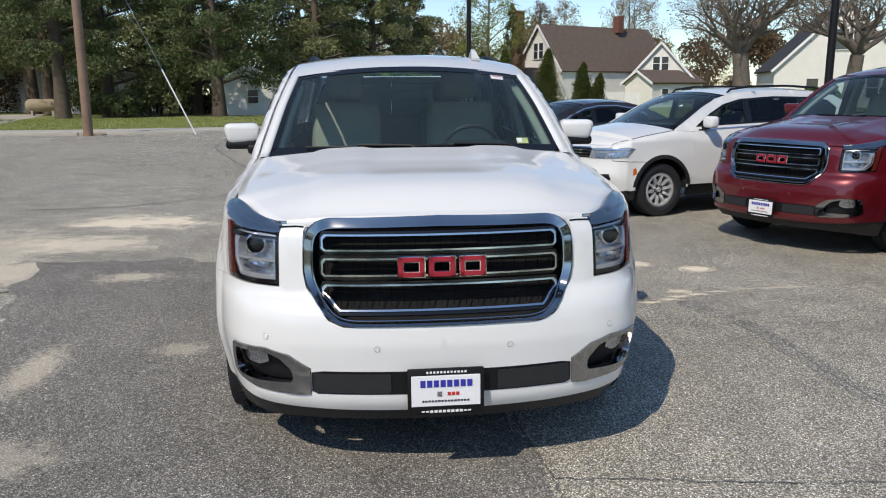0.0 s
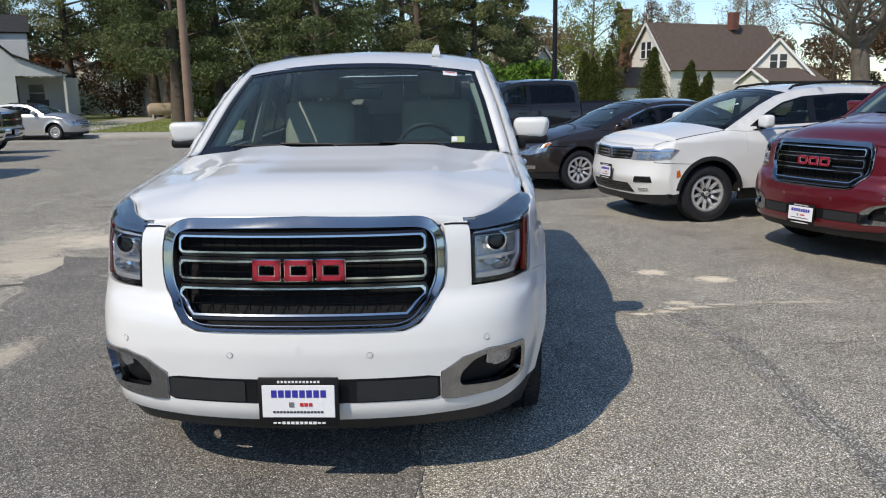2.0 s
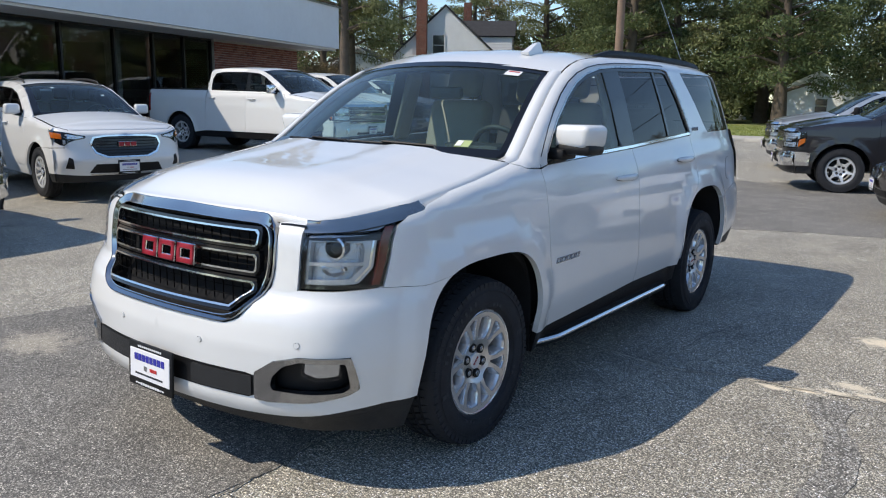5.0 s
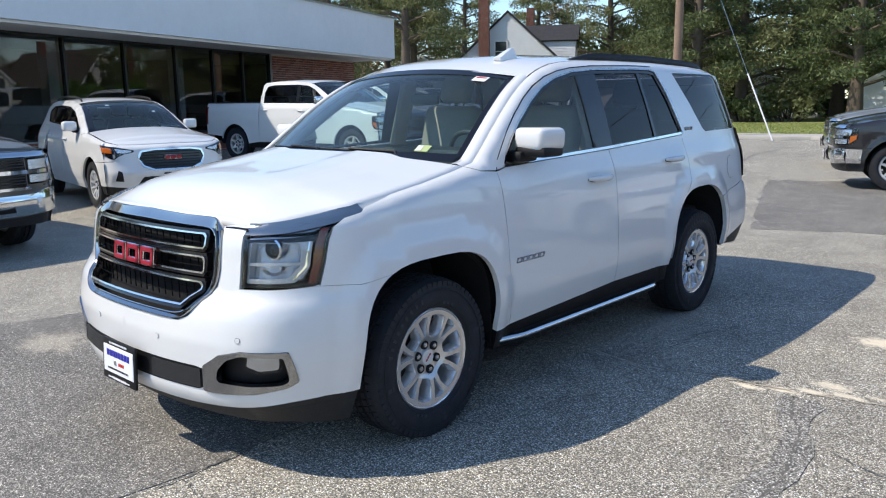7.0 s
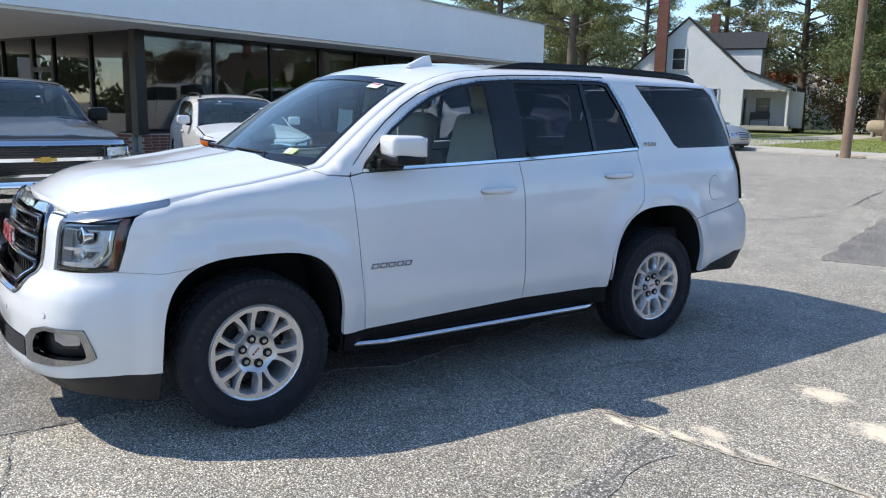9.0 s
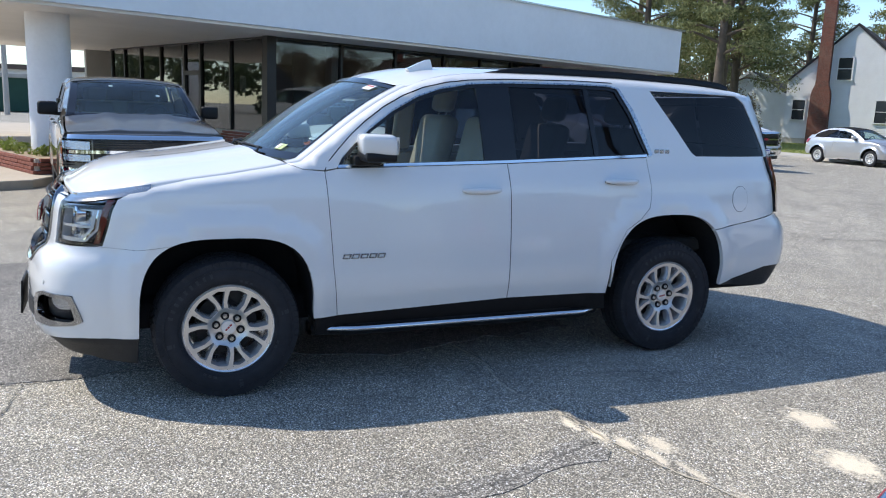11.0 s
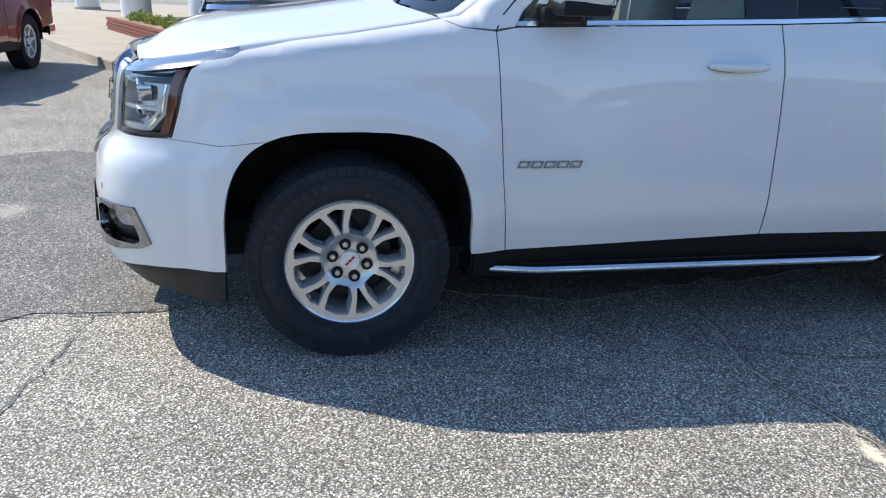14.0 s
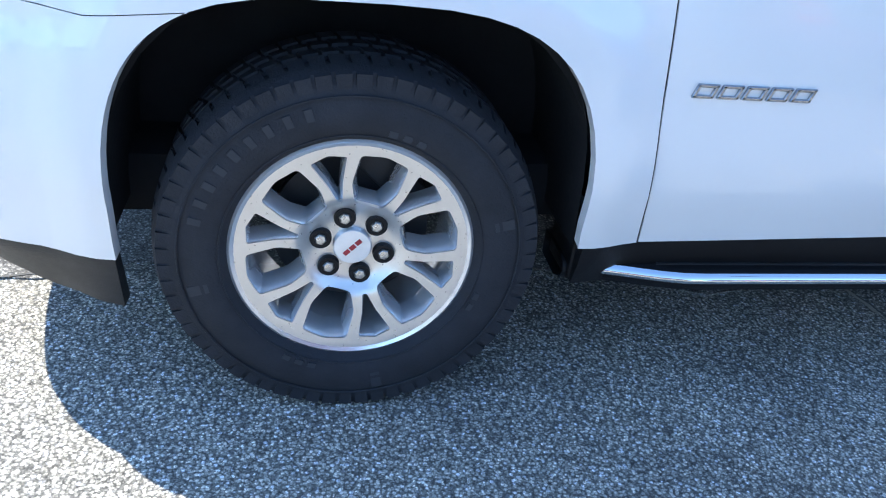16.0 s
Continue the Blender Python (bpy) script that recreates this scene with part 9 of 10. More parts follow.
# undergrowth beneath the pines
for i, (x, y, w, h, mt) in enumerate(((-12.2, 57.5, 3, 2.0, NEEDLES_DARK), (-14.2, 51.5, 4, 2.5, NEEDLES), (-16.2, 58.5, 3, 2.4, NEEDLES_DARK), (-3.4, 52.5, 4, 3.0, NEEDLES), (-20.5, 58.0, 3, 3.2, NEEDLES_DARK), (-1.2, 53.5, 5, 3.4, NEEDLES), (4.8, 58, 5, 3.2, NEEDLES), (-16.5, 50.0, 3, 1.6, NEEDLES_DARK))):
    bush("undergrowth", x, y, w, 2.5, h, mt, 1800, 300 + i, "wild undergrowth beneath the pines", 0.16)
# the last five belts are added to darken reflections in glass and paint
for k, (x0, y0, x1, y1) in enumerate(((-70, 78, -30, 80), (-30, 80, -2, 82), (44, 100, 90, 90), (60, 70, 110, 60), (-110, 60, -60, 55), (-2, 100, 46, 112), (-120, -30, -70, -70), (-70, -75, -10, -90), (-10, -85, 70, -80), (85, -80, 95, 0), (90, 0, 100, 60))):
    r2 = np.random.default_rng(400 + k)
    n_ = 46
    cs = np.c_[r2.uniform(x0, x1, n_), r2.uniform(min(y0, y1), max(y0, y1) + 5, n_), r2.uniform(1.0, 9.5, n_)]
    q, f = leaves(cs, r2.uniform(2.0, 3.6, n_), 34000 if k in (2, 3, 5) else 22000, 0.24 if k < 6 else 0.42, 410 + k)
    tagged(pydata("far_woods", q, f, (NEEDLES_DARK, NEEDLES, RUSSET, RUSSET, NEEDLES_DARK, BUFF, NEEDLES_DARK, NEEDLES_DARK, RUSSET, NEEDLES, NEEDLES_DARK)[k], None, smooth=False), "far woods behind the houses", "woods", kind="stuff")
grass_tufts("lawn_grass", [(-40, 33.0), (-13, 31.4), (-4, 32.7), (14, 33.4), (14, 48), (-40, 48)], 40000, 0.055, 21, GRASS, "mown lawn grass in spring green")

# ---- houses ----
SIDING = siding("white_clapboard", (0.74, 0.75, 0.76))
SIDING_CREAM = siding("cream_clapboard", (0.74, 0.72, 0.67))
ROOF_DARK = plain("dark_shingle", (0.032, 0.033, 0.038), 0.9, 0.0, 0.25, 2.5, 0.5, 30.0)
ROOF_BROWN = plain("brown_shingle", (0.115, 0.085, 0.068), 0.9, 0.0, 0.2, 2.5, 0.5, 30.0)
ROOF_TAN = plain("tan_shingle", (0.34, 0.28, 0.20), 0.9, 0.0, 0.2, 2.5, 0.5, 30.0)
TRIM_WHITE = plain("white_trim", (0.76, 0.76, 0.76), 0.5, 0.0, 0.04, 3.0)
HOUSE_GLASS = plain("house_window_glass", (0.03, 0.035, 0.04), 0.08, 0.0, 0.2, 1.0, spec=0.8)
CHIMNEY = brickwork("chimney_brick", (0.20, 0.055, 0.035), (0.22, 0.17, 0.14))


def lapped_wall(name, poly, m, mat, parent, course=0.13, depth=0.025):
    """A wall of lapped boards. poly: its outline in (along, up); m lays x along, z up, and y outwards."""
    zs_ = np.arange(0, max(p[1] for p in poly), course)
    verts, faces = [], []
    for z in zs_:
        z1 = min(z + course, max(p[1] for p in poly))
        zm = (z + z1) / 2
        cross = []
        for (x0, y0), (x1, y1) in zip(poly, poly[1:] + poly[:1]):
            if (y0 > zm) != (y1 > zm):
                cross.append(x0 + (x1 - x0) * (zm - y0) / (y1 - y0))
        cross.sort()
        for a, b_ in zip(cross[::2], cross[1::2]):
            k = len(verts)
            for x, yy, zz in ((a, depth, z), (b_, depth, z), (b_, 0.006, z1), (a, 0.006, z1), (a, -0.12, z), (b_, -0.12, z), (b_, -0.12, z1), (a, -0.12, z1)):
                verts.append(m @ Vector((x, yy, zz)))
            faces += [(k, k + 1, k + 2, k + 3), (k, k + 4, k + 5, k + 1), (k + 4, k + 7, k + 6, k + 5), (k, k + 3, k + 7, k + 4), (k + 1, k + 5, k + 6, k + 2)]
    return tagged(pydata(name, verts, faces, mat, parent, smooth=False), kind="stuff")


def sash_window(parent, m, w, h, trim=None):
    """A double-hung window with frame, sill and panes, on the face of a wall."""
    def lay(name, boxes, mat, under, label=""):
        bm = bmesh.new()
        for c, s in boxes:
            add_box(bm, c, s, 0.004, 1)
        bmesh.ops.transform(bm, matrix=m, verts=bm.verts)
        return part(name, bm, mat, under, label, 0)
    win = lay("window", [((0, 0.03, 0), (w + 0.02, 0.03, h + 0.02))], GLOSS_BLACK, parent, "double-hung sash window")
    lay("frame", [((-w / 2, 0.055, 0), (0.10, 0.06, h + 0.2)), ((w / 2, 0.055, 0), (0.10, 0.06, h + 0.2)), ((0, 0.055, h / 2 + 0.05), (w + 0.1, 0.06, 0.10)), ((0, 0.055, 0), (w, 0.05, 0.05))], trim or TRIM_WHITE, win)
    lay("sill", [((0, 0.08, -h / 2 - 0.05), (w + 0.2, 0.12, 0.06))], trim or TRIM_WHITE, win)
    for z in (-h / 4, h / 4):
        lay("pane", [((0, 0.048, z), (w - 0.1, 0.012, h / 2 - 0.06))], HOUSE_GLASS, win)


def sheet_roof(name, quad, mat, parent, thick=0.14):
    """One slope of a roof, from its four corners."""
    q = [Vector(p) for p in quad]
    n = (q[1] - q[0]).cross(q[3] - q[0]).normalized()
    if n.z < 0:
        n = -n
    bm = bmesh.new()
    top = [bm.verts.new(p + n * 0.02) for p in q]
    low = [bm.verts.new(p - n * thick) for p in q]
    bm.faces.new(top)
    bm.faces.new(low[::-1])
    for i in range(4):
        j = (i + 1) % 4
        bm.faces.new((top[i], low[i], low[j], top[j]))
    return part(name, bm, mat, parent, "", 0)


def wall_frame(p0, p1):
    """Lays a wall from p0 to p1 on the ground, outer face to the right of that way."""
    d = (Vector(p1) - Vector(p0)).normalized()
    out = Vector((d.y, -d.x, 0))
    return Matrix((( d.x, out.x, 0, p0[0]), (d.y, out.y, 0, p0[1]), (0, 0, 1, p0[2]), (0, 0, 0, 1)))


def gable_house(name, x, y, turn, w, d, eave, ridge, base, wall, roof, label, windows=(), chimney=None, over=0.3, barge=None):
    """A house with its gable to local -y. windows: (side, along, up, width, height)."""
    root = tagged(empty(name, pose(x, y, base, 0, 0, turn)), label, "house")
    fr = {"front": wall_frame((-w / 2, 0, 0), (w / 2, 0, 0)), "right": wall_frame((w / 2, 0, 0), (w / 2, d, 0)), "back": wall_frame((w / 2, d, 0), (-w / 2, d, 0)), "left": wall_frame((-w / 2, d, 0), (-w / 2, 0, 0))}
    for s, f in fr.items():
        ln = w if s in ("front", "back") else d
        poly = [(0, -0.3), (ln, -0.3), (ln, eave)] + ([(ln / 2, ridge)] if s in ("front", "back") else []) + [(0, eave)]
        poly = [(a, max(b_, 0)) for a, b_ in poly]
        lapped_wall("wall", poly, f, wall, root)
    part("foundation", box_bm((0, d / 2, -0.2), (w + 0.02, d + 0.02, 0.5), 0, 1), CONCRETE_GREY, root, "", 0)
    k = (ridge - eave) / (w / 2)
    for s in (1, -1):
        e = w / 2 + over
        sheet_roof("roof", [(0, -over, ridge + 0.03), (0, d + over, ridge + 0.03), (s * e, d + over, ridge + 0.03 - k * e), (s * e, -over, ridge + 0.03 - k * e)], roof, root)
        a, b_ = Vector((0, -over - 0.03, ridge - 0.06)), Vector((s * e, -over - 0.03, ridge - 0.06 - k * e))
        bm = bmesh.new()
        add_box(bm, (0, 0, 0), ((b_ - a).length, 0.05, 0.13 if barge else 0.2), 0, 1)
        bmesh.ops.transform(bm, matrix=Matrix.Translation((a + b_) / 2) @ Matrix.Rotation(math.atan2(a.z - b_.z, (b_ - a).x) if s > 0 else -math.atan2(a.z - b_.z, abs((b_ - a).x)), 4, "Y"), verts=bm.verts)
        part("barge_board", bm, barge or TRIM_WHITE, root, "", 0)
    for s, a, up, ww, hh in windows:
        sash_window(root, fr[s] @ Matrix.Translation((a, 0, up)), ww, hh)
    if chimney:
        cx, cy, cw, cz0, cz1 = chimney
        bm = box_bm((cx, cy, (cz0 + cz1) / 2), (cw, cw * 0.8, cz1 - cz0), 0.01, 1)
        add_box(bm, (cx, cy, cz1 + 0.05), (cw + 0.12, cw * 0.8 + 0.12, 0.14), 0.01, 1)
        part("chimney", bm, CHIMNEY, root, "red brick chimney", 0)
    return root, fr


# white house with the red chimney
h1, fr1 = gable_house("house", -37.34, 51.32, 30.0, 9.1, 9.0, 4.5, 8.65, 0.45, SIDING, ROOF_DARK, "white clapboard house with dark roof, dormer, porch and red chimney", [("front", 1.0, 2.2, 1.0, 1.5), ("front", 6.78, 2.2, 0.9, 1.6), ("front", 3.98, 5.35, 1.05, 1.6), ("left", 5.0, 2.0, 0.9, 1.4)], over=0.12, barge=ROOF_DARK)
bm = bmesh.new()
rings = [[bm.verts.new((-1.97 + dx * wx / 2, -0.08 - (0.55 if dy else 0.0), z)) for dx, dy in ((-1, 0), (1, 0), (1, 1), (-1, 1))] for z, wx in ((-0.4, 1.45), (3.3, 1.40), (3.7, 1.25), (4.1, 0.95), (4.4, 0.88), (10.6, 0.84))]
for r0, r1 in zip(rings, rings[1:]):
    for i in range(4):
        bm.faces.new((r0[i], r0[(i + 1) % 4], r1[(i + 1) % 4], r1[i]))
bm.faces.new(rings[-1])
part("chimney", bm, CHIMNEY, h1, "tall red brick chimney with sloping shoulders", 0)
part("rear_chimney", box_bm((1.3, 6.5, 8.6), (0.7, 0.7, 1.9), 0.01, 1), CHIMNEY, h1, "", 0)
# cross-gabled dormer over the porch side
lapped_wall("dormer_cheek", [(0, 6.32), (3.6, 6.32), (3.6, 4.0), (2.5, 4.3)], wall_frame((2.0, 1.6, 0), (5.6, 1.6, 0)), SIDING, h1)
lapped_wall("dormer_wall", [(0, 4.0), (4.4, 4.0), (4.4, 6.3), (2.2, 7.65), (0, 6.3)], wall_frame((5.6, 1.6, 0), (5.6, 6.0, 0)), SIDING, h1)
sheet_roof("dormer_roof", [(0.6, 1.4, 6.25), (5.85, 1.4, 6.25), (5.85, 3.8, 7.72), (0.6, 3.8, 7.72)], ROOF_DARK, h1, 0.10)
sheet_roof("dormer_roof", [(0.6, 6.2, 6.25), (5.85, 6.2, 6.25), (5.85, 3.8, 7.72), (0.6, 3.8, 7.72)], ROOF_DARK, h1, 0.10)
sash_window(h1, wall_frame((5.6, 1.6, 0), (5.6, 6.0, 0)) @ Matrix.Translation((2.2, 0, 5.5)), 0.9, 1.3)
# porch under the long lower slope
sheet_roof("porch_roof", [(4.45, -0.25, 4.58), (8.25, -0.25, 3.10), (8.25, 6.6, 3.10), (4.45, 6.6, 4.58)], ROOF_DARK, h1, 0.10)
lapped_wall("porch_gable", [(0, 2.95), (3.5, 2.95), (3.5, 3.05), (0, 4.40)], wall_frame((4.57, 0.0, 0), (8.07, 0.0, 0)), SIDING, h1)
for py_ in (0.15, 3.2):
    part("porch_post", box_bm((7.85, py_, 1.5), (0.17, 0.17, 2.95), 0.01, 1), TRIM_WHITE, h1, "", 0)
part("porch_floor", box_bm((6.3, 3.2, 0.02), (3.6, 6.4, 0.30), 0.01, 1), CONCRETE_GREY, h1, "", 0)
part("porch_rear_wall", box_bm((6.6, 3.9, 1.5), (4.0, 0.15, 2.9), 0.01, 1), SIDING, h1, "", 0)
part("porch_side_room", box_bm((8.0, 5.6, 1.45), (1.9, 3.4, 2.9), 0.01, 1), SIDING_CREAM, h1, "pale enclosed end of the porch", 0)
part("porch_door", box_bm((4.62, 2.0, 1.25), (0.06, 1.0, 2.1), 0.01, 1), MULLION, h1, "dark front door", 0)
sash_window(h1, wall_frame((4.7, 3.82, 0), (8.5, 3.82, 0)) @ Matrix.Translation((1.2, 0, 1.75)), 1.2, 1.3)
bench = tagged(empty("porch_bench", h1.matrix_world @ Matrix.Translation((5.9, 0.9, 0.17)) @ pose(0, 0, 0, 0, 0, -90)), "dark metal bench on the porch", "bench")
part("seat", box_bm((0, 0, 0.45), (0.5, 1.5, 0.05), 0.01, 1), MULLION, bench, "", 0)
part("back", box_bm((-0.22, 0, 0.78), (0.05, 1.5, 0.55), 0.01, 1), MULLION, bench, "", 0)
for sx in (-0.2, 0.2):
    for sy in (-0.7, 0.7):
        part("leg", box_bm((sx, sy, 0.22), (0.05, 0.05, 0.44), 0, 1), MULLION, bench, "", 0)
# lower wing at its left
gable_house("house_wing", -45.2, 49.0, 30.0, 6.5, 7.0, 3.4, 5.4, 0.3, SIDING, ROOF_DARK, "low white wing beside the house", [("front", 3.2, 1.9, 0.9, 1.3)])
# cream house and white house further along
gable_house("house", -44.6, 78.2, 13, 12.0, 13.0, 4.0, 7.0, -0.1, SIDING_CREAM, ROOF_TAN, "cream clapboard bungalow with tan roof and red chimney", [("right", 2.2, 1.5, 1.0, 1.3), ("right", 5.5, 1.5, 1.0, 1.3), ("front", 2.2, 1.5, 0.9, 1.2)], (2.2, 5.0, 1.0, 5.4, 8.4))
gable_house("house", -24.5, 66.0, 40, 7.0, 9.0, 4.2, 6.4, 0.1, SIDING, ROOF_DARK, "white two-storey house behind the pines", [("front", 1.8, 1.5, 0.9, 1.3), ("front", 5.0, 1.5, 0.9, 1.3), ("front", 3.5, 4.4, 0.9, 1.2), ("right", 2.0, 1.5, 0.9, 1.2)])
gable_house("shed", -8.2, 53.0, 8, 4.6, 5.0, 2.3, 3.5, 0.05, SIDING, ROOF_DARK, "small weathered white shed among the trees", [("front", 2.6, 1.3, 0.8, 0.9)])
gable_house("shed", -19.6, 62.5, 6, 8.0, 5.0, 2.6, 3.4, 0.05, SIDING, ROOF_DARK, "long low white outbuilding among the trees", [("front", 2.0, 1.4, 0.9, 1.0), ("front", 5.8, 1.4, 0.9, 1.0)])
# brown-roofed houses on the right
hr, fr = gable_house("house", 16.7, 69.6, -64, 6.6, 14.0, 3.9, 7.9, -0.2, SIDING_CREAM, ROOF_BROWN, "pale clapboard house with broad brown roof", [("front", 2.8, 5.5, 0.7, 1.4), ("front", 3.6, 5.5, 0.7, 1.4), ("right", 9.8, 1.6, 1.2, 1.2)], (-2.6, -0.6, 1.0, 0.0, 9.2))
part("rear_chimney", box_bm((0.6, 9.5, 8.2), (0.8, 0.7, 1.6), 0.01, 1), CHIMNEY, hr, "", 0)
gable_house("house_wing", 28.4, 69.0, -24, 5.6, 8.0, 3.2, 6.3, -0.2, SIDING_CREAM, ROOF_BROWN, "pale cross wing of the brown-roofed house", [("front", 2.4, 4.3, 0.7, 1.2), ("front", 3.2, 4.3, 0.7, 1.2)])
gable_house("house_wing", 25.2, 66.0, -64, 3.4, 6.6, 2.6, 3.6, -0.2, SIDING_CREAM, ROOF_BROWN, "low sun porch of the brown-roofed house", [("right", 1.6, 1.4, 0.9, 1.0), ("right", 4.6, 1.4, 1.6, 1.0)])
gable_house("house", 12.0, 67.0, -64, 4.5, 7.0, 2.4, 3.9, -0.2, SIDING_CREAM, ROOF_BROWN, "low garage with brown roof", [])
gable_house("house", 7.6, 76.0, 40, 5.5, 7.0, 3.6, 6.4, -0.2, SIDING_CREAM, ROOF_TAN, "far cream house with a steep gable", [("front", 2.7, 3.4, 0.8, 1.2)])
h2, fr2 = gable_house("house", 39.5, 57.5, -20, 10.5, 10.0, 3.4, 8.6, 0.0, SIDING_CREAM, ROOF_DARK, "pale house with a large front gable", [("front", 5.0, 5.6, 1.0, 1.6), ("front", 6.3, 5.6, 1.0, 1.6), ("front", 3.0, 1.7, 1.0, 1.5), ("front", 7.6, 1.7, 1.0, 1.5)])
# garden fence by the brown-roofed house
fence = tagged(empty("picket_fence", pose(20.0, 58.0, 0, 0, 0, -22)), "white picket fence in the garden", "fence")
for i in range(30):
    part("picket", box_bm((i * 0.16 - 2.4, 0, 0.75), (0.11, 0.03, 1.5), 0.01, 1), TRIM_WHITE, fence, "", 0)
for z in (0.4, 1.1):
    part("rail", box_bm((0, 0.04, z), (5.0, 0.04, 0.09), 0, 1), TRIM_WHITE, fence, "", 0)

# ---- poles and wires ----
pole = tagged(empty("utility_pole", pose(-10.95, 27.75, 0)), "weathered brown wooden utility pole", "pole")
part("shaft", tube_bm([(0, 0, -0.2), (0.02, 0, 4), (0.0, 0, 11)], [0.185, 0.165, 0.13], 16), POLE_WOOD, pole, smooth=60)
part("crossarm", box_bm((0, 0, 10.2), (2.4, 0.12, 0.12), 0.01, 1), POLE_WOOD, pole, "", 0)
guy = tagged(empty("guy_wire", pose(-6.65, 26.9, 0)), "steel guy wire with white plastic sleeve", "cable")
w0, w1 = Vector((0, 0, 0.0)), Vector((-4.3, 0.85, 9.3))
part("wire", tube_bm([w0, w1], 0.008, 6), SATIN, guy)
part("sleeve", tube_bm([w0.lerp(w1, 0.005), w0.lerp(w1, 0.27)], 0.028, 10), TRIM_WHITE, guy, "white plastic sleeve")
for x, y, h, r in ((3.43, 22.85, 9.0, 0.085), (6.85, 7.4, 8.5, 0.062)):
    lp = tagged(empty("lamp_post", pose(x, y, 0)), "slim black metal lamp post on the lot", "lamp post", "lamp posts")
    part("shaft", tube_bm([(0, 0, 0), (0, 0, h)], [r, r * 0.8], 14), BLACK, lp, smooth=60)
    part("base", box_bm((0, 0, 0.15), (0.35, 0.35, 0.3), 0.04, 2), CONCRETE_GREY, lp, "", 0)
    part("lamp_head", box_bm((0.35, 0, h), (0.9, 0.35, 0.14), 0.03, 2), BLACK, lp, "", 0)
for k, (a, b_, sag) in enumerate((((-10.95, 27.75, 10.2), (-60, 12, 10.5), 0.8), ((-10.95, 27.75, 10.2), (45, 34, 10.5), 1.2), ((-10.95, 27.75, 9.0), (-45, 17, 8.6), 0.9), ((6.8, 28, 6.4), (60, 36, 7.2), 0.3))):
    a, b_ = Vector(a), Vector(b_)
    pts = [a.lerp(b_, i / 16) - Vector((0, 0, sag * 4 * (i / 16) * (1 - i / 16))) for i in range(17)]
    tagged(part("overhead_cable", tube_bm(pts, 0.016, 5), BLACK, None), "thin dark overhead cable", "cable")
# gas tank on the lawn
tank = tagged(empty("gas_tank", pose(-23.6, 56.5, 0.06, 0, 0, 10)), "tan propane gas tank on the lawn", "tank")
part("shell", lathe_bm([(0.0, -1.2), (0.25, -1.15), (0.42, -1.0), (0.47, -0.8), (0.47, 0.8), (0.42, 1.0), (0.25, 1.15), (0.0, 1.2)], 24), ROOF_TAN, tank, smooth=60).location = (0, 0, 0.75)
for dx in (-0.7, 0.7):
    part("foot", box_bm((dx, 0, 0.17), (0.15, 0.7, 0.36), 0.01, 1), CONCRETE_GREY, tank, "", 0)

# ---- street end beyond the canopy ----
hut = tagged(empty("kiosk", pose(-69, -7.0, 0.1, 0, 0, 100)), "small dark green kiosk with a white-framed window", "kiosk")
HUT_GREEN = plain("dark_green_boards", (0.012, 0.06, 0.04), 0.7, 0.0, 0.15, 2.0)
part("wall", box_bm((0, 0, 1.3), (5.0, 4.0, 2.7), 0.02, 1), HUT_GREEN, hut, "", 0)
part("roof", box_bm((0, 0, 2.8), (5.6, 4.6, 0.35), 0.05, 1), CONCRETE_GREY, hut, "", 0)
for k in (-1, 1):
    part("window", box_bm((k * 1.2, 2.02, 1.6), (1.3, 0.06, 1.0), 0.01, 1), TRIM_WHITE, hut, "", 0)
    part("window", box_bm((k * 2.52, 0, 1.6), (0.06, 2.4, 1.1), 0.01, 1), TRIM_WHITE, hut, "", 0)
far_b = tagged(empty("shop_building", pose(-95, -20, 0, 0, 0, 80)), "low pale shop building across the street", "building")
part("wall", box_bm((0, 0, 2.0), (40, 10, 4.0), 0.05, 1), SIDING_CREAM, far_b, "", 0)
part("roof", box_bm((0, 0, 4.2), (41, 11, 0.5), 0.05, 1), ROOF_BROWN, far_b, "", 0)
for k in range(8):
    part("window", box_bm((k * 4.6 - 16, -5.03, 1.6), (3.0, 0.08, 1.6), 0.01, 1), HOUSE_GLASS, far_b, "", 0)
sig = tagged(empty("signal_pole", pose(-58, -7.0, 0)), "grey street signal pole with a hanging signal", "pole")
part("shaft", tube_bm([(0, 0, 0), (0, 0, 7.5)], [0.20, 0.15], 12), CONCRETE_GREY, sig, smooth=60)
part("arm", tube_bm([(0, 0, 6.2), (0, 5, 6.4)], 0.06, 8), CONCRETE_GREY, sig)
part("signal_head", box_bm((0, 0.8, 5.6), (0.35, 0.35, 1.0), 0.04, 1), GOLD, sig, "yellow signal head", 0)

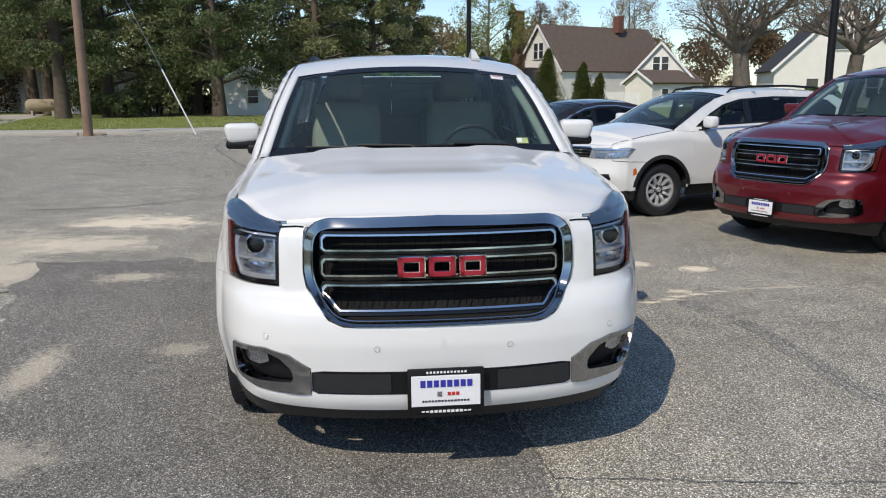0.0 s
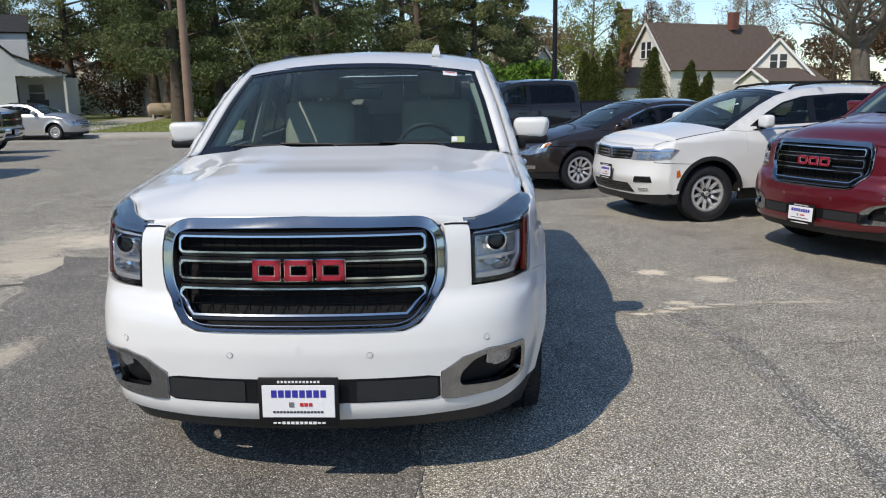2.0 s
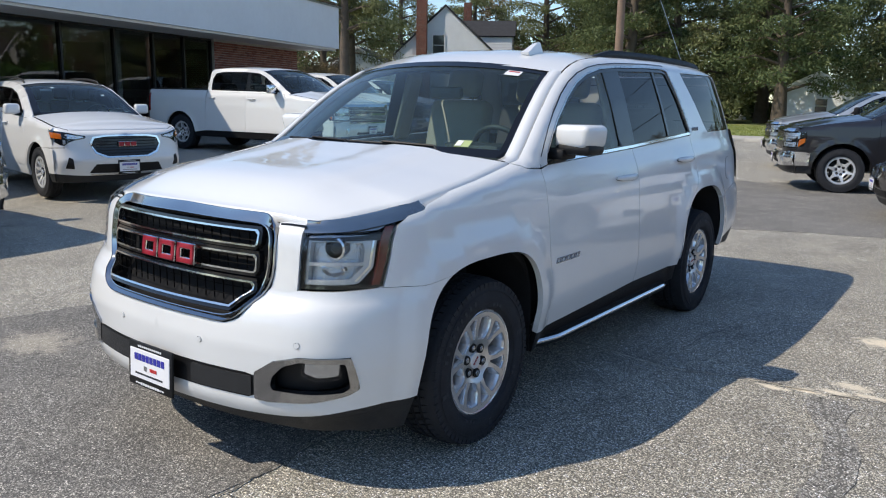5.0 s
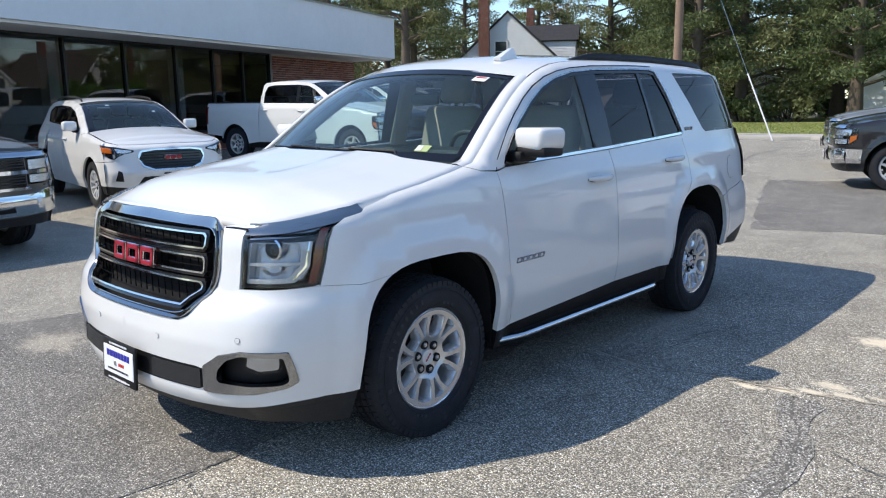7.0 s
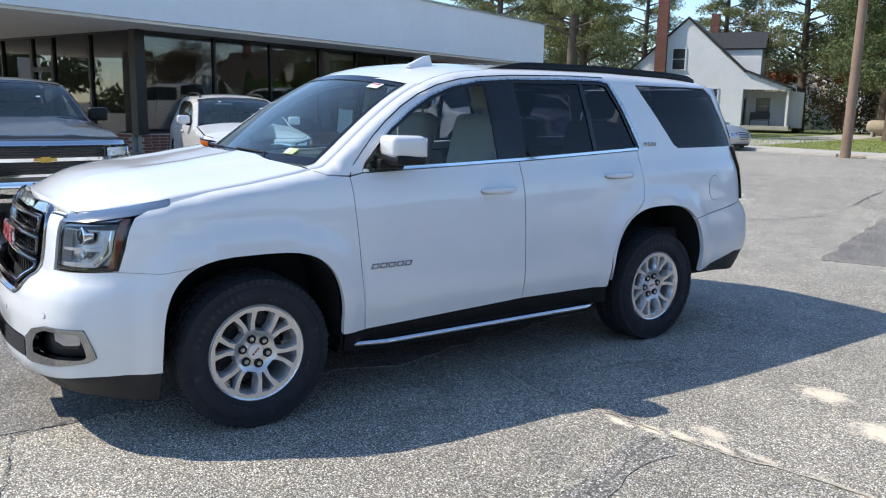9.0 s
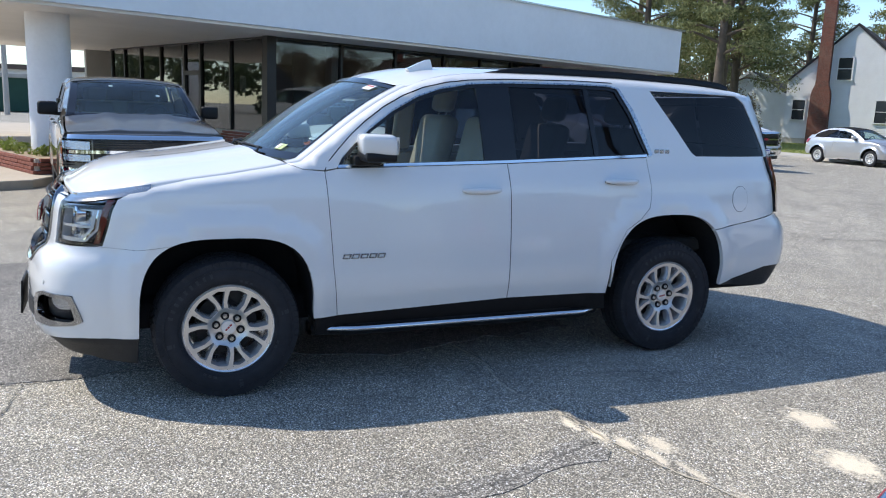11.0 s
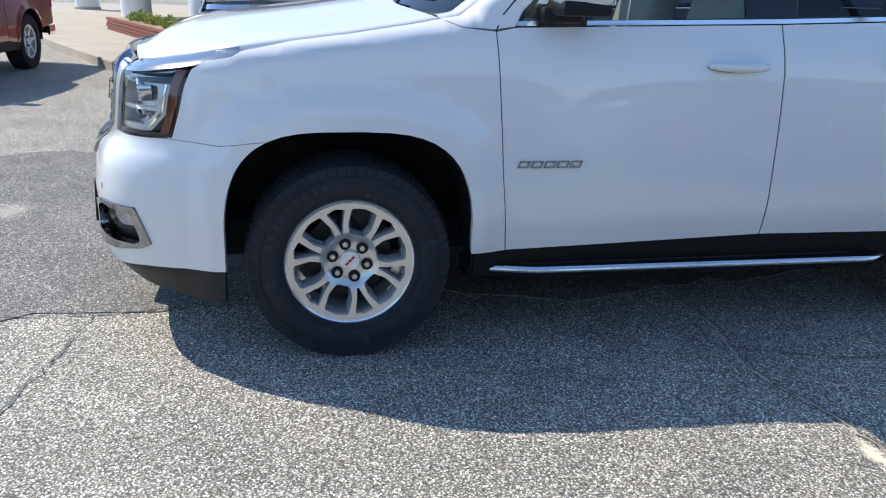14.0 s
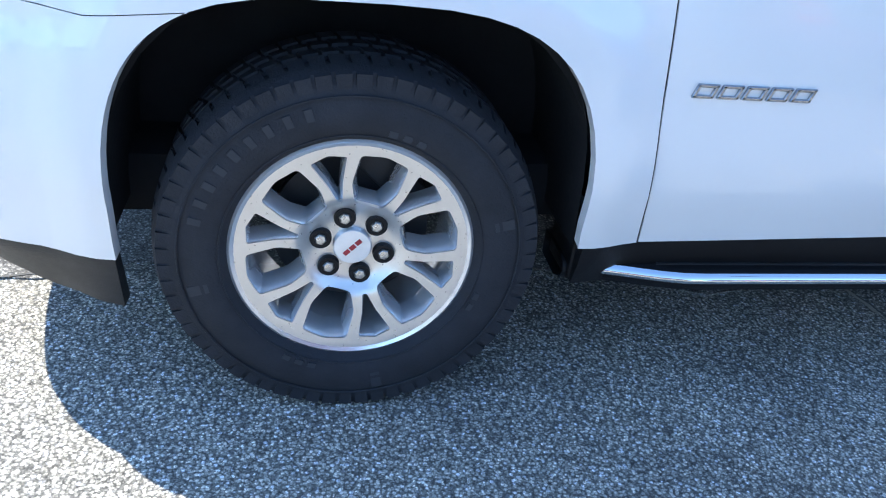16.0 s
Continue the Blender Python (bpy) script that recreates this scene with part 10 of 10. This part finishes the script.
# ---- brick planter at the canopy's edge ----
planter = tagged(empty("brick_planter", pose(-10.5, -1.78, 0.15, 0, 0, math.degrees(math.atan2(-0.40, -1.0)) + 180)), "low red brick planter with weeds", "planter")
part("soil", box_bm((-3.4, 0.36, 0.15), (6.6, 0.50, 0.26), 0, 1), SOIL, planter, "", 0)
part("mortar", box_bm((-3.4, 0.36, 0.14), (6.76, 0.68, 0.27), 0, 1), CONCRETE_GREY, planter, "", 0)
bmb = bmesh.new()
add_box(bmb, (0, 0, 0), (0.20, 0.095, 0.062), 0.006, 1)
brick_mesh = bpy.data.meshes.new("brick")
bmb.to_mesh(brick_mesh)
bmb.free()
brick_mesh.materials.append(BRICK)
rb = random.Random(4)
for c in range(4):
    for i in range(32):
        ob = new("brick", brick_mesh)
        ob.parent = planter
        ob.matrix_local = Matrix.Translation((-0.10 - i * 0.212 - (0.106 if c % 2 else 0), 0.02 + rb.uniform(-0.003, 0.003), 0.034 + c * 0.073))
    for i in range(3):
        ob = new("brick", brick_mesh)
        ob.parent = planter
        ob.matrix_local = Matrix.Translation((0.0 + rb.uniform(-0.003, 0.003), 0.14 + i * 0.212 + (0.05 if c % 2 else 0), 0.034 + c * 0.073)) @ Matrix.Rotation(radians(90), 4, "Z")
# bricks of the low showroom walls nearest the lot
for c in range(11):
    for i in range(17):
        ob = new("brick", brick_mesh)
        ob.parent = front_sill
        ob.matrix_local = Matrix.Translation((0.088 + rb.uniform(-0.002, 0.002), 0.12 + i * 0.212 + (0.0 if c % 2 else -0.02), -0.27 + c * 0.073)) @ Matrix.Rotation(radians(90), 4, "Z")
    for i in range(10):
        ob = new("brick", brick_mesh)
        ob.parent = side_sill
        ob.matrix_local = Matrix.Translation((-0.27 - i * 0.212 - (0.106 if c % 2 else 0), -0.088 + rb.uniform(-0.002, 0.002), -0.27 + c * 0.073))
rngp = np.random.default_rng(31)
q, f = leaves(np.c_[rngp.uniform(-5.5, -0.6, 26), rngp.uniform(0.2, 0.55, 26), rngp.uniform(0.30, 0.40, 26)], [0.16] * 26, 900, 0.05, 32)
tagged(pydata("weed_growth", q, f, SPRING, planter, "yellow-green weeds", smooth=False), kind="stuff")
